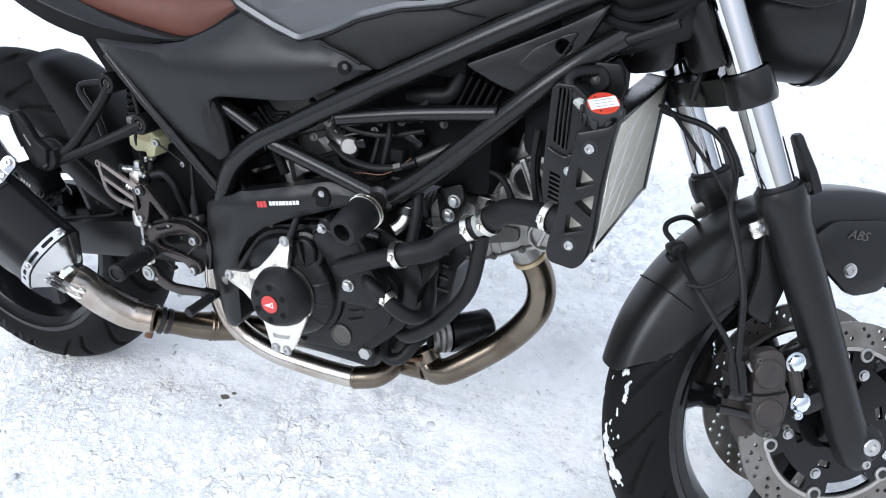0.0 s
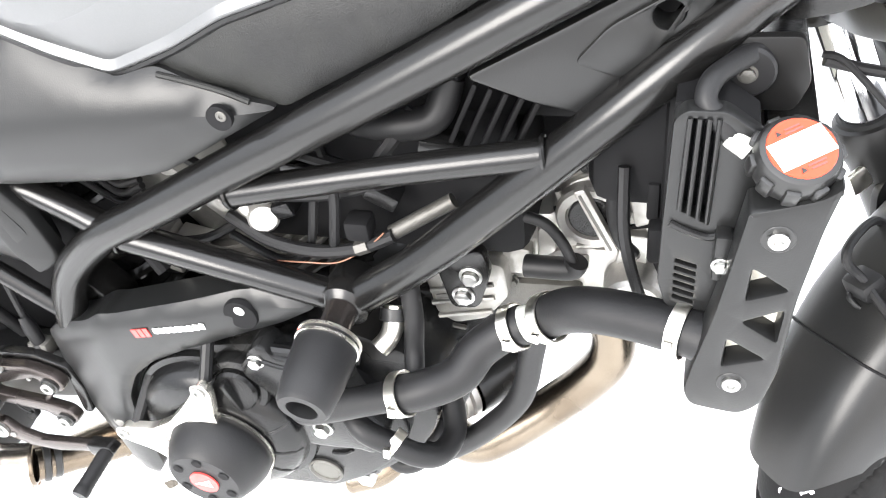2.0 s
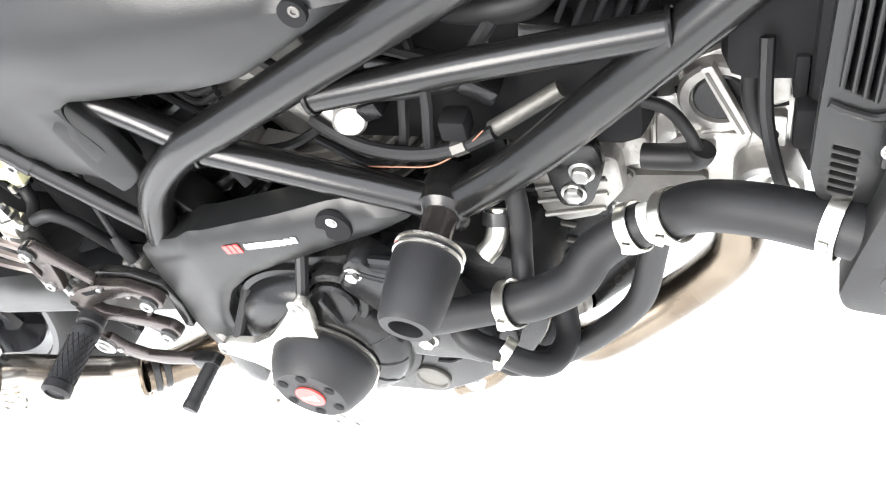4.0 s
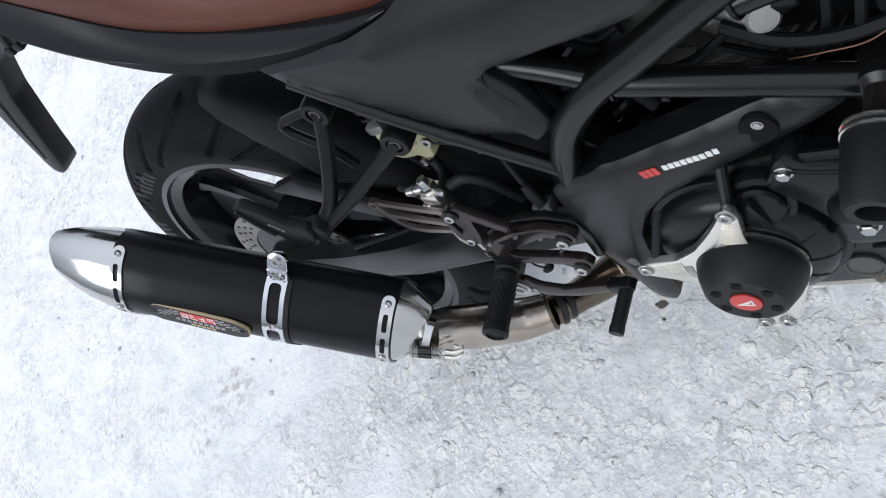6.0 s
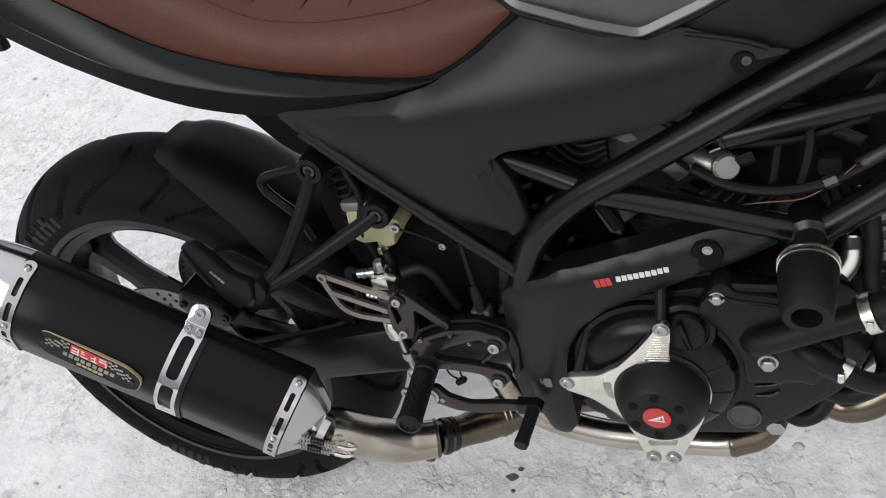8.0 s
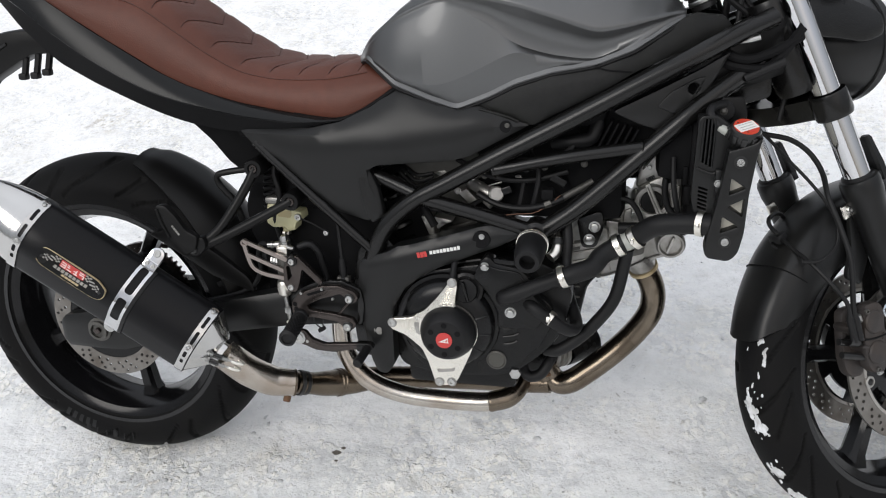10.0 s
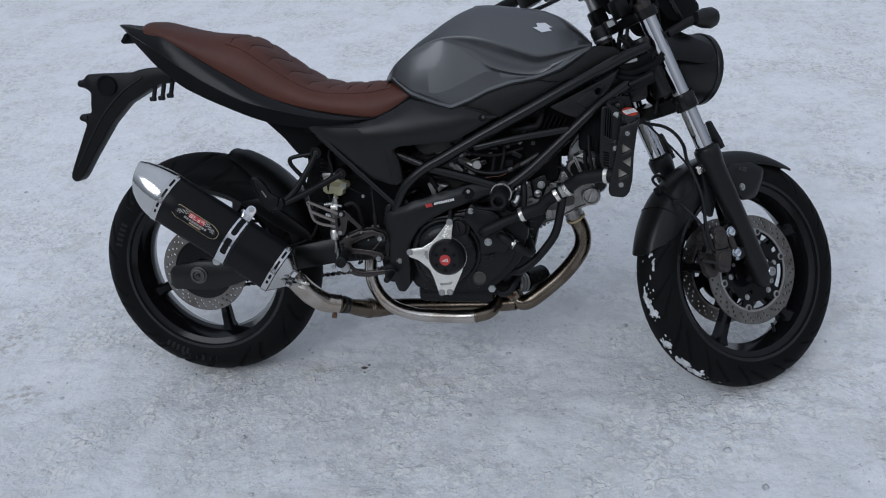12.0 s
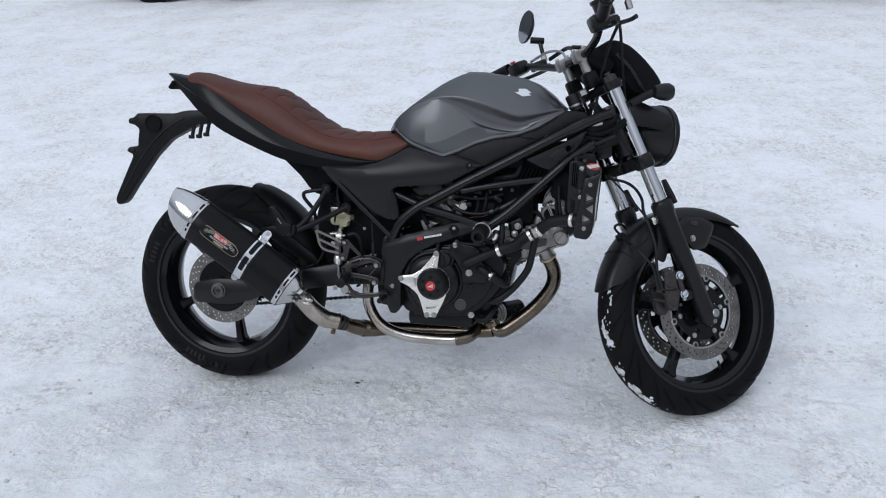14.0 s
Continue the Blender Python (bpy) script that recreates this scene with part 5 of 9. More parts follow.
    part("foot_bolt", lathe([(0.0085, 0), (0.0085, 0.003), (0.007, 0.0045), (0, 0.0045)], (0.2645, -0.182, 0.512), OUT, 18), BLACKBOLT, hb)
    # dust-booted cable behind the rear set, loose screws and wiring
    part("stop_switch_cable", tube([(0.497, -0.105, 0.555), (0.5, -0.112, 0.53), (0.504, -0.118, 0.495), (0.506, -0.12, 0.47)], 0.0032, 8), RUBBER, bike)
    part("cable_boot", lathe([(0.0075, -0.026), (0.0075, -0.014), (0.006, -0.012), (0.007, 0.006), (0.0045, 0.022)], (0.506, -0.12, 0.465), (-0.05, 0, 1), 12), RUBBER, bike)
    part("boot_clip", box((0.506, -0.118, 0.446), (0.022, 0.016, 0.016), 0.003), CASTDARK, bike)
    bolt((0.473, -0.100, 0.5245), OUT, 0.0048, 0.004, ZINC, bike)
    part("thin_cable", tube([(0.426, -0.106, 0.551), (0.445, -0.104, 0.543), (0.472, -0.102, 0.528)], 0.0014, 6), RUBBER, bike)
    for k in range(5):
        y = -0.06 - 0.008 * k
        hose("wiring_loom", [(0.40, y, 0.66), (0.388, y - 0.01, 0.63), (0.372 + 0.006 * k, y - 0.012, 0.59), (0.366 + 0.004 * k, y - 0.01, 0.55), (0.385, y, 0.50)], 0.0042, RUBBER, bike, n=8)
    for k in range(9):
        part("loom_tape", lathe([(0.0105, -0.002), (0.0118, 0), (0.0105, 0.002)], (0.374 - 0.0008 * k, -0.088, 0.632 - 0.011 * k), (-0.1, 0, 1), 14), RUBBER, bike)


rear_set()

# ---- engine ----
def engine():
    case = [(0.585, 0.42), (0.60, 0.452), (0.645, 0.475), (0.705, 0.488), (0.757, 0.497), (0.79, 0.49), (0.82, 0.50), (0.87, 0.48), (0.895, 0.44), (0.885, 0.385), (0.865, 0.345), (0.83, 0.31), (0.80, 0.285), (0.76, 0.275), (0.665, 0.27), (0.60, 0.285), (0.58, 0.33)]
    eng = part("engine", plate(rounded(case, 0.012, 3), -0.105, 0.13, bevel=0.006), ENGINE, bike, "black V-twin engine with grey cast cylinders")
    cover = [(0.598, 0.43), (0.612, 0.456), (0.65, 0.472), (0.70, 0.482), (0.755, 0.492), (0.775, 0.498), (0.795, 0.485), (0.80, 0.468), (0.835, 0.445), (0.862, 0.425), (0.865, 0.39), (0.845, 0.35), (0.815, 0.318), (0.775, 0.29), (0.70, 0.283), (0.65, 0.292), (0.615, 0.32), (0.598, 0.37)]
    part("crankcase_cover", plate(rounded(cover, 0.01, 3), -0.122, -0.10, bevel=0.004), ENGINE, eng, "black crankcase cover")
    part("clutch_cover", lathe([(0.088, -0.012), (0.088, 0.006), (0.0865, 0.0105), (0.081, 0.0115), (0.0795, 0.014), (0.0785, 0.020), (0.074, 0.0265), (0.064, 0.0315), (0.05, 0.034), (0, 0.035)], (0.689, -0.118, 0.385), OUT, 72), ENGINE, eng, "black round clutch cover")
    for a0 in (-35, -8, 20):
        a = radians(a0)
        part("dome_rib", tube([(0.689 + r * math.cos(a), -0.118 - h, 0.385 + r * math.sin(a)) for r, h in ((0.053, 0.0330), (0.063, 0.0312), (0.072, 0.0268), (0.0775, 0.0205))], 0.0016, 6, 3), ENGINE, eng)
    # cast web from the clutch cover to the filler, with a shallow rib
    part("filler_boss", lathe([(0.032, -0.02), (0.031, 0.006), (0.0285, 0.0105), (0.0235, 0.012), (0.0225, 0.009), (0, 0.009)], (0.722, -0.131, 0.449), (0.08, -1, 0.2), 36), ENGINE, eng)
    fill = part("oil_filler_cap", lathe([(0.021, 0), (0.021, 0.006), (0.019, 0.009), (0.016, 0.0095), (0, 0.0095)], (0.7225, -0.1395, 0.4505), (0.08, -1, 0.2), 28), ENGINE, eng, "black slotted oil filler cap")
    part("cap_grip", box((0.724, -0.1505, 0.4525), (0.0055, 0.009, 0.034), 0.002, Matrix.Rotation(radians(-14), 3, "Y")), ENGINE, fill)
    # chevron ribs and the oil window
    top = rounded([(0.735, 0.474), (0.7475, 0.503), (0.7565, 0.5125), (0.766, 0.510), (0.772, 0.5015), (0.811, 0.495), (0.826, 0.481), (0.834, 0.449), (0.857, 0.423), (0.853, 0.408), (0.838, 0.386), (0.827, 0.390), (0.796, 0.387), (0.776, 0.387), (0.774, 0.419), (0.757, 0.449)], 0.006, 3)
    part("raised_cover", plate(top, -0.144, -0.118, bevel=0.005), ENGINE, eng, "black raised water pump cover")
    part("cover_ridge", tube([(0.741, -0.1445, 0.486), (0.752, -0.1445, 0.498), (0.775, -0.1445, 0.492), (0.808, -0.1445, 0.487), (0.818, -0.1445, 0.476)], 0.002, 8), ENGINE, eng)
    for k in range(3):
        z = 0.376 - 0.0137 * k
        part("cast_rib", tube([(0.7815 + 0.001 * k, -0.1225, z), (0.8 - 0.001 * k, -0.1235, z + 0.0035), (0.8125 - 0.0035 * k, -0.1225, z + 0.0085)], 0.0017, 6, 3), ENGINE, eng)
    win = part("oil_window", lathe([(0.0172, -0.003), (0.0172, 0.0065), (0.0152, 0.0075), (0.0138, 0.0055)], (0.7705, -0.118, 0.318), OUT, 28), CASTDARK, eng, "round oil level window")
    part("window_glass", lathe([(0.0140, 0.0054), (0, 0.0056)], (0.7705, -0.118, 0.318), OUT, 24), OLDGLASS, win)
    hexbolt((0.7975, -0.144, 0.4175), OUT, 0.0085, 0.009, ZINC, eng)
    for x, z in ((0.648, 0.472), (0.62, 0.345), (0.70, 0.29)):
        hexbolt((x, -0.122, z), OUT, 0.0058, 0.006, ANOD, eng)
    # lug with its screw above the case and the rail that runs on from it
    part("case_lug", tube([(0.7605, -0.136, 0.5025), (0.79, -0.133, 0.4985), (0.84, -0.13, 0.497)], 0.0058, 10), ENGINE, eng)
    hexbolt((0.7555, -0.144, 0.4955), OUT, 0.0066, 0.007, ZINC, eng)
    # gasket edge and sump
    part("sump", box((0.70, 0.0, 0.258), (0.20, 0.15, 0.05), 0.015), ENGINE, eng)
    part("drain_bolt", lathe([(0.01, 0), (0.01, 0.008), (0, 0.009)], (0.80, -0.1, 0.285), OUT, 6), ZINC, eng)
    # long black studs that hold the guard
    for a, b in (((0.703, -0.150, 0.468), (0.703, -0.12, 0.505)), ((0.613, -0.155, 0.40), (0.628, -0.11, 0.45)), ((0.698, -0.16, 0.30), (0.70, -0.10, 0.31))):
        part("guard_stud", tube([a, b], 0.0055, 10), RUBBER, eng)
    # silver three-armed guard with a black puck
    spider = [(0.6992, 0.472), (0.7057, 0.4795), (0.7125, 0.475), (0.714, 0.466), (0.7075, 0.426), (0.7299, 0.4125), (0.7415, 0.3865), (0.7365, 0.353), (0.7275, 0.3315), (0.7114, 0.2961), (0.7009, 0.2862), (0.6827, 0.2838), (0.6727, 0.2905), (0.6613, 0.3286), (0.6515, 0.351), (0.6250, 0.3733), (0.5998, 0.3828), (0.5958, 0.3925), (0.6025, 0.402), (0.6353, 0.4064), (0.6593, 0.4217), (0.6796, 0.4447), (0.6931, 0.4625)]
    gd = part("engine_guard", plate(rounded(spider, 0.005, 3), -0.1655, -0.1565, bevel=0.0016), ALU, bike, "silver three-armed engine guard with black puck")
    for p in ((0.7057, 0.4725), (0.6025, 0.3945), (0.6805, 0.291), (0.7015, 0.2925)):
        part("bolt_seat", lathe([(0.0082, 0.0003), (0.0078, 0.0008), (0, 0.0008)], (p[0], -0.1655, p[1]), OUT, 20), CAST, gd)
        bolt((p[0], -0.166, p[1]), OUT, 0.0062, 0.0028, ZINC, gd)
    for k in range(11):
        part("arm_ridge", box((0.7045 - 0.0007 * k, -0.1656, 0.462 - 0.003 * k), (0.0135 + 0.0013 * k, 0.0016, 0.0013), 0.0003, Matrix.Rotation(radians(-4), 3, "Y")), ALU, gd)
        part("arm_ridge", box((0.612 + 0.0028 * k, -0.1656, 0.3935 - 0.0002 * k), (0.0012, 0.0016, 0.012 + 0.0016 * k), 0.0003), ALU, gd)
    for q in ([(0.6665, 0.414), (0.6885, 0.4345), (0.6925, 0.4285), (0.685, 0.424), (0.6705, 0.408)], [(0.6395, 0.3985), (0.6485, 0.399), (0.6478, 0.387), (0.6505, 0.3755), (0.6431, 0.3790)], [(0.6765, 0.316), (0.6785, 0.309), (0.706, 0.313), (0.7085, 0.3205), (0.70, 0.3175), (0.685, 0.3155)]):
        part("milled_recess", plate(rounded(q, 0.002, 2), -0.1661, -0.165, bevel=0), CAST, gd)
    pk = part("guard_puck", lathe([(0.0462, 0.0), (0.0472, 0.004), (0.0472, 0.010), (0.0435, 0.022), (0.036, 0.036), (0.032, 0.039), (0, 0.0395)], (0.6968, -0.1545, 0.3835), OUT, 48), RUBBER, gd, "round black plastic puck")
    part("puck_ring", lathe([(0.0484, -0.001), (0.0484, 0.002), (0.047, 0.002), (0.047, -0.001)], (0.6968, -0.1545, 0.3835), OUT, 48, closed=True), ALU, gd)
    em = part("red_disc", lathe([(0.0135, 0), (0.0135, 0.0015), (0, 0.0018)], (0.6968, -0.194, 0.3835), OUT, 28), RED, pk, "round red emblem")
    for q in ([(0.688, 0.3805), (0.7035, 0.3885), (0.7035, 0.3868), (0.692, 0.3807)], [(0.688, 0.3805), (0.7045, 0.3795), (0.7045, 0.381), (0.692, 0.3815)], [(0.7022, 0.3885), (0.7036, 0.3885), (0.7036, 0.3795), (0.7024, 0.3795)], [(0.6955, 0.3825), (0.7005, 0.3848), (0.7005, 0.3835), (0.6975, 0.3822)]):
        part("emblem_mark", plate(q, -0.1962, -0.1955, bevel=0), WHITE, em)
    for k in range(6):
        a = radians(30 + 60 * k)
        # flat dark disc laid on for the shade of a deep hole
        part("puck_hole_disc", lathe([(0.0048, 0.0003), (0, 0.0003)], (0.6968 + 0.0255 * math.cos(a), -0.194, 0.3835 + 0.0255 * math.sin(a)), OUT, 16), DARK, pk)
    # guard cover along the frame, with its print
    gc = [(0.537, 0.482), (0.555, 0.495), (0.590, 0.507), (0.607, 0.518), (0.622, 0.520), (0.68, 0.537), (0.7465, 0.556), (0.769, 0.5595), (0.797, 0.552), (0.811, 0.543), (0.781, 0.5265), (0.735, 0.509), (0.686, 0.4895), (0.645, 0.468), (0.618, 0.445), (0.601, 0.415), (0.594, 0.385), (0.594, 0.33), (0.5945, 0.302), (0.580, 0.281), (0.562, 0.282), (0.552, 0.305), (0.544, 0.35), (0.535, 0.38), (0.5345, 0.43)]
    dep = lambda x, z: float(np.interp(x, [0.54, 0.6, 0.7, 0.81], [0.132, 0.142, 0.139, 0.126])) - 0.25 * max(0, z - float(np.interp(x, [0.55, 0.81], [0.485, 0.553])))
    cv = part("frame_cover", panel(rounded(gc, 0.006, 3), dep, -1, 0.03, 0.008, 0.012, 0.004), MATTE, bike, "matte black guard cover with red and white print")
    # dark ring and disc on the cover stand in for a shaded bolt recess
    part("well_dark_ring", lathe([(0.0135, 0.0006), (0.0142, 0.0008), (0.0146, 0.0), (0.015, -0.004)], (0.7485, -0.1335, 0.5365), OUT, 26), DARK, cv)
    part("well_dark_disc", lathe([(0.0138, 0.0001), (0, -0.0002)], (0.7485, -0.1342, 0.5365), OUT, 24), DARK, cv)
    hexbolt((0.7495, -0.1346, 0.5425), OUT, 0.0042, 0.0016, ZINC, cv)
    hexbolt((0.5705, -0.135, 0.3635), OUT, 0.0092, 0.003, CAST, cv)
    # print: a red patch and a row of slanted white bars in place of letters
    d = Vector((0.97, 0, 0.21)).normalized()
    for k in range(3):
        p = Vector((0.6455, 0, 0.5075)) + d * (0.0058 * k)
        part("red_print", box((p.x, -dep(p.x, p.z) - 0.0004, p.z), (0.0050, 0.0009, 0.0092), 0, Matrix.Rotation(radians(-14), 3, "Y")), RED, cv)
    for k in range(9):
        p = Vector((0.6665, 0, 0.5130)) + d * (0.0058 * k)
        part("white_print", box((p.x, -dep(p.x, p.z) - 0.0004, p.z), (0.0046, 0.0009, 0.0058), 0, Matrix.Rotation(radians(-4), 3, "Y")), WHITE, cv)
    # cylinders: front one leans forward, rear one back
    def cylinder(name, base, axis, length, r, lab):
        ax = Vector(axis).normalized()
        prof = [(r * 0.92, 0)]
        nfin = 7
        for k in range(nfin):
            t = 0.012 + k * 0.011
            prof += [(r * 0.92, t), (r * 1.04, t + 0.0015), (r * 1.04, t + 0.004), (r * 0.92, t + 0.0055)]
        prof += [(r * 1.02, length * 0.58), (r * 1.05, length * 0.6), (r * 1.05, length * 0.8), (r * 0.98, length * 0.84), (r * 0.94, length), (0, length)]
        return part(name, lathe(prof, base, ax, 40), CASTDARK, eng, lab)
    cylinder("front_cylinder", (0.845, 0.045, 0.44), (0.82, 0, 0.50), 0.18, 0.06, "grey cast front cylinder")
    part("front_head", plate(rounded([(0.895, 0.505), (0.903, 0.456), (0.931, 0.438), (0.966, 0.451), (0.995, 0.467), (1.023, 0.479), (1.059, 0.492), (1.063, 0.52), (1.05, 0.545), (1.0, 0.545), (0.95, 0.53)], 0.006, 3), -0.03, 0.06, bevel=0.004), CAST, eng, "grey cast cylinder head")
    for k in range(5):
        part("head_rib", box((0.92 + 0.014 * k, -0.0315, 0.459 + 0.0045 * k), (0.003, 0.005, 0.024), 0.001, Matrix.Rotation(radians(-14), 3, "Y")), CAST, eng)
    part("head_step", plate(rounded([(0.905, 0.478), (0.95, 0.474), (1.005, 0.49), (1.005, 0.51), (0.905, 0.505)], 0.005, 3), -0.037, -0.025, bevel=0.003), CASTDARK, eng)
    part("head_seam", tube([(0.908, -0.031, 0.462), (0.935, -0.031, 0.446), (0.97, -0.031, 0.459), (1.02, -0.031, 0.485), (1.056, -0.031, 0.498)], 0.0016, 8), CASTDARK, eng)
    for x, z in ((0.931, 0.447), (0.968, 0.458), (1.01, 0.478), (1.054, 0.5)):
        hexbolt((x, -0.03, z), OUT, 0.0052, 0.006, CASTDARK, eng)
    part("head_cover", box((1.035, 0.03, 0.575), (0.05, 0.10, 0.14), 0.018, Matrix.Rotation(radians(-32), 3, "Y")), ENGINE, eng)
    # block under the mount plate, and the side of the head set further in
    blk = part("cylinder_block", plate(rounded([(0.875, 0.521), (0.894, 0.546), (0.945, 0.538), (0.948, 0.505), (0.927, 0.475), (0.897, 0.465), (0.881, 0.476), (0.878, 0.497)], 0.006, 3), -0.052, 0.05, bevel=0.005), CAST, eng, "grey cast cylinder block")
    for a, b in (((0.88, 0.49), (0.935, 0.503)), ((0.884, 0.475), (0.932, 0.487)), ((0.88, 0.505), (0.935, 0.518))):
        part("block_rib", tube([(a[0], -0.0525, a[1]), (b[0], -0.0525, b[1])], 0.0024, 8), CAST, blk)
    # darker plates laid on the block for the shade in its hollows
    for x, z in ((0.893, 0.498), (0.915, 0.497), (0.90, 0.512)):
        part("block_hollow_plate", plate(rounded([(x - 0.009, z - 0.003), (x + 0.008, z + 0.001), (x + 0.008, z + 0.006), (x - 0.009, z + 0.002)], 0.001, 2), -0.0528, -0.05, bevel=0), CASTDARK, blk)
    hs = [(0.925, 0.47), (0.938, 0.556), (0.957, 0.575), (0.981, 0.574), (0.985, 0.592), (0.995, 0.607), (1.028, 0.622), (1.04, 0.645), (1.056, 0.645), (1.06, 0.60), (1.059, 0.525), (1.01, 0.50), (0.956, 0.48)]
    hd = part("head_side", plate(rounded(hs, 0.006, 3), -0.026, 0.06, bevel=0.005), CAST, eng, "grey cast cylinder head side")
    for o, d in (([(0.945, 0.57), (0.969, 0.573), (0.968, 0.552), (0.945, 0.556)], 0.034), ([(0.941, 0.547), (0.965, 0.545), (0.962, 0.522), (0.941, 0.514)], 0.038), ([(0.97, 0.563), (0.981, 0.568), (0.984, 0.541), (0.969, 0.53)], 0.032),
                 ([(0.966, 0.524), (0.99, 0.535), (1.01, 0.54), (1.01, 0.525), (0.975, 0.512)], 0.036), ([(1.038, 0.60), (1.056, 0.61), (1.056, 0.575), (1.045, 0.57)], 0.031), ([(1.036, 0.565), (1.055, 0.565), (1.055, 0.532), (1.03, 0.532)], 0.034)):
        part("cast_facet", plate(rounded(o, 0.0035, 3), -d, -0.02, bevel=0.002), CAST, hd)
    for a, b in (((0.986, 0.60), (0.992, 0.575)), ((1.0, 0.545), (1.03, 0.552)), ((0.968, 0.575), (0.966, 0.515)), ((1.042, 0.625), (1.056, 0.632)), ((1.024, 0.545), (1.04, 0.57))):
        part("cast_web", tube([(a[0], -0.028, a[1]), (b[0], -0.028, b[1])], 0.0026, 8), CAST, hd)
    # near-black plates on the casting, standing in for shaded hollows
    for x, z, w, h in ((0.987, 0.573, 0.006, 0.02), (1.037, 0.618, 0.006, 0.014), (1.02, 0.535, 0.014, 0.005), (0.955, 0.5495, 0.024, 0.004), (1.047, 0.569, 0.016, 0.004)):
        part("hollow_dark_plate", box((x, -0.0262, z), (w, 0.002, h), 0, Matrix.Rotation(radians(-12), 3, "Y")), DARK, hd)
    part("cam_cap", lathe([(0.0285, -0.012), (0.0285, 0.006), (0.0265, 0.009), (0.0205, 0.009), (0.0195, 0.004), (0, 0.004)], (1.013, -0.028, 0.581), OUT, 36), CAST, hd)
    part("cam_cap_core", lathe([(0.0185, 0.003), (0.0185, 0.007), (0.017, 0.008), (0.012, 0.0072), (0, 0.0072)], (1.013, -0.028, 0.581), OUT, 28), ENGINE, hd)
    part("cam_strap", plate(rounded([(1.000, 0.611), (1.008, 0.614), (1.034, 0.556), (1.026, 0.552)], 0.002, 2), -0.044, -0.037, bevel=0.0012), CAST, hd, "bright strap over the cam cap")
    part("strap_slot", plate(rounded([(1.0035, 0.608), (1.0055, 0.609), (1.0295, 0.558), (1.0275, 0.557)], 0.0006, 2), -0.0444, -0.0436, bevel=0), CASTDARK, hd)
    part("cam_cover", plate(rounded([(0.985, 0.60), (0.993, 0.638), (1.012, 0.667), (1.04, 0.683), (1.06, 0.68), (1.058, 0.63), (1.03, 0.61)], 0.006, 3), -0.020, 0.06, bevel=0.005), CAST, hd, "grey cast cam cover")
    part("cover_seam", tube([(0.996, -0.021, 0.632), (1.014, -0.021, 0.655), (1.04, -0.021, 0.67), (1.057, -0.021, 0.668)], 0.0018, 8), CASTDARK, hd)
    for x, z in ((1.006, 0.636), (1.03, 0.667), (1.05, 0.64)):
        hexbolt((x, -0.02, z), OUT, 0.005, 0.006, ZINC, hd)
    hexbolt((0.986, -0.027, 0.555), OUT, 0.0062, 0.008, ZINC, hd)
    part("port_bar", box((1.046, -0.055, 0.515), (0.005, 0.006, 0.03), 0.002, Matrix.Rotation(radians(20), 3, "Y")), CAST, eng)
    part("head_port", lathe([(0.0235, -0.02), (0.0235, 0.006), (0.021, 0.010), (0.0185, 0.010), (0.0165, 0.004), (0, 0.004)], (1.046, -0.046, 0.515), (0.05, -1, -0.1), 28), CAST, eng)
    for x, z in ((0.948, 0.508), (1.045, 0.548)):
        hexbolt((x, -0.035, z), OUT, 0.0045, 0.006, CASTDARK, eng)
    cylinder("rear_cylinder", (0.735, 0.02, 0.46), (-0.35, 0, 0.94), 0.22, 0.07, "grey cast rear cylinder")
    part("rear_head", box((0.672, 0.0, 0.64), (0.13, 0.13, 0.09), 0.015, Matrix.Rotation(radians(-20), 3, "Y")), CASTDARK, eng, "grey cast rear cylinder head")
    part("head_cover", box((0.66, 0, 0.685), (0.13, 0.16, 0.04), 0.012, Matrix.Rotation(radians(-20), 3, "Y")), ENGINE, eng)
    part("head_knob", lathe([(0.012, -0.02), (0.0128, 0.0), (0.0128, 0.011), (0.0105, 0.0135), (0, 0.0135)], (0.762, -0.078, 0.598), (0.4, -0.9, 0.25), 22), CAST, eng)
    part("head_pipe", tube([(0.72, -0.06, 0.61), (0.745, -0.075, 0.602), (0.765, -0.08, 0.592)], 0.010, 12), CAST, eng)
    # throttle bodies and clutter in the vee
    part("throttle_body", lathe([(0.03, -0.05), (0.03, 0.05), (0.026, 0.055), (0, 0.055)], (0.86, 0, 0.64), (0.1, -1, 0.1), 24), DARK, eng)
    # dark blocks added to close the gaps between tubes and cylinders
    part("vee_block", box((0.845, 0.0, 0.635), (0.25, 0.12, 0.17), 0.02), DARK, eng)
    part("front_gap_block", box((0.975, 0.0, 0.735), (0.17, 0.13, 0.11), 0.02), DARK, eng)
    part("gap_block_back", box((0.975, 0.035, 0.675), (0.20, 0.05, 0.14), 0.01), DARK, eng)
    part("rear_filler", box((0.60, 0.0, 0.56), (0.10, 0.10, 0.16), 0.02), DARK, eng)
    part("fuel_pipe", tube([(0.735, -0.086, 0.60), (0.77, -0.095, 0.585), (0.81, -0.1, 0.582), (0.845, -0.1, 0.588), (0.875, -0.095, 0.60)], 0.0055, 10), RUBBER, eng)
    part("pipe_fitting", tube([(0.846, -0.101, 0.589), (0.856, -0.1, 0.593)], 0.0058, 6), CASTDARK, eng)
    part("thin_wire", tube([(0.775, -0.1, 0.568), (0.80, -0.104, 0.573), (0.83, -0.105, 0.577), (0.855, -0.102, 0.592), (0.87, -0.1, 0.606)], 0.0007, 6), COPPER, eng)
    part("sensor_plug", box((0.85, -0.095, 0.607), (0.02, 0.02, 0.018), 0.004), DARK, eng)
    part("grey_rod", tube([(0.872, -0.09, 0.598), (0.92, -0.08, 0.625)], 0.006, 12), CASTDARK, eng)
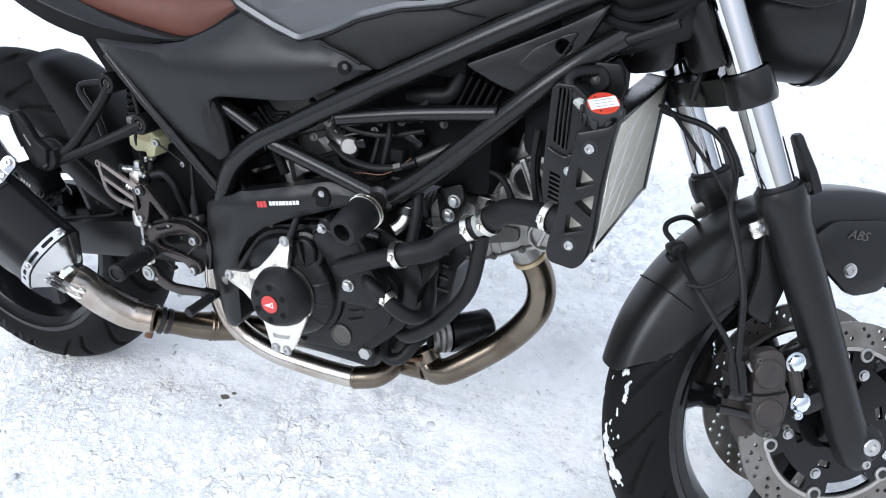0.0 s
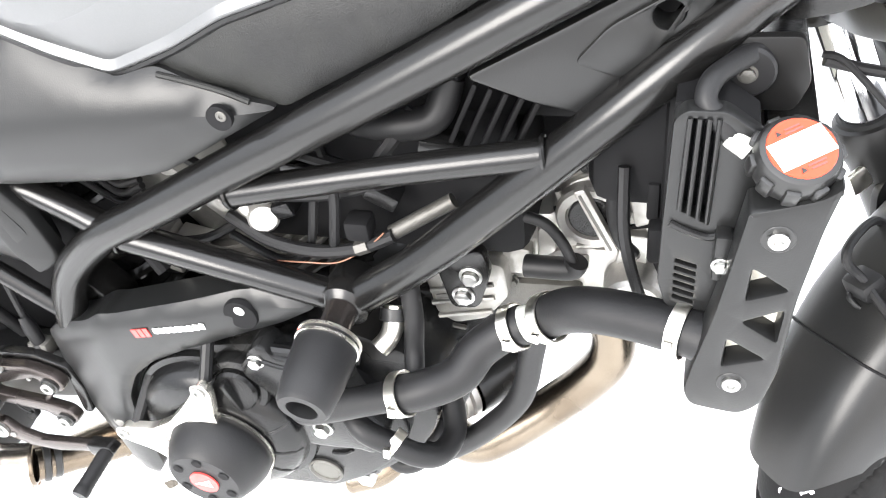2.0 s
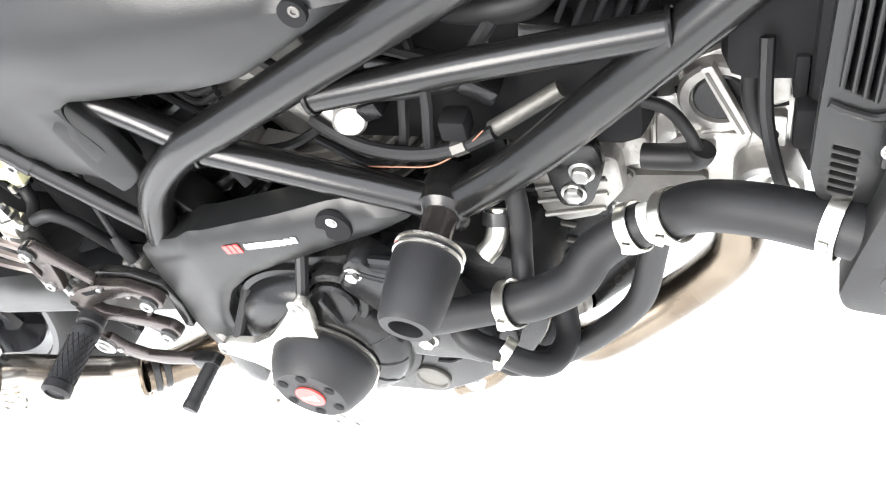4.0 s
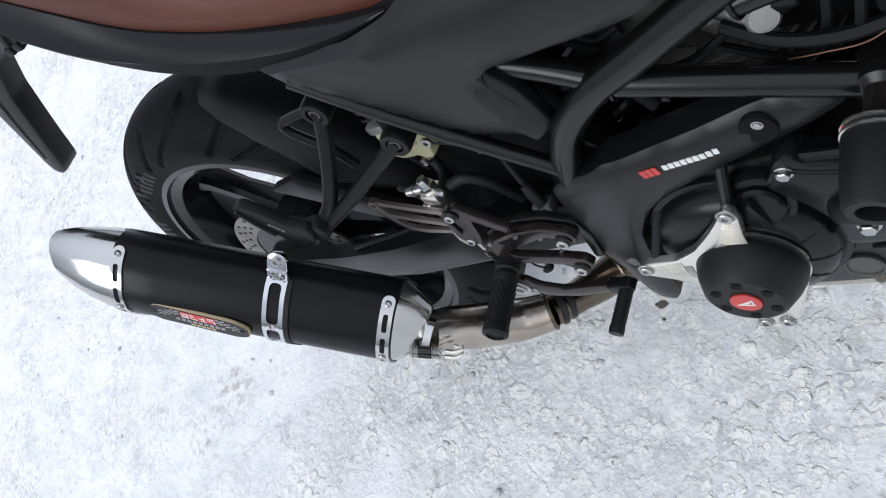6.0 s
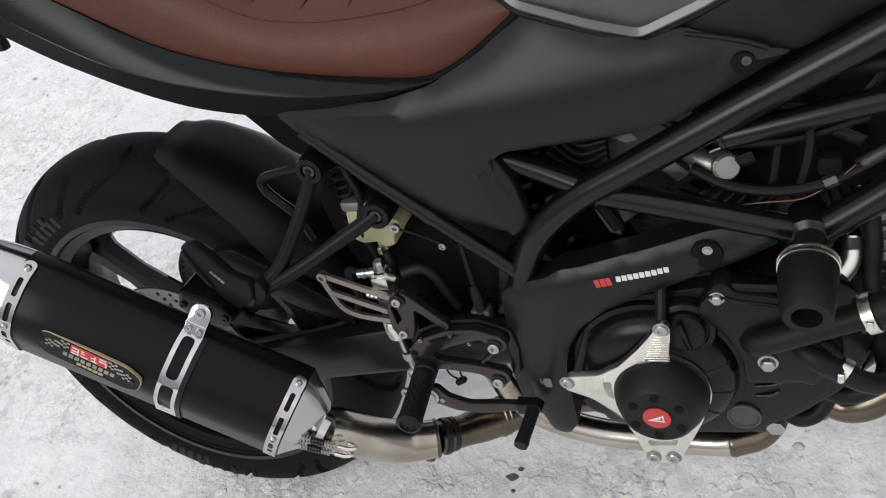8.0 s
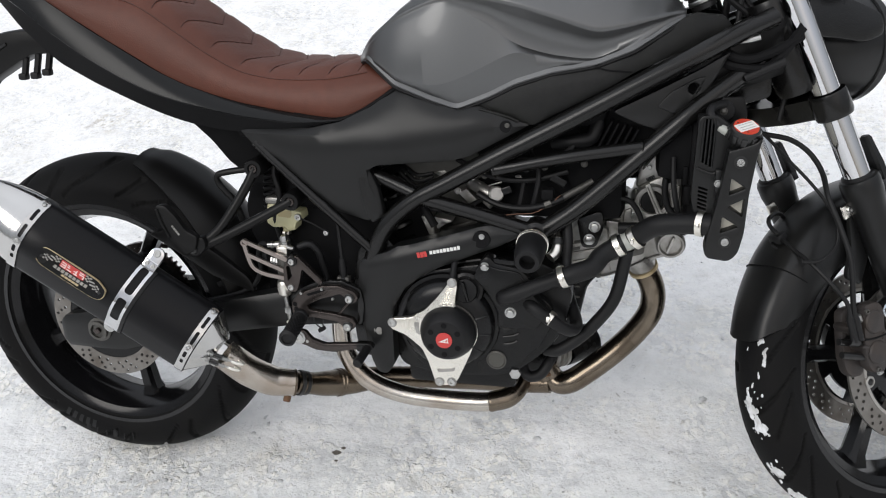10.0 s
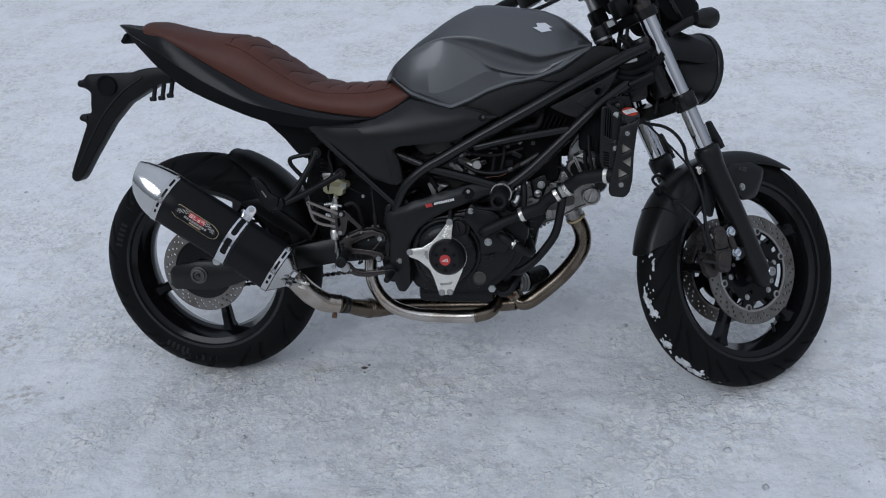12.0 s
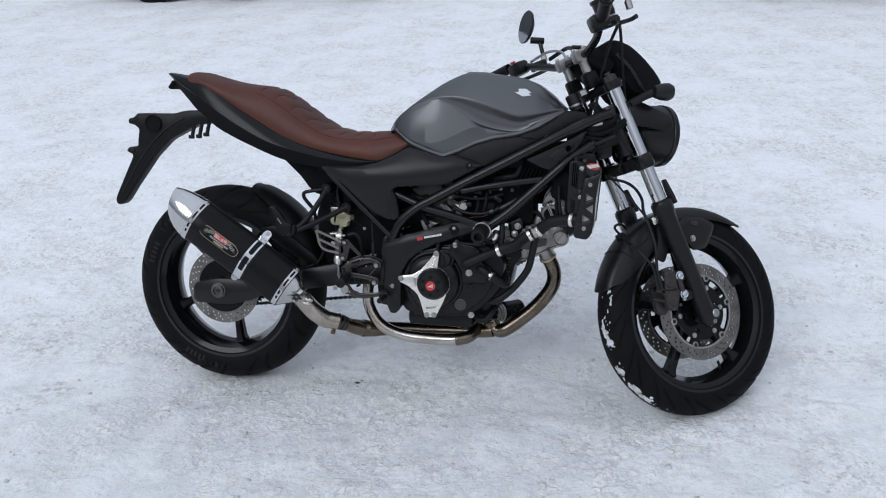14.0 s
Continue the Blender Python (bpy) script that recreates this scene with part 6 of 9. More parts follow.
    part("stay_rod", tube([(0.63, -0.09, 0.60), (0.665, -0.1, 0.545)], 0.007, 10), DARK, eng)
    for k in range(4):
        part("spark_lead", tube([(0.60, -0.05 - 0.01 * k, 0.64 - 0.006 * k), (0.63, -0.075, 0.625 - 0.01 * k), (0.66, -0.08, 0.63 - 0.006 * k)], 0.003, 8), RUBBER, eng)
    for k in range(5):
        part("head_fin", box((0.935 + 0.010 * k, -0.06, 0.70 - 0.003 * k), (0.0035, 0.05, 0.05), 0.001, Matrix.Rotation(radians(25), 3, "Y")), DARK, eng)
    part("breather_pipe", tube([(0.855, -0.075, 0.685), (0.89, -0.085, 0.69), (0.915, -0.08, 0.695), (0.925, -0.07, 0.72)], 0.011, 12), RUBBER, eng)
    # pale castings and a spring that show between the tubes
    for o, d in (([(0.726, 0.609), (0.741, 0.613), (0.752, 0.593), (0.765, 0.581), (0.752, 0.569), (0.733, 0.587)], 0.072), ([(0.697, 0.594), (0.712, 0.601), (0.735, 0.578), (0.72, 0.571)], 0.066), ([(0.635, 0.552), (0.653, 0.556), (0.66, 0.517), (0.648, 0.521)], 0.075), ([(0.657, 0.552), (0.689, 0.545), (0.675, 0.538), (0.662, 0.528)], 0.07), ([(0.656, 0.627), (0.676, 0.632), (0.687, 0.621), (0.675, 0.618)], 0.066)):
        part("vee_casting", plate(rounded(o, 0.0015, 2), -d, -0.045, bevel=0.0015), CAST, eng)
    part("bent_wire", tube([(0.735, -0.075, 0.616), (0.744, -0.075, 0.607), (0.756, -0.075, 0.612), (0.773, -0.075, 0.617)], 0.0014, 8), CAST, eng)
    for k in range(6):
        part("spring_wire", tube([(0.607 + 0.0045 * k, -0.062, 0.622 - 0.002 * k), (0.615 + 0.0045 * k, -0.066, 0.630 - 0.002 * k)], 0.0011, 6), ALU, eng)
    # looms, clips and small fittings in the vee
    for pts, r in (([(0.70, -0.08, 0.655), (0.76, -0.09, 0.63), (0.82, -0.085, 0.625), (0.88, -0.08, 0.64)], 0.0045), ([(0.72, -0.07, 0.565), (0.77, -0.085, 0.555), (0.80, -0.09, 0.575), (0.81, -0.08, 0.62)], 0.0038),
                   ([(0.82, -0.075, 0.67), (0.835, -0.095, 0.64), (0.83, -0.1, 0.60), (0.82, -0.09, 0.57)], 0.004), ([(0.90, -0.08, 0.70), (0.88, -0.095, 0.675), (0.86, -0.09, 0.655), (0.80, -0.08, 0.66)], 0.005),
                   ([(0.62, -0.06, 0.60), (0.65, -0.09, 0.575), (0.70, -0.085, 0.57), (0.74, -0.07, 0.585)], 0.004),
                   ([(1.04, -0.09, 0.67), (1.042, -0.105, 0.63), (1.05, -0.108, 0.59), (1.06, -0.1, 0.55)], 0.0042)):
        part("vee_cable", tube(pts, r, 8), RUBBER, eng)
    for x, z, m in ((0.80, 0.625, CAST), (0.842, 0.645, CASTDARK), (0.872, 0.655, CAST), (0.745, 0.628, CASTDARK), (0.905, 0.652, CASTDARK), (0.70, 0.60, CAST), (0.725, 0.625, CAST)):
        hexbolt((x, -0.076, z), (0.1, -1, 0.2), 0.005, 0.008, m, eng)
    for x, z, w, t in ((0.805, 0.645, 0.03, 12), (0.78, 0.605, 0.022, -20), (0.865, 0.625, 0.028, 30), (0.915, 0.67, 0.03, 8)):
        part("connector", box((x, -0.075, z), (w, 0.022, 0.014), 0.003, Matrix.Rotation(radians(t), 3, "Y")), ENGINE, eng)
    # engine mount plate with two bright bolts
    part("mount_plate", plate(rounded([(0.895, 0.56), (0.935, 0.575), (0.94, 0.55), (0.928, 0.512), (0.905, 0.51)], 0.008, 3), -0.076, -0.066, bevel=0.002), SATIN, eng)
    hexbolt((0.9245, -0.076, 0.548), OUT, 0.0085, 0.008, ZINC, eng)
    hexbolt((0.9165, -0.076, 0.526), OUT, 0.0085, 0.007, ZINC, eng)
    # crash pad at the tube node
    d = Vector((-0.02, -1, -0.16)).normalized()
    cp = part("crash_pad", lathe([(0.018, 0.033), (0.0238, 0.038), (0.0243, 0.048), (0.0232, 0.072), (0.0205, 0.094), (0.018, 0.0975), (0.012, 0.0975), (0.0112, 0.08), (0, 0.08)], (0.834, -0.116, 0.548), d, 36), RUBBER, bike, "black round crash pad with silver ring")
    part("pad_stem", lathe([(0.0125, -0.01), (0.0125, 0.036)], (0.834, -0.116, 0.548), d, 24), ANOD, cp)
    for h in (0.0375, 0.043):
        part("pad_ring", lathe([(0.0235, h - 0.0014), (0.0253, h - 0.001), (0.0253, h + 0.001), (0.0235, h + 0.0014)], (0.834, -0.116, 0.548), d, 36, closed=True), ALU, cp)
    part("red_mark", box(Vector((0.834, -0.116, 0.548)) + d * 0.040 + Vector((-0.0205, 0, 0.010)), (0.003, 0.003, 0.006), 0.001), RED, cp)
    # cooling: water pump pipe, hoses, clips, joint, lower hoses
    part("water_pump_pipe", tube([(0.784, -0.138, 0.4425), (0.79, -0.149, 0.4455), (0.82, -0.152, 0.460), (0.85, -0.153, 0.475), (0.882, -0.1525, 0.489)], 0.0125, 16), RUBBER, bike, "black water pump pipe")
    hose("coolant_hose", [(0.872, -0.1525, 0.4845), (0.90, -0.15, 0.4945), (0.925, -0.138, 0.502), (0.938, -0.122, 0.515), (0.955, -0.111, 0.525), (0.972, -0.108, 0.534)], 0.0155, RUBBER, bike, "thick black coolant hose")
    hose("coolant_hose", [(0.985, -0.108, 0.540), (1.0, -0.112, 0.555), (1.02, -0.122, 0.57), (1.05, -0.132, 0.578), (1.085, -0.145, 0.583), (1.10, -0.15, 0.583)], 0.0165, RUBBER, bike, "thick black coolant hose")
    part("hose_joint", tube([(0.96, -0.108, 0.528), (0.978, -0.108, 0.537), (0.992, -0.109, 0.546)], 0.0145, 16), PALESEAL, bike, "pale hose joint")
    for at, dr, r in (((0.882, -0.1525, 0.4888), (0.9, 0.0, 0.4), 0.0172), ((0.964, -0.1085, 0.530), (0.85, 0, 0.5), 0.0172), ((0.990, -0.1095, 0.545), (0.75, -0.2, 0.6), 0.0178), ((1.083, -0.144, 0.583), (1, -0.35, 0.02), 0.0182)):
        clamp_band(at, dr, r, bike, ALU, 0.0095)
    hose("drain_hose", [(0.978, -0.10, 0.522), (0.974, -0.097, 0.495), (0.961, -0.095, 0.432), (0.932, -0.095, 0.386), (0.902, -0.095, 0.353), (0.872, -0.095, 0.331), (0.85, -0.085, 0.325)], 0.0105, RUBBER, bike)
    hose("oil_cooler_hose", [(0.815, -0.12, 0.436), (0.835, -0.147, 0.43), (0.861, -0.147, 0.412), (0.88, -0.144, 0.398), (0.895, -0.133, 0.388), (0.902, -0.11, 0.386), (0.897, -0.088, 0.396), (0.886, -0.065, 0.415), (0.88, -0.04, 0.44)], 0.0105, RUBBER, bike)
    hose("oil_cooler_hose", [(0.86, -0.03, 0.294), (0.854, -0.05, 0.287), (0.841, -0.062, 0.267), (0.824, -0.066, 0.26), (0.811, -0.062, 0.266), (0.806, -0.05, 0.281), (0.81, -0.035, 0.291)], 0.0098, RUBBER, bike)
    part("crankcase_front", plate(rounded([(0.79, 0.30), (0.80, 0.25), (0.834, 0.249), (0.848, 0.272), (0.874, 0.30), (0.888, 0.33), (0.901, 0.36), (0.907, 0.39), (0.914, 0.425), (0.932, 0.448), (0.938, 0.485), (0.84, 0.485)], 0.008, 3), -0.035, 0.07, bevel=0.005), ENGINE, eng, "black crankcase front")
    for k in range(4):
        part("crankcase_rib", box((0.872, -0.0365, 0.39 + 0.02 * k), (0.06, 0.005, 0.003), 0.001, Matrix.Rotation(radians(8), 3, "Y")), CASTDARK, eng)
    clamp_band((0.862, -0.1448, 0.4125), (0.85, -0.25, -0.5), 0.0112, bike, ALU, 0.009)
    el = part("metal_elbow", tube([(0.868, -0.103, 0.534), (0.868, -0.114, 0.522), (0.865, -0.121, 0.515), (0.859, -0.128, 0.51)], 0.0085, 14), ALU, bike, "bare metal hose elbow")
    part("elbow_band", lathe([(0.0098, -0.005), (0.0108, -0.005), (0.0108, 0.005), (0.0098, 0.005)], (0.868, -0.108, 0.53), (0, -0.6, -0.8), 18, closed=True), BLACKBOLT, el)
    hose("ribbed_hose", [(0.882, -0.1, 0.56), (0.885, -0.11, 0.53), (0.884, -0.118, 0.505), (0.886, -0.13, 0.49)], 0.008, RUBBER, bike)
    hose("plug_lead", [(0.93, -0.045, 0.588), (0.949, -0.05, 0.59), (0.965, -0.05, 0.59), (0.981, -0.05, 0.583), (0.993, -0.05, 0.565), (1.0, -0.05, 0.546)], 0.0045, RUBBER, bike)
    part("plug_cap", tube([(1.003, -0.05, 0.549), (0.999, -0.05, 0.541), (0.985, -0.05, 0.54), (0.962, -0.048, 0.538)], 0.0095, 14), RUBBER, bike)
    hose("loom_tube", [(1.03, -0.05, 0.76), (1.036, -0.053, 0.72), (1.037, -0.055, 0.69), (1.036, -0.06, 0.654), (1.032, -0.06, 0.631), (1.031, -0.06, 0.608), (1.036, -0.06, 0.584), (1.046, -0.058, 0.568)], 0.0052, RUBBER, bike)
    fo, fd = Vector((0.862, 0.034, 0.263)), Vector((0.65, 0.76, -0.02))
    of = part("oil_filter", lathe([(0.030, 0.010), (0.031, 0.014), (0.031, 0.074), (0.032, 0.076), (0.032, 0.080), (0.028, 0.084), (0, 0.084)], fo, fd, 28), ENGINE, bike, "black oil filter canister")
    part("filter_seat", lathe([(0.020, -0.022), (0.026, -0.020), (0.026, -0.015), (0.022, -0.013), (0.028, -0.011), (0.028, -0.005), (0.023, -0.003), (0.029, -0.001), (0.029, 0.006), (0.024, 0.009)], fo, fd, 28), CAST, of, "bare metal oil filter seat")
    lug = part("sump_lug", plate(rounded([(0.730, 0.252), (0.738, 0.222), (0.758, 0.212), (0.782, 0.214), (0.796, 0.228), (0.806, 0.255)], 0.006, 3), -0.012, 0.03, bevel=0.003), CASTDARK, eng, "grey cast lug under the sump")
    for x in (0.7455, 0.7695):
        part("lug_eye", lathe([(0.0085, 0), (0.0085, 0.004), (0.005, 0.0045), (0.0045, 0.001), (0, 0.001)], (x, -0.012, 0.2275), OUT, 18), CAST, lug)


engine()


def radiator():
    """The radiator stands across the front of the engine; its right end is capped by a slotted guard."""
    R, mid = Matrix.Rotation(radians(4), 3, "Y"), Vector((1.129, -0.02, 0.63))
    core = part("radiator", box(mid, (0.026, 0.235, 0.152), 0.002, R), FINS, bike, "radiator with fine grey metal fins")
    for k in range(38):
        part("cooling_fin", box(mid + R @ Vector((0.0132, 0, -0.072 + k * 0.0039)), (0.0018, 0.23, 0.0014), 0, R), FINS, core)
    # thin white diagonal lines across the core
    for y0, z0, y1, z1 in ((-0.108, -0.05, -0.03, 0.06), (-0.1, 0.0, -0.02, 0.012), (-0.06, -0.06, 0.05, 0.05), (-0.11, 0.03, 0.0, 0.066), (-0.02, -0.066, 0.09, 0.0), (-0.09, -0.03, 0.02, -0.005), (0.0, 0.02, 0.09, 0.06)):
        part("diagonal_line", tube([mid + R @ Vector((0.0142, y0, z0)), mid + R @ Vector((0.0145, (y0 + y1) / 2, (z0 + z1) / 2 + 0.004)), mid + R @ Vector((0.0142, y1, z1))], 0.0006, 5), WHITE, core)
    part("edge_strip", box(mid + R @ Vector((0.010, -0.119, 0.0)), (0.012, 0.003, 0.156), 0.0008, R), ALU, core)
    for z in (-0.078, 0.078):
        part("tank_rail", box(mid + R @ Vector((0, 0, z)), (0.03, 0.245, 0.008), 0.003, R), SATIN, core)
    part("left_end", box(mid + Vector((0, 0.123, 0)), (0.034, 0.014, 0.165), 0.005, R), SATIN, core)
    o = [(1.087, 0.550), (1.092, 0.537), (1.124, 0.533), (1.136, 0.546), (1.142, 0.577), (1.144, 0.636), (1.150, 0.69), (1.156, 0.722), (1.147, 0.712), (1.116, 0.701), (1.111, 0.70), (1.107, 0.67), (1.1, 0.62), (1.091, 0.575)]
    tri = [[(1.118, 0.660), (1.117, 0.636), (1.138, 0.646)], [(1.138, 0.630), (1.117, 0.618), (1.137, 0.604)], [(1.110, 0.602), (1.109, 0.578), (1.132, 0.588)]]
    g = part("radiator_guard", plate(rounded(o, 0.007, 3), -0.168, -0.145, holes=[rounded(t, 0.002, 2) for t in tri], bevel=0.003), MATTE, bike, "black slotted radiator side guard")
    part("guard_back", plate(rounded([(1.102, 0.565), (1.134, 0.565), (1.142, 0.67), (1.112, 0.67)], 0.004, 2), -0.151, -0.147, bevel=0), FINS, g, "pale metal radiator end behind the guard")
    for x, z in ((1.128, 0.684), (1.116, 0.5645)):
        part("bolt_recess", lathe([(0.0092, 0.0002), (0.0088, 0.0006), (0.006, 0.0004), (0, 0.0004)], (x, -0.168, z), OUT, 20), BLACKBOLT, g)
        bolt((x, -0.168, z), OUT, 0.0058, 0.0035, ZINC, g)
    # vented inner shroud: long slots above, a bolted lug, louvres below
    o = [(1.0690, 0.738), (1.0750, 0.744), (1.0960, 0.744), (1.1080, 0.735), (1.1170, 0.728), (1.1170, 0.60), (1.1050, 0.585), (1.0900, 0.59), (1.0710, 0.60), (1.0660, 0.62), (1.0665, 0.66)]
    slots = []
    for k in range(3):
        x0, x1 = 1.0792 + 0.0050 * k, 1.0772 + 0.0053 * k
        slots.append([(x0, 0.739), (x0 + 0.0022, 0.739), (x1 + 0.0024, 0.675 - 0.003 * k), (x1, 0.676 - 0.003 * k)])
    for k in range(6):
        z = 0.6065 + 0.006 * k
        slots.append([(1.0760, z), (1.0885, z - 0.004), (1.0885, z - 0.0012), (1.0760, z + 0.0028)])
    s = part("radiator_shroud", plate(rounded(o, 0.004, 3), -0.14, -0.128, holes=[rounded(t, 0.0006, 2) for t in slots], bevel=0.0015), MATTE, bike, "black ribbed radiator shroud")
    for k in range(4):
        part("shroud_rib", tube([(1.0776 + 0.0050 * k, -0.1405, 0.740), (1.0766 + 0.0052 * k, -0.142, 0.708), (1.0757 + 0.0053 * k, -0.1405, 0.678 - 0.003 * k)], 0.0015, 8), MATTE, s)
    part("shroud_back", plate(rounded([(1.0690, 0.741), (1.0960, 0.741), (1.1150, 0.727), (1.1170, 0.59), (1.0750, 0.60)], 0.002, 2), -0.126, -0.10, bevel=0), DARK, s)
    part("shroud_step", tube([(1.0710, -0.141, 0.668), (1.0800, -0.142, 0.664), (1.0930, -0.142, 0.66), (1.102, -0.142, 0.664)], 0.0022, 8), MATTE, s)
    part("shroud_lug", box((1.1020, -0.145, 0.651), (0.010, 0.014, 0.034), 0.0025), MATTE, s)
    part("shroud_plug", box((1.0630, -0.09, 0.612), (0.012, 0.02, 0.03), 0.003), DARK, s)
    part("shroud_plug", box((1.0590, -0.08, 0.64), (0.008, 0.016, 0.03), 0.002), DARK, s)
    # two dark boxes added so that no bright snow shows behind the radiator
    part("upper_radiator_filler", box((1.055, 0.0, 0.69), (0.08, 0.17, 0.12), 0.015), DARK, bike, "dark filler box above and behind the radiator")
    part("radiator_filler", box((1.082, 0.0, 0.655), (0.045, 0.19, 0.19), 0.02), DARK, bike, "dark filler box behind the radiator core")
    hexbolt((1.1015, -0.152, 0.648), OUT, 0.005, 0.005, ZINC, s)
    # filler neck and cap
    ax = Vector((0.12, -0.42, 0.9)).normalized()
    o = Vector((1.1308, -0.144, 0.7145))
    cap = part("radiator_cap", lathe([(0.014, -0.02), (0.014, -0.002), (0.0215, 0.0), (0.0222, 0.003), (0.0222, 0.014), (0.0205, 0.018), (0.0178, 0.0195), (0, 0.0195)], o, ax, 30), BLACKBOLT, bike, "black radiator cap with orange and white label")
    Rm = frame_of(ax)
    for k in range(10):
        a = k * math.pi / 5
        part("cap_grip", box(o + Rm @ Vector((0.0222 * math.cos(a), 0.0222 * math.sin(a), 0.007)), (0.005, 0.008, 0.013), 0.0015, Rm @ Matrix.Rotation(a, 3, "Z")), BLACKBOLT, cap)
    lab = part("label", lathe([(0.0178, 0.0196), (0.0175, 0.0203), (0, 0.0203)], o, ax, 30), ORANGE, cap, "orange and white warning label")
    part("label_band", box(o + ax * 0.0204, (0.0315, 0.0165, 0.0006), 0, Rm @ Matrix.Rotation(radians(20), 3, "Z")), WHITE, lab)
    for k in range(3):
        part("label_line", box(o + ax * 0.0208 + Rm @ (Matrix.Rotation(radians(20), 3, "Z") @ Vector((0, -0.005 + 0.005 * k, 0))), (0.024, 0.0006, 0.0005), 0, Rm @ Matrix.Rotation(radians(20), 3, "Z")), CAST, lab)
    turn = Rm @ Matrix.Rotation(radians(20), 3, "Z")
    for sg in (-1, 1):
        part("warning_mark", lathe([(0.0019, 0), (0.0019, 0.0004), (0, 0.0004)], o + ax * 0.0203 + turn @ Vector((-0.0065, sg * 0.0116, 0)), ax, 3), BLACKBOLT, lab)
        for k in range(2):
            part("warning_line", box(o + ax * 0.0205 + turn @ Vector((0.002, sg * (0.0103 + 0.0021 * k), 0)), (0.0105 - 0.002 * k, 0.0009, 0.0004), 0, turn), RED, lab)
    part("overflow_nipple", tube([(1.1095, -0.140, 0.7215), (1.0985, -0.136, 0.7275)], 0.0066, 14), PALESEAL, cap, "pale band on the overflow hose")
    hose("overflow_hose", [(1.1005, -0.1365, 0.7265), (1.093, -0.135, 0.7352), (1.085, -0.131, 0.745), (1.087, -0.122, 0.752), (1.096, -0.108, 0.7535), (1.11, -0.09, 0.753)], 0.0062, RUBBER, bike)


radiator()

# ---- exhaust ----
SIL_A, SIL_DIR = Vector((0.267, -0.213, 0.360)), Vector((-0.8165, -0.055, 0.572)).normalized()
SIL_L = Vector((0, -1, 0)) - SIL_DIR * Vector((0, -1, 0)).dot(SIL_DIR)
SIL_L.normalize()
SIL_P = SIL_DIR.cross(SIL_L)
if SIL_P.z < 0:
    SIL_P = -SIL_P
# the sleeve's section, outwards and upwards from its axis: an uneven rounded hexagon
SIL_SECTION = rounded([(-0.012, 0.0655), (0.010, 0.0555), (0.0335, 0.0275), (0.0405, -0.004), (0.0215, -0.058), (0.004, -0.0665), (-0.028, -0.064), (-0.055, -0.028), (-0.057, 0.02), (-0.046, 0.046), (-0.034, 0.060)], 0.014, 5)


def sil_ring(s, grow=0.0, f=1.0, g=1.0):
    """The section at s metres from the sleeve's front, grown outwards, or scaled by f across and g in height."""
    u = s / 0.322
    cl, cp = -0.01, 0.0
    out = []
    for a, b in SIL_SECTION:
        d = Vector((a - cl, b - cp))
        d = d + d.normalized() * grow
        out.append(tuple(SIL_A + SIL_DIR * s + SIL_L * (cl + d.x * f + 0.0155 * u) + SIL_P * (cp + d.y * g + 0.0052 * u)))
    return out


def sil_chain():
    """The section's outer run from its top down to its foot, with the length along it."""
    n = len(SIL_SECTION)
    start = max(range(n), key=lambda i: SIL_SECTION[i][1])
    run, q = [SIL_SECTION[start]], [0.0]
    for k in range(1, n):
        p = SIL_SECTION[(start + k) % n]
        q.append(q[-1] + math.hypot(p[0] - run[-1][0], p[1] - run[-1][1]))
        run.append(p)
        if p[1] < -0.0655:
            break
    return run, q


SIL_RUN, SIL_Q = sil_chain()


def sil_skin(s, q, lift=0.0):
    """The point on the skin s from the front and q along the outer run, raised by lift; and the skin's normal."""
    def at(x):
        return np.interp(x, SIL_Q, [p[0] for p in SIL_RUN]), np.interp(x, SIL_Q, [p[1] for p in SIL_RUN])
    a, b = at(q)
    a0, b0 = at(max(0, q - 0.003))
    a1, b1 = at(min(SIL_Q[-1], q + 0.003))
    n2 = Vector((b0 - b1, a1 - a0)).normalized()
    nrm = SIL_L * n2.x + SIL_P * n2.y
    u = s / 0.322
    return SIL_A + SIL_DIR * s + SIL_L * (float(a) + 0.0155 * u) + SIL_P * (float(b) + 0.0052 * u) + nrm * lift, nrm


def sil_plate(outline, holes, low, high):
    """A thin plate bent over the sleeve: its outline as (s, q)."""
    def dense(ring):
        out = []
        for i in range(len(ring)):
            a, b = Vector(ring[i]), Vector(ring[(i + 1) % len(ring)])
            n = max(1, int((b - a).length / 0.004))
            out += [tuple(a.lerp(b, k / n)) for k in range(n)]
        return out
    bm = plate(dense(outline), high, low, [dense(h) for h in holes], bevel=0)
    for v in bm.verts:
        v.co = sil_skin(v.co.x, v.co.z, v.co.y)[0]
    return bm


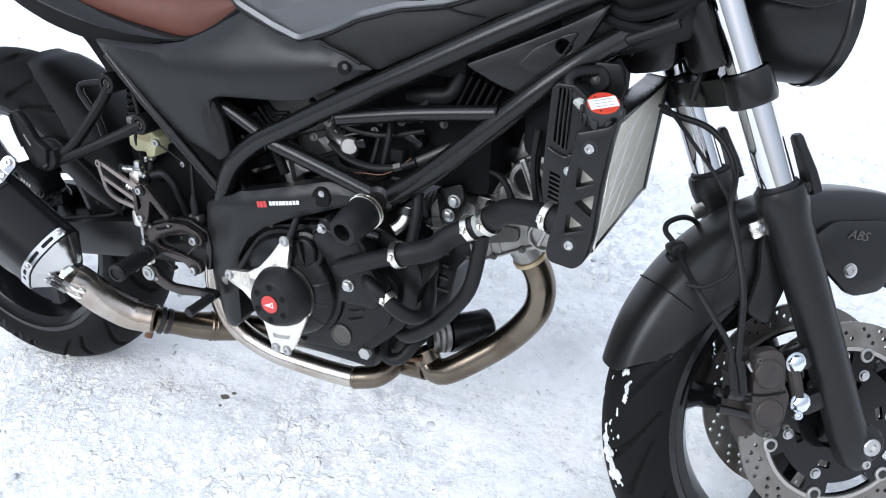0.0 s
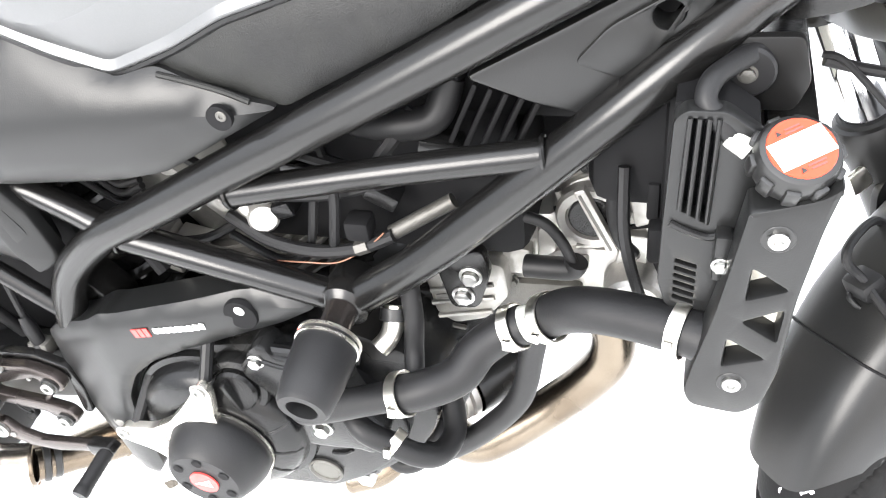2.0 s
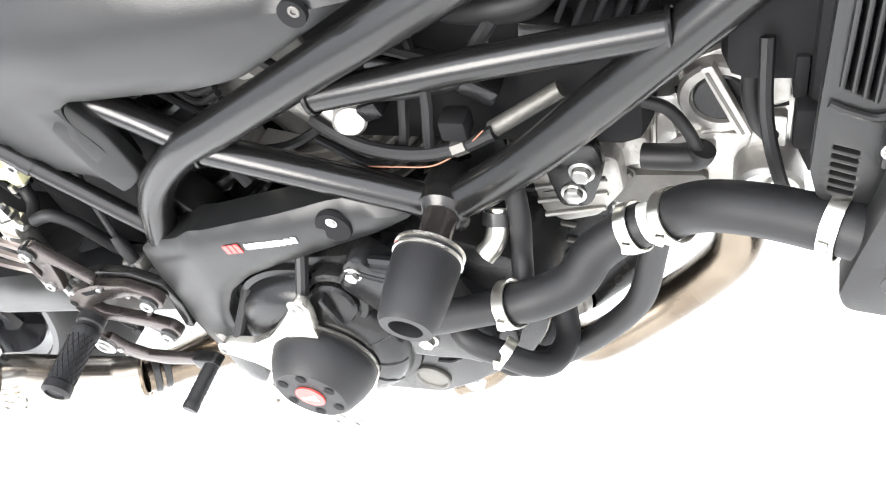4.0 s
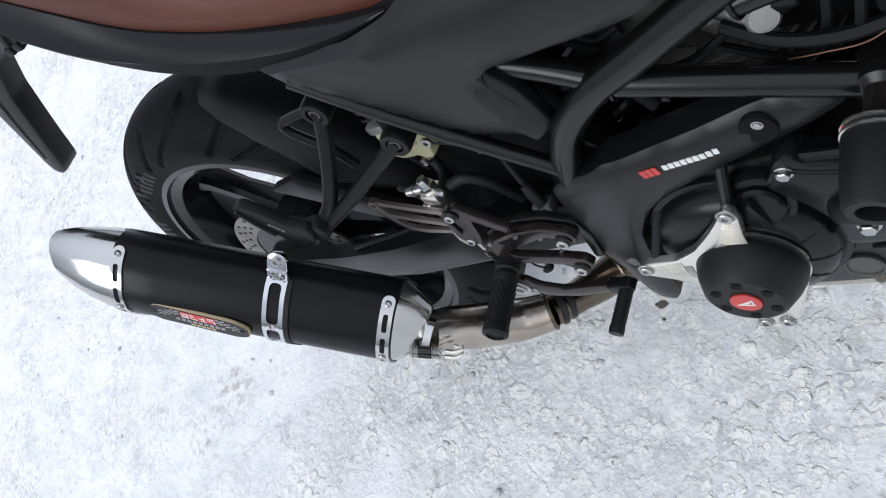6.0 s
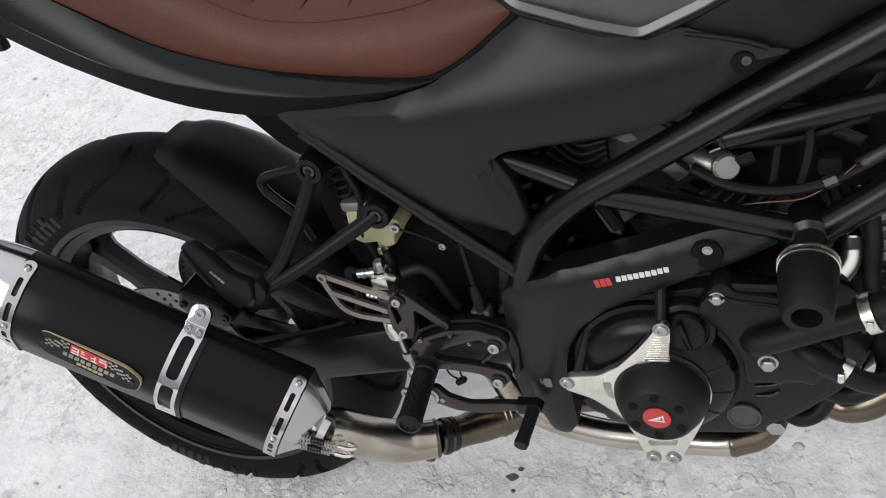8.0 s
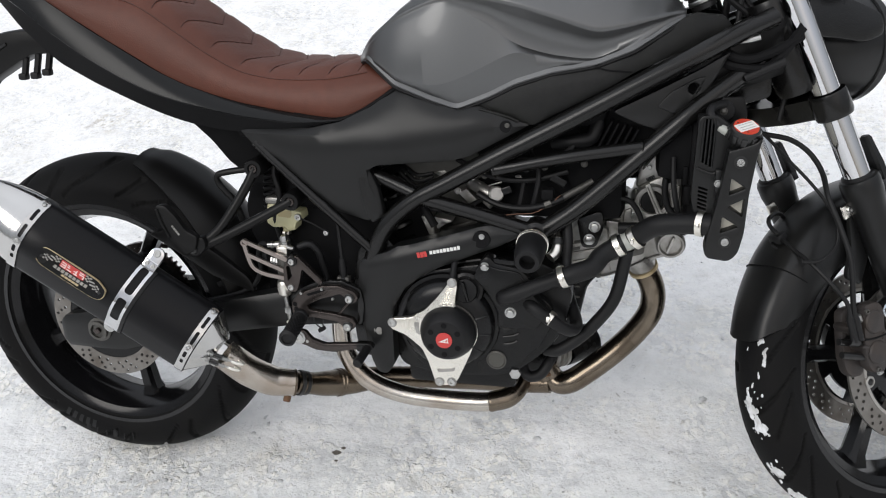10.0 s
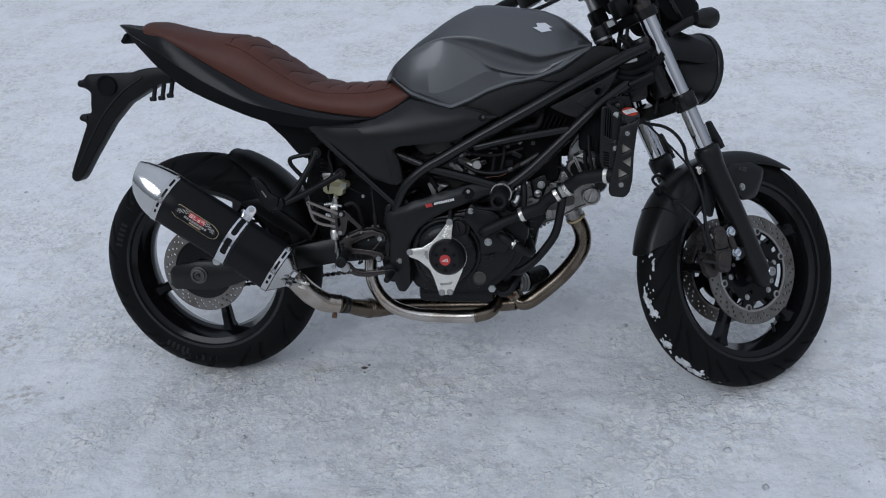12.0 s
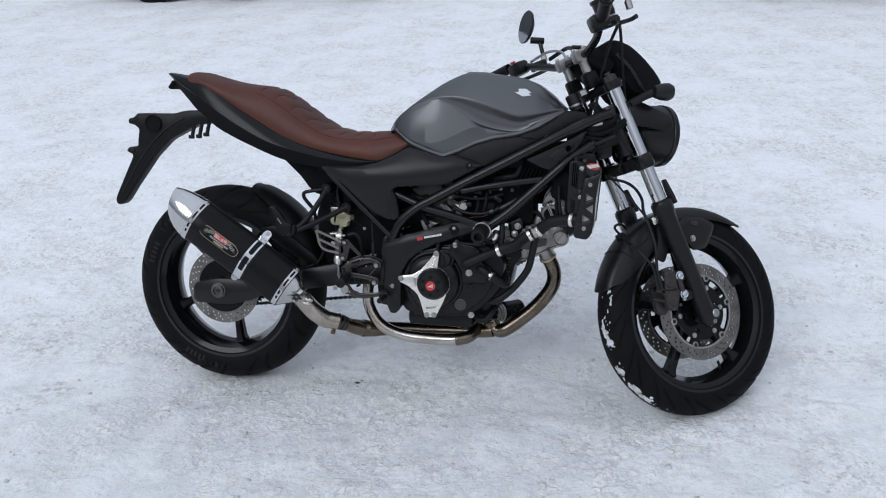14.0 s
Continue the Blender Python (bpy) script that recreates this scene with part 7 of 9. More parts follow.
def silencer():
    rows = [sil_ring(-0.010, -0.002), sil_ring(-0.008, 0)] + [sil_ring(0.33 * k / 6) for k in range(7)] + [sil_ring(0.333, -0.002)]
    ob = part("silencer", loft(rows), CARBON, bike, "black carbon silencer with polished steel end cap and bands", 0.9)
    # end cap: narrows, is cut at a slant and has a fold along its outer side
    rows = []
    for s, f, g in ((0.329, 1.0, 1.0), (0.345, 0.97, 0.97), (0.368, 0.88, 0.89), (0.390, 0.75, 0.76), (0.408, 0.60, 0.60)):
        rows.append([tuple(Vector(p) + SIL_DIR * (0.020 * max(0.0, 1.02 - f) / 0.4 * ((Vector(p) - SIL_A).dot(SIL_P) / 0.06)) - SIL_L * (0.012 * (1 - f))) for p in sil_ring(s, 0.0, f, g)])
    end = Vector((0, 0, 0))
    for p in rows[-1]:
        end += Vector(p)
    end /= len(rows[-1])
    lip = [tuple(end + (Vector(p) - end) * 0.84) for p in rows[-1]]
    inner = [tuple(end + (Vector(p) - end) * 0.78 - SIL_DIR * 0.03) for p in rows[-1]]
    part("end_cap", loft(rows + [lip, inner]), POLISHED, ob, "polished conical end cap", 0.5)
    part("outlet", tube([end - SIL_DIR * 0.05, end - SIL_DIR * 0.012], 0.024, 24), DARK, ob)
    # front cone, folded flat on its outer side
    rows = [sil_ring(-0.009, -0.0015), sil_ring(-0.012, -0.004), sil_ring(-0.030, 0, 0.70, 0.66), sil_ring(-0.042, 0, 0.52, 0.46)]
    tip = [SIL_A - SIL_DIR * 0.046 + (SIL_L * math.cos(t) + SIL_P * math.sin(t)) * 0.0255 - SIL_L * 0.006 for t in [math.atan2(b, a + 0.01) for a, b in SIL_SECTION]]
    part("front_cone", loft(rows + [tip]), POLISHED, ob, "polished front cone", 0.6)
    # slotted end bands: flat plates with a round top, a rivet and three slots
    total = SIL_Q[-1]
    for s0 in (-0.0008, 0.3218):
        w = 0.0076
        top = [(s0 + w * math.cos(t), 0.008 - w * math.sin(t)) for t in [math.pi * k / 10 for k in range(11)]]
        outline = [(s0 - w, total - 0.004), (s0 + w, total - 0.004)] + top
        holes = []
        for q0, q1 in ((0.022, 0.044), (0.052, 0.076), (0.092, 0.106), (0.113, 0.124)):
            holes.append(rounded([(s0 - 0.003, q0), (s0 + 0.003, q0), (s0 + 0.003, q1), (s0 - 0.003, q1)], 0.0028, 3))
        part("end_band", sil_plate(outline, holes, 0.0002, 0.0018), POLISHED, ob)
        for q in (0.010, 0.084):
            p, nrm = sil_skin(s0, q, 0.0016)
            part("rivet", lathe([(0.0042, 0), (0.0042, 0.0016), (0.0024, 0.003), (0.0018, 0.0016), (0, 0.0016)], p, nrm, 14), ZINC, ob)
    # strap in the middle with a long window, a bridge and a lower window, a black rubber strip and an ear to the bracket
    s0, w = 0.130, 0.0125
    outline = [(s0 - w, 0.0), (s0 - w, total - 0.002), (s0 + w, total - 0.002), (s0 + w, 0.0)]
    holes = [rounded([(s0 - 0.0072, 0.010), (s0 + 0.0072, 0.010), (s0 + 0.0072, 0.061), (s0 - 0.0072, 0.061)], 0.0068, 4), rounded([(s0 - 0.0078, 0.071), (s0 + 0.0078, 0.071), (s0 + 0.0078, 0.118), (s0 - 0.0078, 0.118)], 0.005, 4)]
    strap = part("strap", sil_plate(outline, holes, 0.0004, 0.0026), CHROME, ob, "polished slotted strap")
    part("rubber_strip", sil_plate([(s0 - w - 0.006, 0.004), (s0 - w - 0.006, total - 0.001), (s0 - w + 0.0005, total - 0.001), (s0 - w + 0.0005, 0.004)], [], 0.0001, 0.0022), RUBBER, ob)
    foot, up = sil_skin(s0, 0.004, 0.001)[0], (SIL_L * -0.46 + SIL_P * 0.89).normalized()
    out = SIL_DIR.cross(up)
    if out.dot(SIL_L) < 0:
        out = -out
    E = Matrix((SIL_DIR, -out, up)).transposed().to_4x4()
    E.translation = foot
    ear = [(-0.0125, -0.006), (0.0125, -0.006), (0.0122, 0.024)] + [(0.0122 * math.cos(t), 0.026 + 0.0115 * math.sin(t)) for t in [math.pi * k / 8 for k in range(9)]] + [(-0.0122, 0.024)]
    part("strap_ear", plate(ear, -0.003, 0.003, bevel=0.0012, M=E), CHROME, strap)
    part("ear_step", plate(rounded([(-0.0125, 0.010), (0.0125, 0.010), (0.0125, 0.0135), (-0.0125, 0.0135)], 0.001, 2), -0.0045, -0.002, bevel=0.0006, M=E), CHROME, strap)
    bolt(E @ Vector((0, -0.003, 0.027)), out, 0.0062, 0.0045, ZINC, strap)
    for a in (-0.006, 0.006):
        bolt(E @ Vector((a, -0.003, 0.005)), out, 0.0038, 0.003, ZINC, strap)
    part("strap_foot", lathe([(0.0105, -0.006), (0.0105, 0.004), (0.006, 0.005), (0, 0.005)], sil_skin(s0 + 0.006, total - 0.003)[0] - SIL_P * 0.003, SIL_L, 18), ZINC, strap)
    # name plate on the lower outer side: dark field with a gold rim, checks and plain bars
    s_mid, q_mid = 0.2225, float(np.interp(-0.007, [-p[1] for p in SIL_RUN], SIL_Q))
    o, face = sil_skin(s_mid, q_mid, 0.0010)
    T = Matrix((-SIL_DIR, -face, (-SIL_DIR).cross(-face))).transposed().to_4x4()
    T.translation = o
    rim = [(-0.064, 0.010), (-0.054, 0.0165), (0.044, 0.0165), (0.064, 0.008), (0.064, -0.010), (0.050, -0.0165), (-0.052, -0.0165), (-0.064, -0.009)]
    pl = part("name_plate", plate(rounded(rim, 0.006, 3), -0.0010, 0.003, bevel=0.0004, M=T), GOLD, ob, "gold-rimmed black plate with red and white print")
    part("plate_field", plate(rounded([(x * 0.985, z * 0.945) for x, z in rim], 0.006, 3), -0.0014, -0.001, bevel=0, M=T), ENGINE, pl)
    def mark(name, pts, mat, lift=-0.0018):
        part(name, plate([(x, z * 0.8) for x, z in pts], lift, -0.0013, bevel=0, M=T), mat, pl)
    # a red field with pale strokes in four blocks
    mark("red_field", [(-0.022, 0.0015), (0.023, 0.0015), (0.023, 0.0175), (-0.022, 0.0175)], RED)
    for x, rows_ in ((-0.0205, ((0, 0.008, 0.0125), (0, 0.008, 0.0075), (0, 0.008, 0.0028))), (-0.0095, ((0, 0.004, 0.0125), (0, 0.005, 0.0085), (0, 0.009, 0.0032))), (0.0025, ((0.001, 0.008, 0.0032), (0.0, 0.004, 0.0085))), (0.0125, ((0, 0.0085, 0.0135), (0, 0.0085, 0.009)))):
        for x0, x1, z in rows_:
            mark("pale_stroke", [(x + x0, z), (x + x1, z), (x + x1, z + 0.0018), (x + x0, z + 0.0018)], WHITE, -0.0021)
    for x, z0, z1 in ((-0.0133, 0.0028, 0.0143), (0.0068, 0.0045, 0.014), (0.0205, 0.003, 0.0105)):
        mark("pale_stroke", [(x, z0), (x + 0.0016, z0), (x + 0.0016, z1), (x, z1)], WHITE, -0.0021)
    for k in range(9):
        x = -0.030 + 0.0072 * k
        mark("white_mark", [(x, -0.0085), (x + 0.0052, -0.0085), (x + 0.0058, -0.0015), (x + 0.0006, -0.0015)], CAST)
    for k in range(5):
        x = -0.012 + 0.0066 * k
        mark("gold_mark", [(x, -0.0155), (x + 0.0054, -0.0155), (x + 0.0058, -0.011), (x + 0.0004, -0.011)], GOLD)
    for r in range(4):
        for k in range(8):
            if (r + k) % 2 == 0:
                for sg in (-1, 1):
                    x, z = sg * (0.0255 + 0.0036 * k) - 0.0017, 0.0145 - 0.0034 * r - 0.0011 * k + 0.002 * math.sin(k * 0.9)
                    mark("check", [(x, z), (x + 0.0034, z), (x + 0.0034, z + 0.0032), (x, z + 0.0032)], CAST)
    for sg in (-1, 1):
        part("plate_rivet", lathe([(0.0028, 0), (0.0028, 0.0008), (0, 0.0012)], T @ Vector((sg * 0.0545, -0.0014, -0.001)), face, 12), BLACKBOLT, pl)


silencer()


def pipes():
    lp = part("link_pipe", tube([SIL_A - SIL_DIR * 0.046 - SIL_L * 0.006, (0.313, -0.193, 0.319), (0.334, -0.170, 0.283), (0.362, -0.148, 0.255), (0.383, -0.137, 0.2465), (0.402, -0.127, 0.242)], 0.0245, 28, 6, radii=[0.0250, 0.0268, 0.0275, 0.0270, 0.0250, 0.0238]), STEEL, bike, "brushed stainless link pipe to the silencer")
    part("link_collar", tube([SIL_A - SIL_DIR * 0.044 - SIL_L * 0.006, SIL_A - SIL_DIR * 0.053 - SIL_L * 0.0055], 0.0272, 28), POLISHED, lp)
    part("pipe_lip", lathe([(0.0236, -0.002), (0.0248, -0.001), (0.0248, 0.002), (0.0236, 0.003)], (0.3995, -0.1283, 0.2426), (0.83, 0.48, -0.2), 28), HEAT, lp)
    part("pipe_collar", tube([(0.400, -0.1285, 0.2425), (0.4105, -0.115, 0.235), (0.4215, -0.1, 0.227)], 0.0205, 24), HEAT, lp)
    for f, r in ((0.32, 0.0236), (0.62, 0.0222)):
        part("pipe_rib", lathe([(0.0205, -0.0045), (r, -0.003), (r, 0.003), (0.0205, 0.0045)], Vector((0.400, -0.1285, 0.2425)).lerp(Vector((0.4215, -0.1, 0.227)), f), (0.68, 0.64, -0.35), 24), BLACKBOLT, lp)
    part("collar_bolt", tube([(0.384, -0.126, 0.214), (0.382, -0.131, 0.203)], 0.0068, 8), RUSTY, lp)
    part("bolt_lug", tube([(0.388, -0.126, 0.219), (0.383, -0.128, 0.209)], 0.0042, 8), HEAT, lp)
    mid = part("mid_pipe", tube([(0.418, -0.104, 0.2285), (0.437, -0.076, 0.215), (0.456, -0.05, 0.205), (0.48, -0.028, 0.199), (0.52, -0.005, 0.197), (0.60, 0.012, 0.196), (0.70, 0.015, 0.2), (0.80, 0.012, 0.205), (0.85, 0.006, 0.212)], 0.022, 24, 6, radii=[0.0195, 0.0235, 0.0255, 0.0245, 0.0215, 0.0205, 0.0205, 0.0205, 0.0205]), HEAT, bike, "heat-stained exhaust collector pipe")
    for at, ax in (((0.4535, -0.053, 0.206), (0.6, 0.75, -0.25)), ((0.4585, -0.047, 0.2043), (0.62, 0.73, -0.25))):
        part("pipe_rib", lathe([(0.0252, -0.0025), (0.0268, -0.001), (0.0268, 0.001), (0.0252, 0.0025)], at, ax, 26), HEAT, mid)
    rear = part("rear_header", tube([(0.475, -0.035, 0.40), (0.467, -0.042, 0.34), (0.468, -0.047, 0.295), (0.479, -0.05, 0.262), (0.502, -0.052, 0.23), (0.535, -0.05, 0.2065), (0.588, -0.05, 0.192), (0.64, -0.049, 0.188), (0.70, -0.048, 0.1875), (0.748, -0.047, 0.191), (0.778, -0.036, 0.197), (0.794, -0.012, 0.208), (0.798, 0.012, 0.228)], 0.0175, 24), STEEL, bike, "brushed stainless rear header pipe")
    part("weld_seam", lathe([(0.0175, -0.0045), (0.0190, -0.002), (0.0192, 0.0015), (0.0182, 0.004), (0.0175, 0.006)], (0.7485, -0.047, 0.191), (1, 0.1, 0.1), 26), HEAT, rear)
    part("heated_elbow", tube([(0.7485, -0.047, 0.191), (0.778, -0.036, 0.197), (0.794, -0.012, 0.208), (0.798, 0.012, 0.228)], 0.0187, 24), HEAT, rear)
    fr = part("front_header", tube([(0.994, 0.005, 0.475), (1.006, 0.018, 0.446), (1.019, 0.024, 0.420), (1.026, 0.024, 0.392), (1.022, 0.022, 0.360), (1.002, 0.021, 0.325), (0.975, 0.019, 0.292), (0.947, 0.012, 0.266), (0.916, 0.004, 0.241), (0.892, 0.0, 0.2235), (0.873, 0.003, 0.2145), (0.856, 0.008, 0.218), (0.842, 0.012, 0.232)], 0.0215, 26), HEAT, bike, "bronze-tinted stainless front header pipe")
    part("flange_ring", lathe([(0.0215, -0.0035), (0.0262, -0.003), (0.0262, 0.003), (0.0215, 0.0035)], (1.006, 0.018, 0.446), (0.45, 0.35, -1), 26), GOLD, fr)
    part("head_stub", tube([(0.985, -0.008, 0.515), (0.994, 0.004, 0.477), (1.004, 0.016, 0.452)], 0.0235, 22), CAST, fr)
    part("joint_clamp", lathe([(0.0215, -0.012), (0.0245, -0.010), (0.0245, 0.010), (0.0215, 0.012)], (0.843, 0.011, 0.231), (-0.5, 0.1, 0.85), 24), HEAT, fr)
    part("clamp_bolt", tube([(0.83, -0.018, 0.235), (0.852, -0.02, 0.243)], 0.004, 8), RUSTY, fr)
    # retaining springs with rubber sleeves between the cone and hooks on the link pipe
    for dp, dl in ((0.003, 0.0), (0.016, -0.002)):
        p = SIL_A - SIL_DIR * 0.006 + SIL_L * (0.026 + dl) + SIL_P * (-0.016 + dp)
        q = SIL_A - SIL_DIR * 0.076 + SIL_L * (0.020 + dl) + SIL_P * (0.0 + dp)
        d, R = q - p, frame_of(q - p)
        sp = part("retaining_spring", tube([p, p + d * 0.45, q], 0.0014, 8), ZINC, bike)
        bm = bmesh.new()
        sweep(bm, [p + d * (0.36 + 0.5 * k / 60) + R @ Vector((0.0036 * math.cos(k * 1.05), 0.0036 * math.sin(k * 1.05), 0)) for k in range(61)], circle(0.001, 5))
        part("spring_coil", bm, ZINC, sp)
        part("rubber_sleeve", tube([p + d * 0.46, p + d * 0.5, p + d * 0.68, p + d * 0.72], 0.0042, 14, 4, radii=[0.003, 0.0042, 0.0042, 0.003]), RUBBER, sp)
        part("spring_hook", tube([q - d * 0.06, q + d * 0.10, q + d * 0.2 - SIL_L * 0.004, q + d * 0.16 - SIL_L * 0.008], 0.0026, 10), ALU, sp)
        part("hook_plate", box(q + d * 0.12 - SIL_L * 0.006, (0.010, 0.004, 0.006), 0.0015, Matrix((SIL_DIR, SIL_L, SIL_P)).transposed()), ALU, sp)


pipes()

# ---- wheels ----
def tyre_mesh(od, width, h, bead, grooves, n=840, m=60, depth=0.005):
    """A tyre about the y axis with swept tread grooves cut in."""
    Rm = od / 2 - h
    bmax = math.acos(max(-1, (bead - Rm) / h))
    verts, faces = [], []
    for i in range(n):
        th = 2 * math.pi * i / n
        for j in range(m + 1):
            b = -bmax + 2 * bmax * j / m
            s = math.sin(b)
            r, y = Rm + h * math.cos(b), width / 2 * math.copysign(abs(s) ** 0.92, s)
            if abs(b) > 0.85:
                y *= 1 - 0.235 * ((abs(b) - 0.85) / (bmax - 0.85)) ** 2
            cut = grooves(th, abs(b) / (math.pi / 2), s > 0)
            r -= depth * cut * math.cos(b)
            y -= depth * cut * math.copysign(math.sin(abs(b)), b)
            verts.append((r * math.cos(th), y, r * math.sin(th)))
    for i in range(n):
        k = (i + 1) % n
        for j in range(m):
            faces.append((i * (m + 1) + j, i * (m + 1) + j + 1, k * (m + 1) + j + 1, k * (m + 1) + j))
    me = bpy.data.meshes.new("tyre")
    me.from_pydata(verts, [], faces)
    me.polygons.foreach_set("use_smooth", [True] * len(faces))
    me.materials.append(TYRE)
    return me


def sweep_grooves(count, lean, lo, hi, wid):
    def f(th, s, left):
        ph = th * count / (2 * math.pi) + (0.5 if left else 0) - lean * s * s
        k = ph - math.floor(ph)
        if lo < s < hi and abs(k - 0.5) < wid * (1.15 - s):
            return 1.0
        ph2 = ph + 0.33 + 0.5 * s
        k = ph2 - math.floor(ph2)
        if lo + 0.25 < s < hi - 0.05 and abs(k - 0.5) < wid * 0.7:
            return 1.0
        return 0.0
    return f


def place(ob, M, parent):
    ob.parent = parent
    ob.matrix_basis = M
    return ob


def disc_outline(r, n, wave=0.0, k=10):
    return [((r + wave * math.cos(k * 2 * math.pi * i / n)) * math.cos(2 * math.pi * i / n), (r + wave * math.cos(k * 2 * math.pi * i / n)) * math.sin(2 * math.pi * i / n)) for i in range(n)]


def brake_disc(r0, r1, y, rows, parent, label="", mat=None):
    holes = []
    count = 14 * rows
    for k in range(count):
        for m in range(3):
            a = 2 * math.pi * (k + 0.33 * m + (0.18 if k % 2 else 0)) / count
            r = r0 + (r1 - r0) * (0.26 + 0.24 * m + (0.06 if k % 2 else 0))
            holes.append([(r * math.cos(a) + 0.0031 * math.cos(t * math.pi / 4), r * math.sin(a) + 0.0031 * math.sin(t * math.pi / 4)) for t in range(8)])
    return part("brake_disc", plate(disc_outline(r1, 96), y - 0.0022, y + 0.0022, holes=[disc_outline(r0, 72)] + holes, bevel=0), mat or DISC, parent, label or "drilled steel brake disc")


def wheel(name, lab, centre, turn, od, width, h, bead, rimw, first_spoke, count, groove_fn):
    rw = rimw / 2
    prof = [(bead + 0.010, -rw), (bead + 0.012, -rw + 0.004), (bead - 0.002, -rw + 0.012), (bead - 0.012, -rw * 0.4), (bead - 0.02, 0), (bead - 0.012, rw * 0.4), (bead - 0.002, rw - 0.012), (bead + 0.012, rw - 0.004), (bead + 0.010, rw),
            (bead + 0.004, rw - 0.001), (bead - 0.014, rw - 0.010), (bead - 0.026, rw * 0.35), (bead - 0.032, 0), (bead - 0.026, -rw * 0.35), (bead - 0.014, -rw + 0.010), (bead + 0.004, -rw + 0.001)]
    M = Matrix.Translation(centre) @ turn
    w = part(name, lathe(prof, (0, 0, 0), (0, 1, 0), 96, closed=True), RIM, bike, lab)
    w.matrix_basis = M
    t = new("tyre", tyre_mesh(od, width, h, bead, groove_fn))
    t.parent = w
    tagged(t, "black road tyre")
    # raised sidewall writing, as plain bars
    bmax = math.acos(max(-1, (bead - od / 2 + h) / h))
    for start in (112, 150, 238) if rimw > 0.1 else ():
        for k in range(5):
            bm = bmesh.new()
            rows_ = []
            for i in range(3):
                th = radians(start + 3.4 * k + 0.95 * i)
                row = []
                for j in range(4):
                    b = bmax * (0.70 + 0.045 * j)
                    y = width / 2 * math.sin(b) ** 0.92 * (1 - 0.235 * ((b - 0.85) / (bmax - 0.85)) ** 2) + 0.0007
                    r = od / 2 - h + (h + 0.0003) * math.cos(b)
                    row.append(bm.verts.new((r * math.cos(th), -y, r * math.sin(th))))
                rows_.append(row)
            for i in range(2):
                for j in range(3):
                    bm.faces.new((rows_[i][j], rows_[i][j + 1], rows_[i + 1][j + 1], rows_[i + 1][j]))
            bmesh.ops.recalc_face_normals(bm, faces=bm.faces)
            part("sidewall_mark", bm, TYREMARK, w)
    for sg in (-1, 1):
        part("rim_edge", lathe([(bead + 0.0105, 0), (bead + 0.0125, 0.003), (bead + 0.003, 0.0035), (bead + 0.004, 0.0)], (0, sg * (rw + 0.0005), 0), (0, sg, 0), 96, closed=True), LIP, w)
    part("hub", lathe([(0.0, -rw * 0.9), (0.036, -rw * 0.9), (0.04, -rw * 0.8), (0.046, -rw * 0.3), (0.046, rw * 0.3), (0.04, rw * 0.8), (0.036, rw * 0.9), (0, rw * 0.9)], (0, 0, 0), (0, 1, 0), 36), RIM, w)
    for k in range(count):
        a = radians(first_spoke + 360 / count * k)
        st = []
        for r, hw, hy in ((0.03, 0.024, 0.03), (0.07, 0.016, 0.022), (0.13, 0.0125, 0.017), (0.18, 0.0145, 0.019), (bead - 0.016, 0.026, 0.026)):
            e, tn = Vector((math.cos(a), 0, math.sin(a))), Vector((-math.sin(a), 0, math.cos(a)))
            c = [(1, 0.55), (0.6, 1), (-0.6, 1), (-1, 0.55), (-1, -0.55), (-0.6, -1), (0.6, -1), (1, -0.55)]
            st.append([tuple(e * r + tn * (hw * u) + Vector((0, hy * v, 0))) for u, v in c])
        part("spoke", loft(st), RIM, w)
    return w


REAR_C = Vector((0.003, -0.007, 0.316))
def side_marks(wheel_ob, r, y, spans):
    """Raised marks moulded into a tyre's side, as plain bars."""
    for deg, count in spans:
        for k in range(count):
            a = radians(deg + 4.4 * k)
            M = Matrix.Translation((r * math.cos(a), y, r * math.sin(a))) @ Matrix.Rotation(-a, 4, "Y")
            part("tyre_mark", put(box((0, 0, 0), (0.017, 0.0022, 0.0032 if k % 3 else 0.010), 0.0006), M), RUBBER, wheel_ob)


rw_ = wheel("rear_wheel", "rear wheel with black spoked rim", REAR_C, Matrix.Identity(4), 0.624, 0.162, 0.085, 0.2205, 0.128, -82, 5, sweep_grooves(11, 0.9, 0.10, 0.82, 0.055))
side_marks(rw_, 0.262, -0.0714, ((118, 6), (20, 5), (250, 6)))
brake_disc(0.084, 0.119, -0.067, 2, rw_)
part("disc_carrier", lathe([(0.03, -0.004), (0.086, -0.004), (0.086, 0.004), (0.03, 0.004)], (0, -0.064, 0), (0, 1, 0), 40, closed=True), RIM, rw_)
sp_out = []
for i in range(45 * 4):
    r = 0.094 + (0.004 if i % 4 in (1, 2) else -0.003)
    sp_out.append((r * math.cos(2 * math.pi * i / 180), r * math.sin(2 * math.pi * i / 180)))
part("sprocket", plate(sp_out, 0.075, 0.081, holes=[disc_outline(0.05, 40)], bevel=0), ANOD, rw_)
# stretch of chain on the far side
bm = bmesh.new()
for k in range(70):
    u = k / 69
    p = Vector((0.003 + 0.56 * u, 0.078, 0.316 + 0.096 - 0.0 * u)) if k % 2 == 0 else Vector((0.003 + 0.56 * u, 0.078, 0.316 - 0.096 + 0.075 * u))
    p.z += (0.03 * u if k % 2 == 0 else 0)
    box(p, (0.014, 0.016, 0.009), 0.002, None, bm, 1)
for k in range(24):
    a = math.pi / 2 + math.pi * k / 23
    box((0.003 + 0.098 * math.cos(a), 0.078, 0.316 + 0.098 * math.sin(a)), (0.014, 0.016, 0.010), 0.002, Matrix.Rotation(math.pi / 2 - a, 3, "Y"), bm, 1)
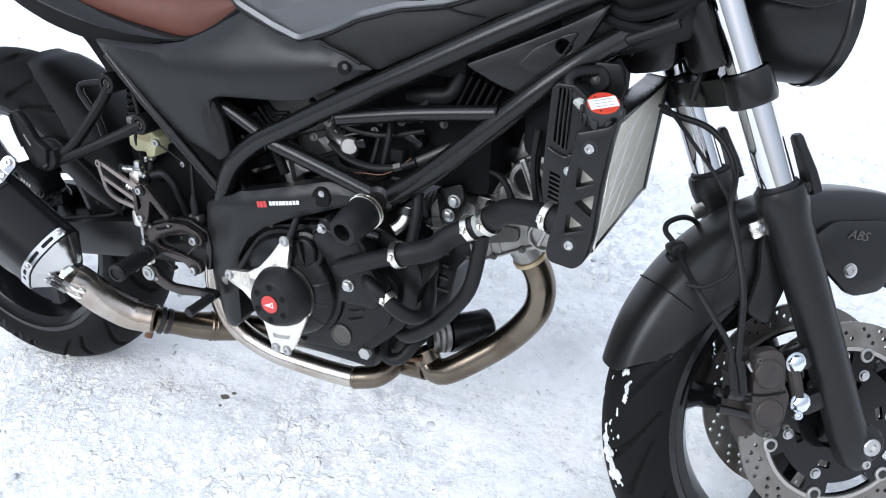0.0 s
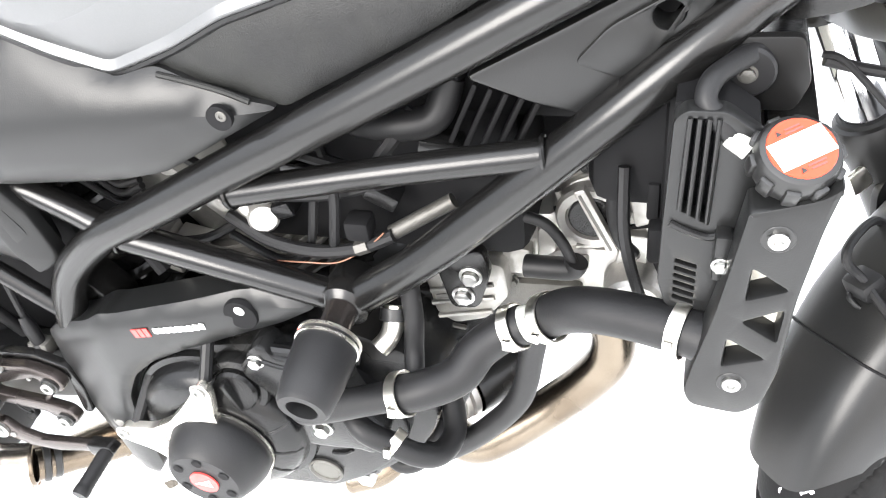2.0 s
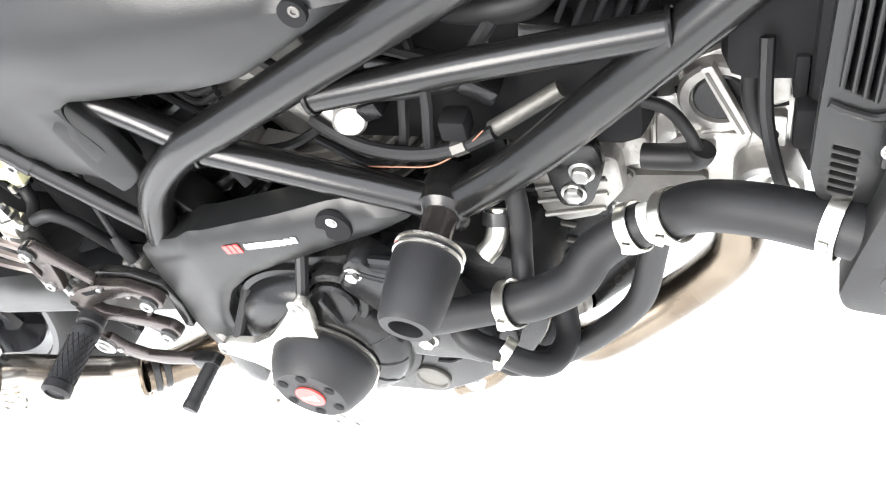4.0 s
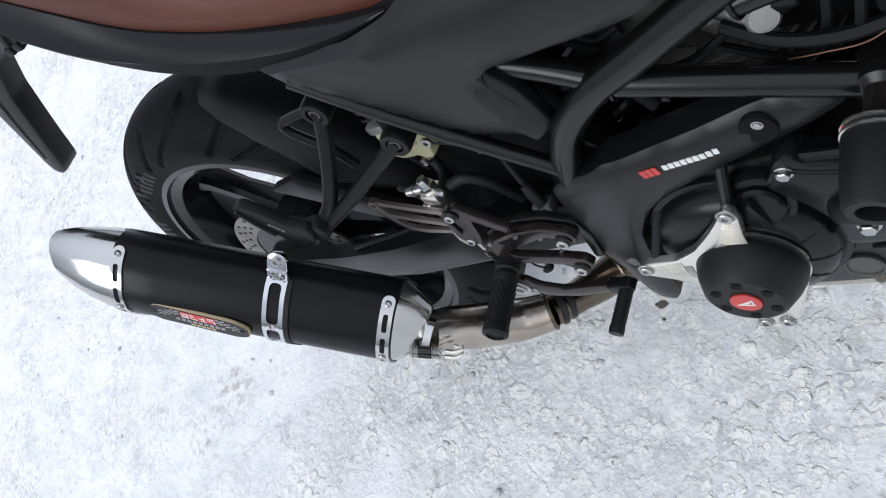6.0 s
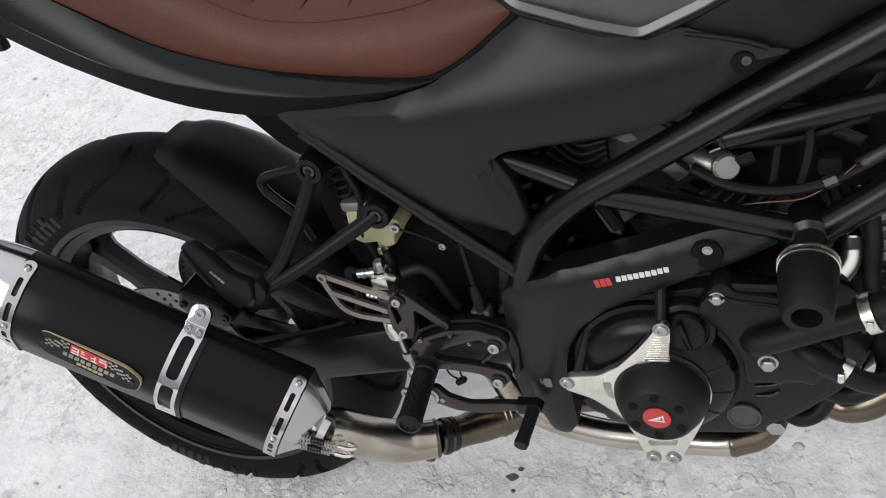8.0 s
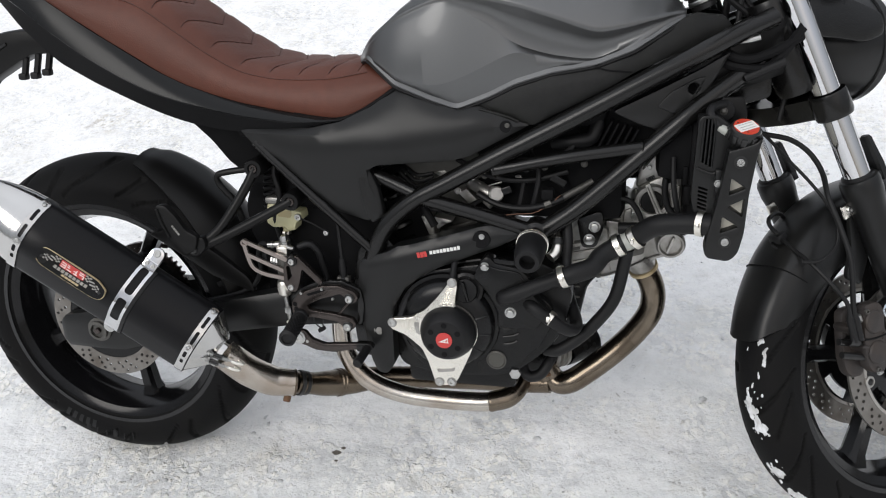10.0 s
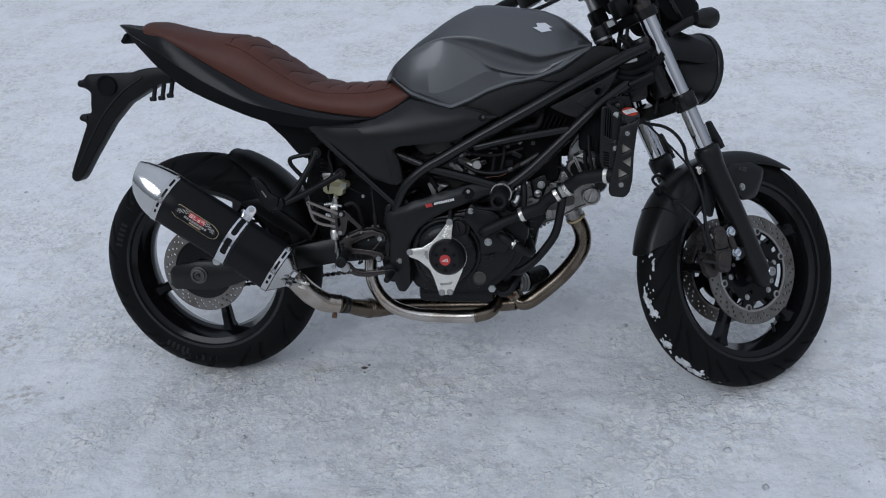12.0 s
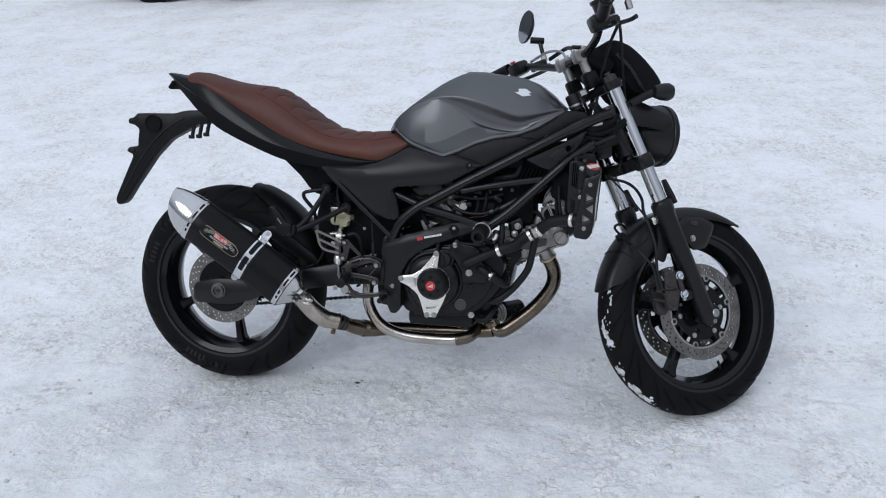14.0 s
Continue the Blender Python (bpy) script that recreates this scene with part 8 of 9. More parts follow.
part("drive_chain", bm, ANOD, bike, "dark drive chain")
# rear caliper above the arm
rc = part("rear_caliper", plate(rounded([(0.075, 0.452), (0.125, 0.432), (0.142, 0.405), (0.125, 0.385), (0.075, 0.40), (0.058, 0.425)], 0.008, 3), -0.098, -0.05, bevel=0.006), ENGINE, bike, "black rear brake caliper with pale marks")
for k in range(4):
    part("pale_mark", box((0.089 + 0.006 * k, -0.0985, 0.423 - 0.0025 * k), (0.004, 0.0008, 0.006), 0, Matrix.Rotation(radians(22), 3, "Y")), CAST, rc)
for x, z in ((0.072, 0.428), (0.13, 0.405)):
    bolt((x, -0.098, z), OUT, 0.005, 0.004, BLACKBOLT, rc)

# the steered front: fork axes, u ahead, v to the left, w up along the legs
RAKE, STEER = radians(25), radians(37)
kk_ = Vector((-math.sin(RAKE), 0, math.cos(RAKE)))
f0_ = Vector((math.cos(RAKE), 0, math.sin(RAKE)))
ff_ = f0_ * math.cos(STEER) + Vector((0, 1, 0)) * math.sin(STEER)
vv_ = Vector((0, 1, 0)) * math.cos(STEER) - f0_ * math.sin(STEER)
FORK = Matrix((ff_, vv_, kk_)).transposed().to_4x4()
FORK.translation = Vector((1.2685, 0.05, 0.608))
FC = Vector((0.0105, 0, -0.346))
fw_ = wheel("front_wheel", "front wheel with black spoked rim and snow on the tread", FORK @ FC, FORK.to_3x3().to_4x4(), 0.602, 0.12, 0.068, 0.2215, 0.094, -139, 5, sweep_grooves(14, -0.8, 0.12, 0.85, 0.05))
def arc_slot(r0, r1, mid, half, n=8):
    """Outline of a curved slot between two radii, with the angles in degrees."""
    a = [radians(mid - half + 2 * half * k / n) for k in range(n + 1)]
    return rounded([(r1 * math.cos(t), r1 * math.sin(t)) for t in a] + [(r0 * math.cos(t), r0 * math.sin(t)) for t in a[::-1]], 0.002, 2)


for sg in (-1, 1):
    d = brake_disc(0.107, 0.139, sg * 0.053, 2, fw_)
    part("disc_edge", lathe([(0.1065, -0.0026), (0.1075, 0.0), (0.1065, 0.0026), (0.1015, 0.0026), (0.1005, 0.0), (0.1015, -0.0026)], (0, sg * 0.053, 0), (0, 1, 0), 72, closed=True), DISCLIP, d, "bright machined inner edge")
    # black carrier with curved slots, six floating bobbins and the hub bolts
    slots = [arc_slot(0.0815, 0.0985, 22 + 60 * k, 19.5) for k in range(6)] + [arc_slot(0.052, 0.062, 52 + 60 * k, 9, 4) for k in range(6)]
    part("disc_carrier", plate(disc_outline(0.1015, 72), sg * 0.051 - 0.003, sg * 0.051 + 0.003, holes=[disc_outline(0.034, 40)] + slots, bevel=0), RIM, fw_, "black disc carrier with curved slots")
    for k in range(6):
        a = radians(-8 + 60 * k)
        at = (0.0985 * math.cos(a), sg * 0.053, 0.0985 * math.sin(a))
        bob = part("disc_bobbin", lathe([(0.0098, -0.005), (0.0098, 0.004), (0.0085, 0.005), (0.0062, 0.005), (0.0058, 0.002), (0, 0.002)], at, (0, sg, 0), 18), CAST, fw_)
        part("bobbin_core", lathe([(0.0056, 0.0018), (0.0056, 0.0034), (0.003, 0.0042), (0, 0.0042)], at, (0, sg, 0), 12), BLACKBOLT, bob)
        a = radians(-14 + 60 * k)
        hexbolt((0.072 * math.cos(a), sg * 0.054, 0.072 * math.sin(a)), (0, sg, 0), 0.0068, 0.005, ZINC, fw_)
part("valve", tube([(0.012, -0.02, -0.19), (0.012, -0.024, -0.165)], 0.004, 8), RUBBER, fw_)
# snow that clings to the tread, on the side that faces back
def clinging_snow():
    na, nb = 420, 100
    verts, index, faces = [], {}, []
    def height(i, j):
        a, b = 138 + 100 * i / na, -1.35 + 1.5 * j / nb
        v = Vector((a * 0.13, b * 2.3, 0))
        h = noise.noise(v) + 0.7 * noise.noise(v * 2.7 + Vector((4, 1, 0))) + 0.4 * noise.noise(v * 6.5) + 0.22 * noise.noise(v * 14)
        centre = -0.22 + 0.3 * noise.noise(Vector((a * 0.07, 3, 0)))
        h += 0.3 - 5.0 * (b - centre) ** 2 - 0.0011 * max(0, abs(a - 180) - 31) ** 2
        return h - 0.47
    H = [[height(i, j) for j in range(nb + 1)] for i in range(na + 1)]
    def vert(i, j):
        if (i, j) not in index:
            a, b = radians(138 + 100 * i / na), -1.35 + 1.5 * j / nb
            up = 0.0004 + 0.0062 * max(-0.2, min(0.8, H[i][j]))
            r, y = 0.2330 + (0.068 + up) * math.cos(b), (0.06 + up) * math.copysign(abs(math.sin(b)) ** 0.92, b)
            index[i, j] = len(verts)
            verts.append((r * math.cos(a), y, r * math.sin(a)))
        return index[i, j]
    for i in range(na):
        for j in range(nb):
            if max(H[i][j], H[i + 1][j], H[i][j + 1], H[i + 1][j + 1]) > 0:
                faces.append((vert(i, j), vert(i + 1, j), vert(i + 1, j + 1), vert(i, j + 1)))
    me = bpy.data.meshes.new("clinging_snow")
    me.from_pydata(verts, [], faces)
    me.polygons.foreach_set("use_smooth", [True] * len(faces))
    me.materials.append(SNOWLUMP)
    ob = new("clinging_snow", me)
    ob.parent = fw_
    tagged(ob, "patches of snow stuck in the tread", kind="stuff")


clinging_snow()

# ---- fork, mudguard, lamp, handlebar ----
def fk(*p):
    return FORK @ Vector(p)


def fpart(name, bm, mat, parent, label="", sharp=0.55):
    return part(name, put(bm, FORK), mat, parent, label, sharp)


def fork():
    for sg in (-1, 1):
        v = sg * 0.0915
        leg = fpart("fork_leg", lathe([(0.0225, 0.0), (0.0285, -0.002), (0.0305, -0.008), (0.0305, -0.026), (0.0275, -0.045), (0.0265, -0.1), (0.0255, -0.2), (0.0245, -0.30), (0.0255, -0.335), (0.024, -0.37), (0.017, -0.382), (0, -0.382)], (0, v, 0), (0, 0, 1), 36), MATTE, bike, "black fork leg with chrome tube")
        fpart("stanchion", lathe([(0.0205, -0.02), (0.0205, 0.365)], (0, v, 0), (0, 0, 1), 36), CHROME, leg, "shiny chrome fork tube")
        fpart("dust_seal", lathe([(0.0208, 0.004), (0.024, 0.003), (0.025, -0.002)], (0, v, 0), (0, 0, 1), 30), RUBBER, leg)
        fpart("fork_cap", lathe([(0.021, 0.36), (0.021, 0.378), (0.017, 0.382), (0.009, 0.382), (0.009, 0.39), (0, 0.39)], (0, v, 0), (0, 0, 1), 28), ANOD, leg)
        # stone guard that stands up in front of the seal
        st = []
        for w, hu, hv, du in ((-0.022, 0.009, 0.0125, 0.0), (0.004, 0.0078, 0.0115, 0.001), (0.034, 0.0062, 0.0092, -0.0005), (0.047, 0.0058, 0.0085, -0.001), (0.051, 0.0038, 0.0062, -0.001)):
            st.append([(0.0375 + du + hu * a, v + sg * 0.003 + hv * b, w) for a, b in ((1, -0.6), (0.6, -1), (-0.6, -1), (-1, -0.6), (-1, 0.6), (-0.6, 1), (0.6, 1), (1, 0.6))])
        fpart("seal_guard", loft(st), MATTE, leg)
        fpart("guard_lug", box((0.028, v, -0.012), (0.024, 0.028, 0.014), 0.004), MATTE, leg)
        # axle lug, caliper lugs
        fpart("axle_lug", lathe([(0.024, -0.02), (0.024, 0.018), (0.02, 0.022), (0, 0.022)], (0.010, v, -0.35), (0, sg, 0), 28), MATTE, leg)
        fpart("caliper_lug", box((-0.036, v, -0.215), (0.034, 0.02, 0.03), 0.006), MATTE, leg)
        fpart("caliper_lug", box((-0.036, v, -0.275), (0.034, 0.02, 0.026), 0.006), MATTE, leg)
    bolt(fk(0.012, -0.1135, -0.352), -vv_, 0.0115, 0.006, ZINC, bike, name="axle_bolt")
    bolt(fk(0.0, -0.112, -0.372), -vv_, 0.006, 0.005, ZINC, bike, name="pinch_bolt")
    fpart("axle", tube([(0.01, -0.1, -0.35), (0.01, 0.1, -0.35)], 0.011, 16), ANOD, bike)
    # yokes
    for w, t, mat in ((0.1225, 0.034, SATIN), (0.352, 0.024, SATIN)):
        y = [(-0.03, -0.03), (-0.03, 0.03), (-0.02, 0.075), (-0.028, 0.10), (-0.015, 0.118), (0.012, 0.118), (0.03, 0.10), (0.026, 0.07), (0.03, 0.0), (0.026, -0.07), (0.03, -0.10), (0.012, -0.118), (-0.015, -0.118), (-0.028, -0.10), (-0.02, -0.075)]
        bm = plate(rounded(y, 0.01, 3), 0, t, bevel=0.004)
        put(bm, Matrix(((1, 0, 0, 0), (0, 0, 1, 0), (0, 1, 0, w - t / 2), (0, 0, 0, 1))))
        fpart("yoke", bm, mat, bike, "black fork yoke")
    for sg in (-1, 1):
        fpart("yoke_clamp", lathe([(0.027, 0.1025), (0.0285, 0.1075), (0.0285, 0.1375), (0.027, 0.1425)], (0, sg * 0.0915, 0), (0, 0, 1), 30), SATIN, bike)
        bolt(fk(0.03, sg * 0.085, 0.355), ff_, 0.006, 0.008, ZINC, bike)
    fpart("stem_nut", lathe([(0.018, 0.36), (0.018, 0.375), (0.01, 0.378), (0, 0.378)], (-0.035, 0, 0), (0, 0, 1), 6), ZINC, bike)
    fpart("ignition_lock", lathe([(0.019, 0.33), (0.02, 0.372), (0.016, 0.376), (0, 0.376)], (-0.075, 0.0, 0), (0, 0, 1), 24), BLACKBOLT, bike)
    fpart("lock_ring", lathe([(0.0195, 0.338), (0.021, 0.34), (0.021, 0.344), (0.0195, 0.346)], (-0.075, 0.0, 0), (0, 0, 1), 24), ZINC, bike)


fork()


def mudguard():
    def ring(f):
        row_o, row_i = [], []
        for k in range(25):
            t = -1 + 2 * k / 24
            end = 144.5 - 8 * abs(t) ** 3
            deg = 35 + (end - 35) * f
            skirt = float(np.interp(deg, [33, 45, 60, 85, 100, 125, 140, 147], [0.004, 0.018, 0.03, 0.05, 0.075, 0.06, 0.04, 0.022]))
            half = float(np.interp(deg, [33, 115, 130, 144], [0.065, 0.064, 0.057, 0.047]))
            big = float(np.interp(deg, [35, 60, 95, 144], [0.3045, 0.3095, 0.3115, 0.3055]))
            drop = 0.006 * abs(t) ** 2 + skirt * abs(t) ** 4
            y = half * math.sin(t * 1.35) / math.sin(1.35)
            e = (math.cos(radians(deg)), math.sin(radians(deg)))
            for row, th in ((row_o, 0.0), (row_i, 0.0035)):
                r = big - drop - th
                row.append((0.005 + r * e[0], y * (1 - th * 6), -0.345 + r * e[1]))
        return row_o + row_i[::-1]
    rings = [ring(i / 50) for i in range(51)]
    ob = fpart("front_mudguard", loft(rings), MATTE, bike, "matte black front mudguard", 0.7)
    # side stays with a screw and the raised letters
    for sg in (-1, 1):
        o = [(0.028, -0.085), (0.065, -0.075), (0.13, -0.10), (0.165, -0.135), (0.14, -0.16), (0.10, -0.185), (0.06, -0.175), (0.035, -0.12)]
        fpart("mudguard_stay", panel(rounded(o, 0.01, 3), lambda x, z: 0.078 - 0.08 * max(0, x - 0.06), sg, 0.012, 0.008, 0.012, 0.004), MATTE, ob)
        bolt(fk(0.066, sg * 0.0775, -0.1405), vv_ * sg, 0.0062, 0.004, ZINC, ob, washer=True)
        fpart("rear_stay", plate(rounded([(-0.03, -0.06), (-0.015, -0.05), (-0.02, -0.13), (-0.055, -0.165), (-0.075, -0.14), (-0.045, -0.10)], 0.008, 3), sg * 0.078, sg * 0.07), MATTE, ob)
        fpart("stay_clip", box((-0.03, sg * 0.081, -0.044), (0.026, 0.006, 0.022), 0.003), ALU, ob)
        bolt(fk(-0.03, sg * 0.084, -0.043), vv_ * sg, 0.006, 0.004, ZINC, ob)
    seam = []
    for k in range(17):
        t = -0.9 + 1.8 * k / 16
        r = 0.3098 - 0.006 * t * t - 0.062 * abs(t) ** 4
        seam.append((0.005 + r * math.cos(radians(121)), 0.0605 * math.sin(t * 1.35) / math.sin(1.35), -0.345 + r * math.sin(radians(121))))
    fpart("seam_line", tube(seam, 0.0011, 6, 2), DARK, ob)
    cu = bpy.data.curves.new("abs_letters", "FONT")
    cu.body, cu.size, cu.extrude, cu.shear = "ABS", 0.016, 0.0003, 0.3
    cu.materials.append(CASTDARK)
    tx = new("abs_letters", cu)
    tx.parent = ob
    a = (ff_ * 0.86 - kk_ * 0.51).normalized()
    up = (kk_ * 0.86 + ff_ * 0.51).normalized()
    T = Matrix((a, up, a.cross(up))).transposed().to_4x4()
    T.translation = fk(0.073, -0.0795, -0.099)
    tx.matrix_basis = T
    tagged(tx, "grey raised letters")


mudguard()


def brakes():
    for sg in (-1, 1):
        y = sg * 0.085
        # two halves bolted together over the disc, with a bridge and pistons
        o = [(-0.09, -0.178), (-0.068, -0.182), (-0.057, -0.192), (-0.058, -0.212), (-0.067, -0.232), (-0.064, -0.249), (-0.079, -0.274), (-0.095, -0.295), (-0.115, -0.287), (-0.122, -0.272), (-0.118, -0.245), (-0.106, -0.215)]
        c = fpart("brake_caliper", plate(rounded(o, 0.007, 3), y + sg * 0.008, y + sg * 0.024, bevel=0.005) if sg > 0 else plate(rounded(o, 0.007, 3), y - 0.024, y - 0.008, bevel=0.005), CALIPER, bike, "dusty brown front brake caliper")
        inner = [(u - 0.018, w - 0.004) for u, w in o]
        fpart("inner_half", plate(rounded(inner, 0.008, 3), y - 0.022 if sg > 0 else y + 0.006, y - 0.006 if sg > 0 else y + 0.022, bevel=0.005), CALIPER, c)
        for k in range(3):
            fpart("bridge", box((-0.116 + 0.006 * k, y, -0.205 - 0.036 * k), (0.016, 0.04, 0.014), 0.004), CALIPER, c)
        for u, w in ((-0.046, -0.211), (-0.055, -0.263)):
            hexbolt(fk(u, y + sg * 0.02, w), vv_ * sg, 0.0118, 0.010, BRIGHTBOLT, c)
        fpart("bolt_lug", tube([(-0.05, y + sg * 0.016, -0.205), (-0.051, y + sg * 0.016, -0.236), (-0.056, y + sg * 0.016, -0.268)], 0.0085, 10), CALIPER, c)
        bolt(fk(-0.065, y + sg * 0.024, -0.2735), vv_ * sg, 0.0062, 0.006, BRIGHTBOLT, c)
        for u, w in ((-0.083, -0.21), (-0.097, -0.258)):
            fpart("piston_boss", lathe([(0.0195, -0.004), (0.0188, 0.0022), (0.0165, 0.0046), (0.009, 0.0058), (0, 0.006)], (u, y + sg * 0.023, w), (0, sg, 0), 28), CALIPER, c)
        fpart("waist_groove", tube([(-0.112, y + sg * 0.0245, -0.226), (-0.094, y + sg * 0.0248, -0.234), (-0.07, y + sg * 0.0245, -0.240)], 0.0016, 6), DARK, c)
        for k in range(4):
            fpart("body_rib", box((-0.118 + 0.0045 * k, y + sg * 0.018, -0.222 - 0.016 * k), (0.016, 0.014, 0.004), 0.0015, Matrix.Rotation(radians(28), 3, "Y")), CALIPER, c)
        for u, w in ((-0.09, -0.188), (-0.082, -0.284), (-0.108, -0.283)):
            bolt(fk(u, y + sg * 0.023, w), vv_ * sg, 0.0042, 0.004, CASTDARK, c)
        for k in range(6):
            fpart("caliper_mark", box((-0.075 - 0.0042 * k, y + sg * 0.0251, -0.236 - 0.0055 * k), (0.0022, 0.0008, 0.0036), 0, Matrix.Rotation(radians(38), 3, "Y")), ANOD, c)
        fpart("bleed_nipple", tube([(-0.10, y + sg * 0.018, -0.2), (-0.104, y + sg * 0.022, -0.186)], 0.003, 8), ZINC, c)
        for u, w in ((-0.132, -0.222), (-0.136, -0.244)):
            fpart("pad_pin", tube([(u - 0.016, y + sg * 0.012, w + 0.012), (u + 0.018, y + sg * 0.014, w - 0.012)], 0.0055, 12), BLACKBOLT, c)
        fpart("banjo", lathe([(0.0085, -0.009), (0.0085, 0.009), (0.006, 0.011), (0, 0.011)], (-0.132, y + sg * 0.022, -0.216), (0.8, 0, -0.6), 18), BLACKBOLT, c)
    fpart("brake_hose", tube([(-0.07, 0.01, 0.12), (-0.055, 0.0, 0.105), (-0.032, -0.02, 0.083), (-0.024, -0.04, 0.055), (-0.032, -0.06, 0.023), (-0.06, -0.085, -0.006), (-0.072, -0.1, -0.05), (-0.086, -0.112, -0.1), (-0.106, -0.112, -0.151), (-0.116, -0.112, -0.177), (-0.119, -0.112, -0.212)], 0.0042, 10), RUBBER, bike, "black front brake hose")
    fpart("brake_hose", tube([(-0.07, 0.01, 0.125), (-0.062, 0.0, 0.114), (-0.051, -0.02, 0.06), (-0.044, -0.04, 0.015), (-0.049, -0.065, -0.021), (-0.062, -0.085, -0.05), (-0.083, -0.09, -0.077), (-0.116, -0.085, -0.085), (-0.135, -0.07, -0.078)], 0.0026, 10), RUBBER, bike, "thin black lead along the brake hose")
    fpart("sensor_lead", tube([(-0.06, 0.026, -0.047), (-0.069, 0.02, -0.033), (-0.086, 0.01, -0.022), (-0.108, 0.0, -0.019), (-0.116, -0.005, -0.027), (-0.112, -0.01, -0.045), (-0.119, -0.04, -0.066), (-0.125, -0.075, -0.086), (-0.124, -0.1, -0.121), (-0.121, -0.112, -0.153), (-0.125, -0.112, -0.178), (-0.13, -0.11, -0.212)], 0.0036, 8), RUBBER, bike, "thin black wheel sensor lead")
    fpart("lead_clip", box((-0.11, -0.006, -0.053), (0.022, 0.026, 0.018), 0.005), RUBBER, bike)
    fpart("clip_hoop", tube([(-0.117, 0.0, -0.056), (-0.124, -0.004, -0.058), (-0.122, -0.012, -0.066), (-0.112, -0.016, -0.064)], 0.0022, 8), RUBBER, bike)
    for p in ((-0.1175, -0.112, -0.194), (-0.127, -0.111, -0.192)):
        fpart("hose_end", lathe([(0.0052, -0.026), (0.0058, -0.02), (0.0058, 0.008), (0.0046, 0.018)], p, (0.2, 0.02, 1), 14), RUBBER, bike)


brakes()


def lamp():
    ax = Vector((0.906, 0, -0.423))
    o = Vector((0.100, 0, 0.187))
    ob = fpart("headlight", lathe([(0.0, -0.07), (0.03, -0.068), (0.06, -0.055), (0.078, -0.03), (0.086, 0.0), (0.088, 0.035), (0.088, 0.05), (0.09, 0.052), (0.09, 0.066), (0.085, 0.068)], o, ax, 56), MATTE, bike, "round matte black headlight")
    fpart("lamp_ring", lathe([(0.0905, 0.05), (0.0915, 0.051), (0.0915, 0.0535), (0.0905, 0.0545)], o, ax, 56), BLACKBOLT, ob)
    fpart("lens", lathe([(0.085, 0.064), (0.06, 0.076), (0.03, 0.081), (0, 0.083)], o, ax, 48), GLASS, ob, "clear headlight lens")
    fpart("reflector", lathe([(0.086, 0.062), (0.06, 0.03), (0.03, 0.008), (0, 0.0)], o, ax, 48), CHROME, ob)
    for sg in (-1, 1):
        bolt(fk(*(o + Vector((0, sg * 0.087, 0)))), vv_ * sg, 0.006, 0.004, BLACKBOLT, ob)
        fpart("lamp_bracket", plate(rounded([(0.0, 0.30), (0.06, 0.28), (0.14, 0.205), (0.13, 0.175), (0.09, 0.18), (0.04, 0.21), (0.0, 0.23)], 0.012, 3), sg * 0.103, sg * 0.096, bevel=0.002), SATIN, ob)
        # turn signal on a short stalk
        fpart("signal_stalk", tube([(0.03, sg * 0.1, 0.285), (0.07, sg * 0.125, 0.288), (0.10, sg * 0.14, 0.285)], 0.011, 12), RUBBER, bike)
        fpart("turn_signal", lathe([(0.0, -0.034), (0.016, -0.03), (0.023, -0.01), (0.025, 0.012), (0.02, 0.024), (0, 0.028)], (0.112, sg * 0.145, 0.278), (0.9, 0.1 * sg, -0.35), 26), MATTE, bike, "black rounded turn signal")
    # small black screen and the clock behind it
    prof = [(0.07, 0.478), (0.105, 0.468), (0.137, 0.438), (0.162, 0.395), (0.18, 0.35), (0.19, 0.305), (0.17, 0.285), (0.12, 0.285), (0.075, 0.31), (0.055, 0.37), (0.06, 0.43)]
    fpart("fly_screen", plate(rounded(prof, 0.012, 3), -0.07, 0.07, bevel=0.02), DARK, bike, "matte black fly screen over the headlight")
    fpart("screen_stay", tube([(0.06, -0.082, 0.43), (0.085, -0.085, 0.37), (0.10, -0.08, 0.30)], 0.006, 10), SATIN, bike)
    fpart("instrument", box((0.02, 0, 0.43), (0.05, 0.13, 0.09), 0.012, Matrix.Rotation(radians(-35), 3, "Y")), DARK, bike, "black instrument box")
    for k in range(7):
        s = -1 if k % 2 else 1
        fpart("front_loom", tube([(-0.06 + 0.006 * k, s * 0.03, 0.33), (-0.03 + 0.004 * k, s * 0.05, 0.27 - 0.008 * k), (0.0 + 0.008 * k, s * 0.04, 0.20), (0.04, s * 0.02, 0.17)], 0.0045, 8), RUBBER, bike)
    fpart("horn", lathe([(0.03, -0.01), (0.036, 0.0), (0.036, 0.012), (0.0, 0.016)], (0.0, 0.0, 0.17), (1, -0.2, -0.3), 26), DARK, bike)


lamp()


